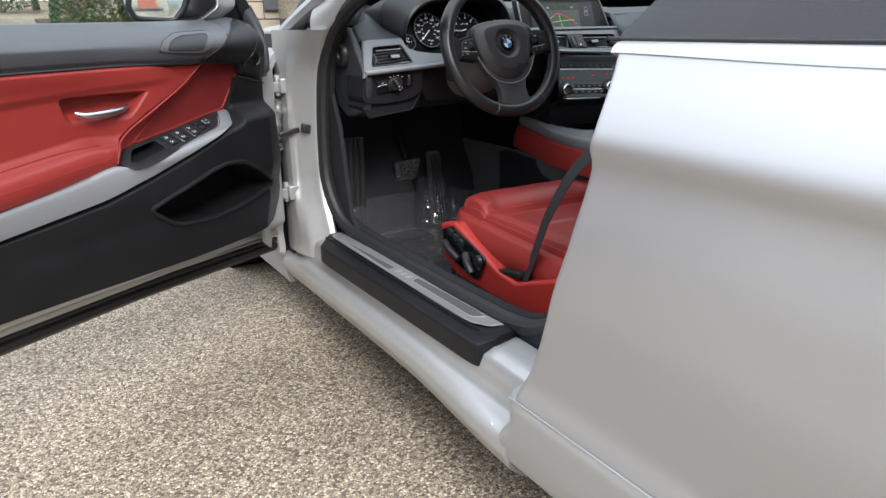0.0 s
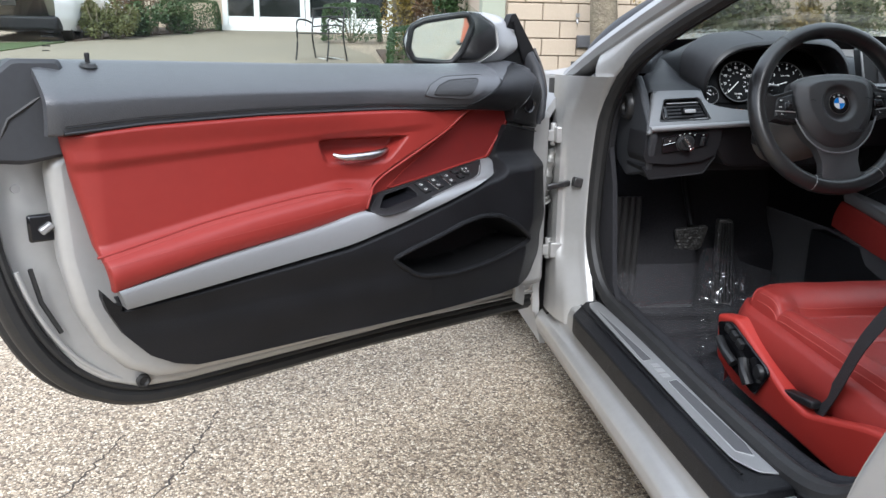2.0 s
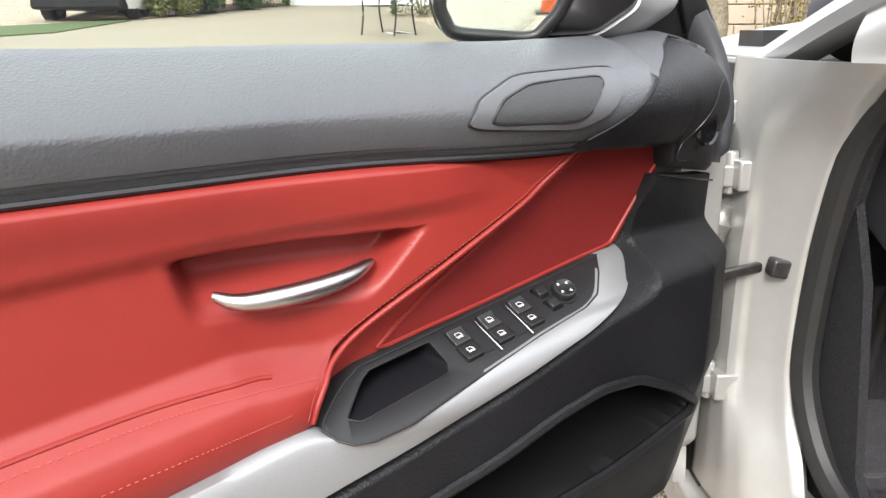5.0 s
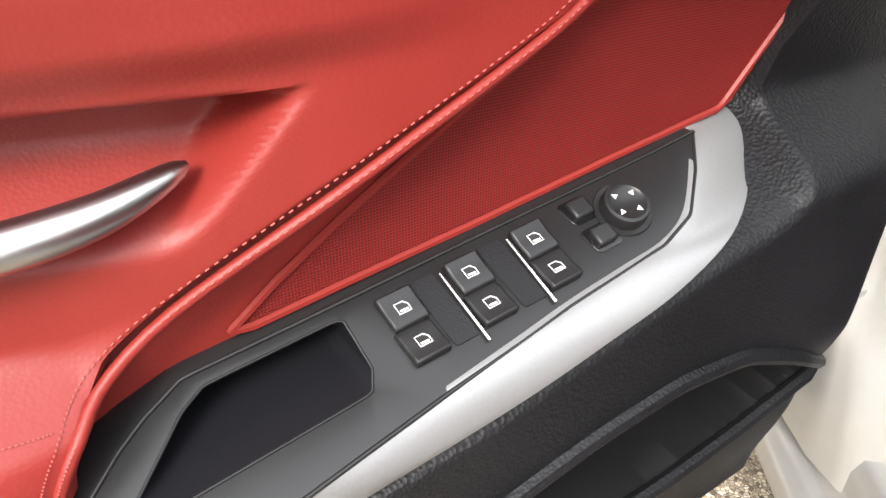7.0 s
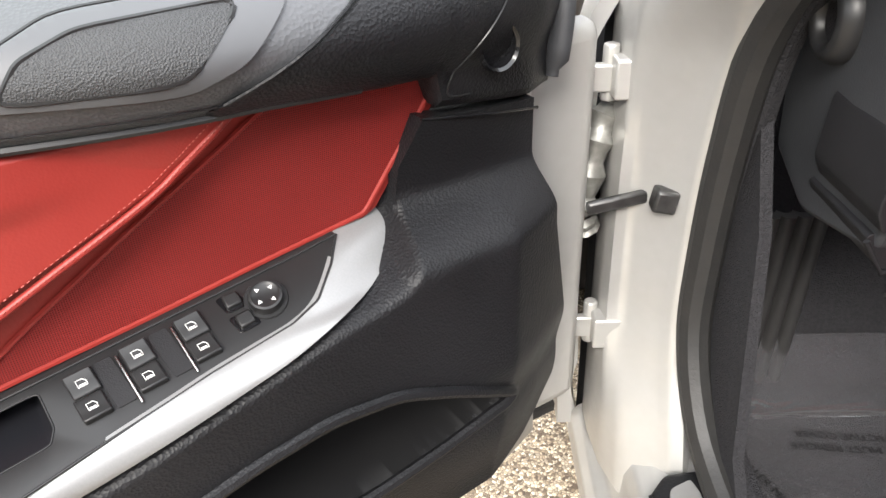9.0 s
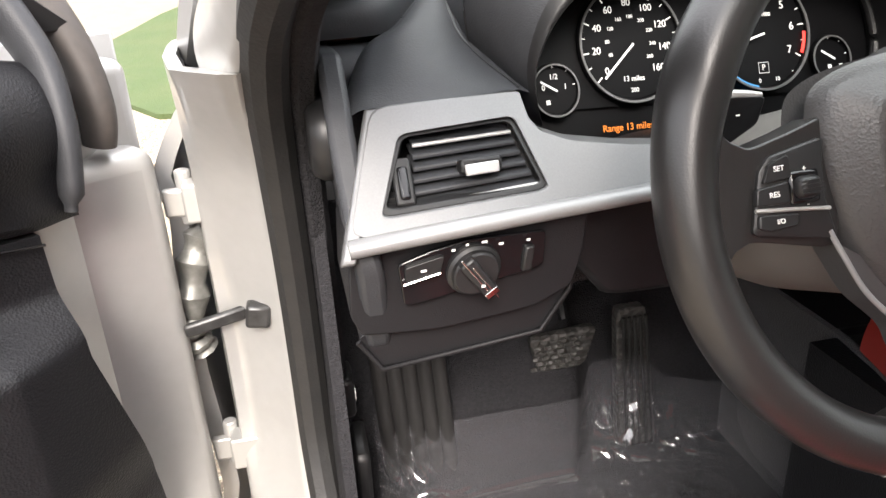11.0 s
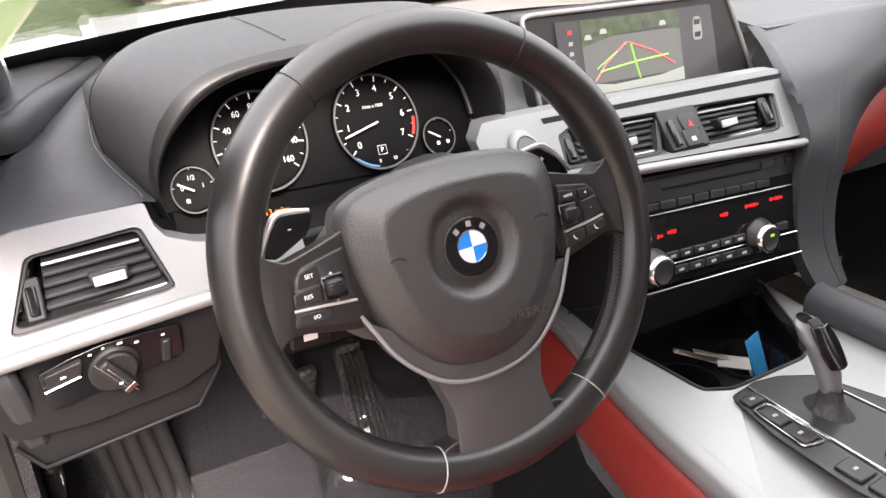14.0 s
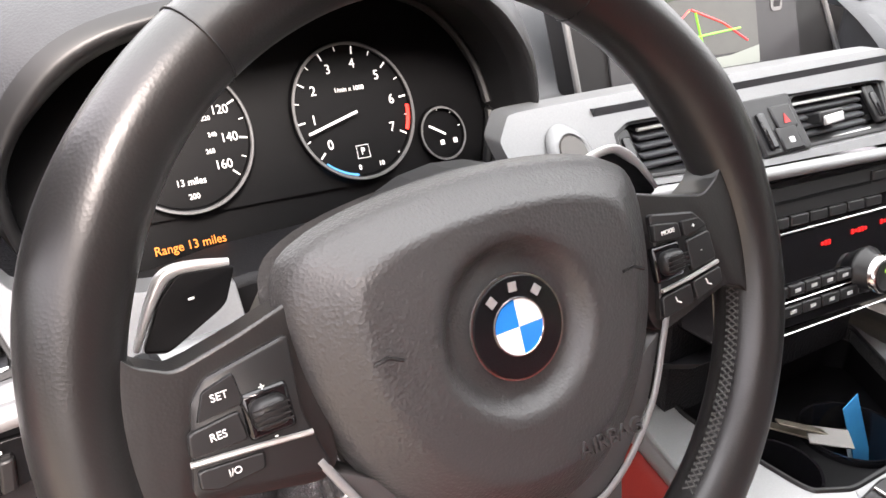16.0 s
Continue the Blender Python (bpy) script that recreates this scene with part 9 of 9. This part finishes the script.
part("number_plate", box((0.30, 0.02, 0.12), pose(PX, PY - 0.03, PZ + 0.72)), SMOOTH, wc)

# far brick building and lawn edge beyond it
fb = thing("brick_building", "distant red brick building", "building")
part("wall", box((16, 6, 5), pose(-24, 44, 4.6)), mat("far_brick", (0.24, 0.09, 0.065), 0.85, spots=[(2, (0.18, 0.07, 0.05), 0.5), (12, (0.3, 0.13, 0.1), 0.4)]), fb)
for i in range(5):
    w = part("window", box((1.3, 0.1, 1.8), pose(-30.5 + 3 * i, 40.98, 4.4)), WPAINT, fb)
    part("pane", box((1.1, 0.06, 1.6), pose(-30.5 + 3 * i, 40.92, 4.4)), GLOSS, w)
part("roof", box((17, 7, 0.4), pose(-24, 44, 7.3)), mat("far_roof", (0.1, 0.095, 0.09), 0.9), fb)

# bench
IRON = mat("black_iron", (0.014, 0.014, 0.015), 0.45, spots=[(30, (0.03, 0.028, 0.025), 0.4)])
bench = thing("bench", "black iron garden bench with slatted seat", "bench")
BX, BY = -1.78, 10.75
BZ = gz(BX, BY)
for sx in (-0.40, 0.40):
    part("leg_frame", tube(curve([(BX + sx, BY - 0.28, BZ), (BX + sx, BY - 0.22, BZ + 0.30), (BX + sx, BY - 0.22, BZ + 0.62), (BX + sx, BY - 0.02, BZ + 0.66), (BX + sx, BY + 0.18, BZ + 0.62)], 20), 0.016, 8), IRON, bench)
    part("leg", tube(curve([(BX + sx, BY + 0.30, BZ), (BX + sx, BY + 0.20, BZ + 0.42), (BX + sx, BY + 0.26, BZ + 0.86)], 14), 0.016, 8), IRON, bench)
for i in range(7):
    part("seat_slat", box((0.80, 0.045, 0.012), pose(BX, BY - 0.20 + 0.065 * i, BZ + 0.44)), IRON, bench, bevel=0.004)
for z in (0.56, 0.70, 0.84):
    part("back_rail", tube([(BX - 0.40, BY + 0.23 + 0.1 * (z - 0.56), BZ + z), (BX, BY + 0.25 + 0.1 * (z - 0.56), BZ + z + 0.02), (BX + 0.40, BY + 0.23 + 0.1 * (z - 0.56), BZ + z)], 0.012, 8), IRON, bench)
for o in bench.children:
    o.data.transform(Matrix.Translation((BX - 0.08, BY, BZ)) @ Matrix.Rotation(radians(-40), 4, "Z") @ Matrix.Diagonal((0.85, 0.85, 1.0, 1)) @ Matrix.Translation((-BX, -BY, -BZ)))
paper = part("newspaper", join(box((0.34, 0.26, 0.02), pose(BX + 0.05, BY + 0.36, BZ + 0.03, 3, 4, 20)), box((0.30, 0.20, 0.015), pose(BX + 0.16, BY + 0.30, BZ + 0.045, -6, 8, -15))), mat("newsprint", (0.62, 0.62, 0.6), 0.85, spots=[(60, (0.45, 0.45, 0.44), 0.5)]), None, bevel=0.004)
tagged(paper, "folded white newspaper lying behind the bench", "newspaper")

# plants
LEAF = [mat("leaf_dark", (0.035, 0.075, 0.022), 0.55, spots=[(3, (0.06, 0.10, 0.03), 0.6)]), mat("leaf_olive", (0.09, 0.105, 0.030), 0.6, spots=[(3, (0.13, 0.12, 0.04), 0.6)]),
        mat("leaf_russet", (0.13, 0.055, 0.022), 0.6, spots=[(3, (0.09, 0.09, 0.03), 0.6)]), mat("leaf_gold", (0.26, 0.17, 0.03), 0.6, spots=[(3, (0.14, 0.13, 0.03), 0.6)])]
BARK = mat("bark", (0.20, 0.165, 0.12), 0.95, spots=[(8, (0.30, 0.26, 0.18), 0.6), (40, (0.10, 0.085, 0.06), 0.5)], grain=[("noise", 35, 1.0, 0.03)])


def leaves(n, place, size, rng):
    """Many small leaves, each a bent four-sided blade; place(rng) gives a point."""
    verts, faces = [], []
    for _ in range(n):
        c = Vector(place(rng))
        d = Vector((rng.gauss(0, 1), rng.gauss(0, 1), rng.gauss(0, 0.8))).normalized()
        e = d.orthogonal().normalized()
        e.rotate(Matrix.Rotation(rng.random() * 6.28, 3, d))
        s = size * (0.6 + 0.8 * rng.random())
        k = len(verts)
        verts += [c - d * s, c + e * s * 0.5, c + d * s, c - e * s * 0.5]
        faces += [(k, k + 1, k + 2), (k, k + 2, k + 3)]
    me = bpy.data.meshes.new("leaves")
    me.from_pydata(verts, [], faces)
    return me


def shrub(name, label, x, y, w, d, h, n, size, which, seed, clip=0.0, category="shrub"):
    """A shrub: bent stems and a crown of separate leaves; clip: how boxy it is cut."""
    rng = random.Random(seed)
    z = gz(x, y)
    t = thing(name, label, category)
    stems = []
    for i in range(7):
        a = 6.28 * i / 7 + rng.random()
        stems.append(tube(curve([(x + 0.05 * math.cos(a), y + 0.05 * math.sin(a), z), (x + 0.2 * w * math.cos(a), y + 0.2 * d * math.sin(a), z + 0.4 * h), (x + 0.38 * w * math.cos(a), y + 0.38 * d * math.sin(a), z + 0.85 * h)], 6), lambda q: 0.018 * (1 - 0.7 * q), 5))
    part("stem", join(*stems), BARK, t)
    lumps = [(rng.uniform(-0.8, 0.8), rng.uniform(-0.8, 0.8), rng.uniform(0.2, 0.95), rng.uniform(0.25, 0.45)) for _ in range(14)]

    def place(r):
        if r.random() < clip:
            u, v, k = r.uniform(-1, 1), r.uniform(-1, 1), r.random()
            f = r.randrange(4)
            if f == 0: u = -1 + 0.1 * r.random()
            if f == 1: u = 1 - 0.1 * r.random()
            if f == 2: v = -1 + 0.12 * r.random()
            if f == 3: k = 1 - 0.07 * r.random()
            rr = 1 - 0.12 * (abs(u) * abs(v) + k ** 4)
            return (x + u * w / 2 * rr, y + v * d / 2 * rr, z + 0.04 + k * h * (1 - 0.06 * u * u))
        lx, ly, lz, lr = lumps[r.randrange(len(lumps))]
        q = Vector((r.gauss(0, 1), r.gauss(0, 1), r.gauss(0, 1))).normalized() * lr * (0.55 + 0.5 * r.random())
        return (x + (lx + q.x) * w / 2.4, y + (ly + q.y) * d / 2.4, max(z + 0.03, z + (lz + q.z * 0.7) * h * 0.9))
    me = leaves(n, place, size, rng)
    ob = new("crown", me)
    ob.parent = t
    me.materials.append(LEAF[which])
    return t


hedges = [("hedge", "clipped dark green hedge beside the lawn", -0.30, 9.55, 1.1, 1.1, 0.62, 5200, 0.022, 0, 1, 0.9, "hedge"),
          ("hedge", "clipped dark green hedge by the entrance", -4.95, 16.6, 1.1, 0.8, 0.68, 4200, 0.026, 0, 2, 0.9, "hedge"),
          ("hedge", "clipped dark green hedge behind the bench", -1.35, 14.3, 1.3, 0.8, 0.75, 4200, 0.026, 0, 3, 0.9, "hedge")]
for name, label, x, y, w, d, h, n, s, k, seed, c, cat in hedges:
    shrub(name, label, x, y, w, d, h, n, s, k, seed, c, cat)
for i, (x, y, w, h, k, n) in enumerate(((-6.1, 14.2, 1.0, 0.75, 1, 3600), (-5.7, 15.0, 1.2, 0.8, 0, 3600), (-5.3, 15.7, 1.0, 0.75, 0, 3000), (-6.35, 14.0, 0.7, 0.8, 1, 2600), (-5.75, 15.9, 1.3, 2.3, 2, 5200), (-6.15, 15.1, 0.9, 2.0, 2, 4200),
                                         (0.25, 11.4, 1.2, 1.9, 2, 4200), (-0.35, 11.9, 1.0, 1.7, 3, 3200), (0.35, 10.2, 0.9, 1.5, 0, 3400), (0.75, 9.2, 0.6, 0.5, 0, 1600), (1.55, 7.3, 0.35, 0.18, 0, 700), (3.4, 7.2, 1.5, 1.6, 1, 4600), (5.2, 7.1, 1.8, 1.3, 1, 4200), (4.3, 6.9, 1.2, 1.2, 3, 3000), (7.0, 7.0, 1.8, 1.7, 1, 3600))):
    shrub("shrub", ("leafy dark green garden shrub", "olive green shrub thinning out in autumn", "russet brown shrub in autumn leaf", "yellowing shrub in autumn leaf")[k], x, y, w, w * 0.8, h, n, 0.034, k, 20 + i)
# bare upright shrub by the tree
bare = thing("bare_shrub", "nearly bare upright shrub with yellow leaf buds", "shrub")
rng = random.Random(5)
tw = []
tips = []
for i in range(34):
    x0, y0 = 2.15 + rng.uniform(-0.22, 0.22), 6.2 + rng.uniform(-0.2, 0.2)
    x1, y1 = x0 + rng.uniform(-0.3, 0.45), y0 + rng.uniform(-0.2, 0.2)
    c = curve([(x0, y0, gz(x0, y0)), ((x0 + x1) / 2 + rng.uniform(-0.05, 0.05), (y0 + y1) / 2, gz(x0, y0) + 0.8), (x1, y1, gz(x0, y0) + rng.uniform(1.4, 2.0))], 10)
    tw.append(tube(c, lambda q: 0.010 * (1 - 0.8 * q), 5))
    tips += c[3:]
part("stem", join(*tw), BARK, bare)
me = leaves(1500, lambda r: Vector(tips[r.randrange(len(tips))]) + Vector((r.gauss(0, 0.05), r.gauss(0, 0.05), r.gauss(0, 0.05))), 0.020, rng)
ob = new("leaf_bud", me)
ob.parent = bare
me.materials.append(LEAF[3])


def tree(label, x, y, r, h, seed, n, which):
    """A tree: a tapered trunk, limbs, and a crown of separate leaves."""
    rng = random.Random(seed)
    t = thing("tree", label, "tree")
    z = gz(x, y)
    part("trunk", tube(curve([(x, y, z - 0.05), (x + 0.02, y, z + 0.5), (x - 0.03, y + 0.04, z + 1.6), (x + 0.05, y, z + h * 0.6)], 24), lambda q: r * (1.25 - 0.25 * min(1, q * 8) - 0.45 * q), 20), BARK, t, smooth=60)
    ends = []
    for i in range(9):
        a = 6.28 * i / 9 + rng.random()
        b = z + h * (0.35 + 0.25 * rng.random())
        e = Vector((x + h * 0.3 * math.cos(a), y + h * 0.3 * math.sin(a), z + h * (0.6 + 0.35 * rng.random())))
        part("limb", tube(curve([(x, y, b), (x + h * 0.12 * math.cos(a), y + h * 0.12 * math.sin(a), b + h * 0.12), e], 10), lambda q: r * 0.4 * (1 - 0.85 * q), 7), BARK, t)
        ends.append(e)
    me = leaves(n, lambda q: ends[q.randrange(9)] + Vector((q.gauss(0, 0.09), q.gauss(0, 0.09), q.gauss(0, 0.08))) * h, 0.07, rng)
    ob = new("crown", me)
    ob.parent = t
    me.materials.append(LEAF[which])


tree("broad-trunked tree by the house wall with rough bark", 1.50, 6.55, 0.20, 7.0, 3, 5000, 3)
tree("tree on the far lawn", -11.5, 22.0, 0.25, 8.0, 4, 6000, 1)
tree("tree on the far lawn", -17.5, 26.0, 0.25, 9.0, 6, 6000, 2)

# stone courses of the near wall: single blocks, proud of the mortar
rng = random.Random(9)
BW, BH = 0.46, 0.215
blocks = {}
for w in (BW, BW / 2):
    bm = box((w - 0.012, 0.05, BH - 0.012))
    bmesh.ops.bevel(bm, geom=bm.edges[:], offset=0.006, segments=1, affect="EDGES")
    me = bpy.data.meshes.new("stone_block")
    bm.to_mesh(me)
    bm.free()
    me.materials.append(STONE)
    blocks[w] = me
wall_ob = [o for o in house.children if o.name.startswith("wall")][0]
for j in range(12):
    x = 0.60
    first = True
    while x < 6.6:
        w = BW / 2 if first and j % 2 else BW
        first = False
        ob = new("stone_block", blocks[w])
        ob.parent = wall_ob
        ob.location = (x + w / 2, WALL_Y + rng.uniform(-0.004, 0.004), 0.60 + BH * (j + 0.5))
        x += w

# behind the camera: what the mirror shows
cone = thing("traffic_cone", "orange traffic cone standing on the paving", "traffic cone", at=(-0.27, -9.4, 0))
part("cone_body", lathe([(0.14, 0.02), (0.13, 0.05), (0.03, 0.70), (0.0, 0.70)], lambda a, b, c: (a, b, c), 28), mat("cone_orange", (0.72, 0.12, 0.02), 0.5, spots=[(6, (0.6, 0.1, 0.02), 0.4)]), cone)
part("cone_base", box((0.38, 0.38, 0.03), pose(0, 0, 0.015)), BLACK, cone, bevel=0.01)

# added dark tree row behind and beside the car, to darken reflections
def added_treeline():
    c = curve([(-30, 16, 0), (-24, 4, 0), (-20, -10, 0), (-10, -20, 0), (4, -23, 0), (18, -19, 0), (27, -6, 0), (30, 6, 0)], 160)
    def f(s, t):
        p = c[round(s * 160)]
        h = 5.0 + 1.6 * noise.noise((p.x * 0.25, p.y * 0.25, 1)) + 0.9 * noise.noise((p.x * 0.9, p.y * 0.9, 5))
        d = Vector((p.x, p.y, 0)).normalized()
        q = p + d * (0.9 * noise.noise((p.x * 0.6, p.y * 0.6, 6 * t)) + 1.2 * t * t)
        return (q.x, q.y, -0.05 + h * t)
    return grid(f, 160, 14, thick=(0, 0, -0.05))


tagged(part("backdrop", added_treeline(), mat("added_foliage", (0.05, 0.062, 0.035), 0.9, spots=[(0.4, (0.09, 0.075, 0.04), 0.6), (3, (0.025, 0.03, 0.02), 0.6)], grain=[("noise", 4, 1.0, 0.3)]), smooth=0), "added dark row of trees that darkens reflections", "backdrop", kind="structure")
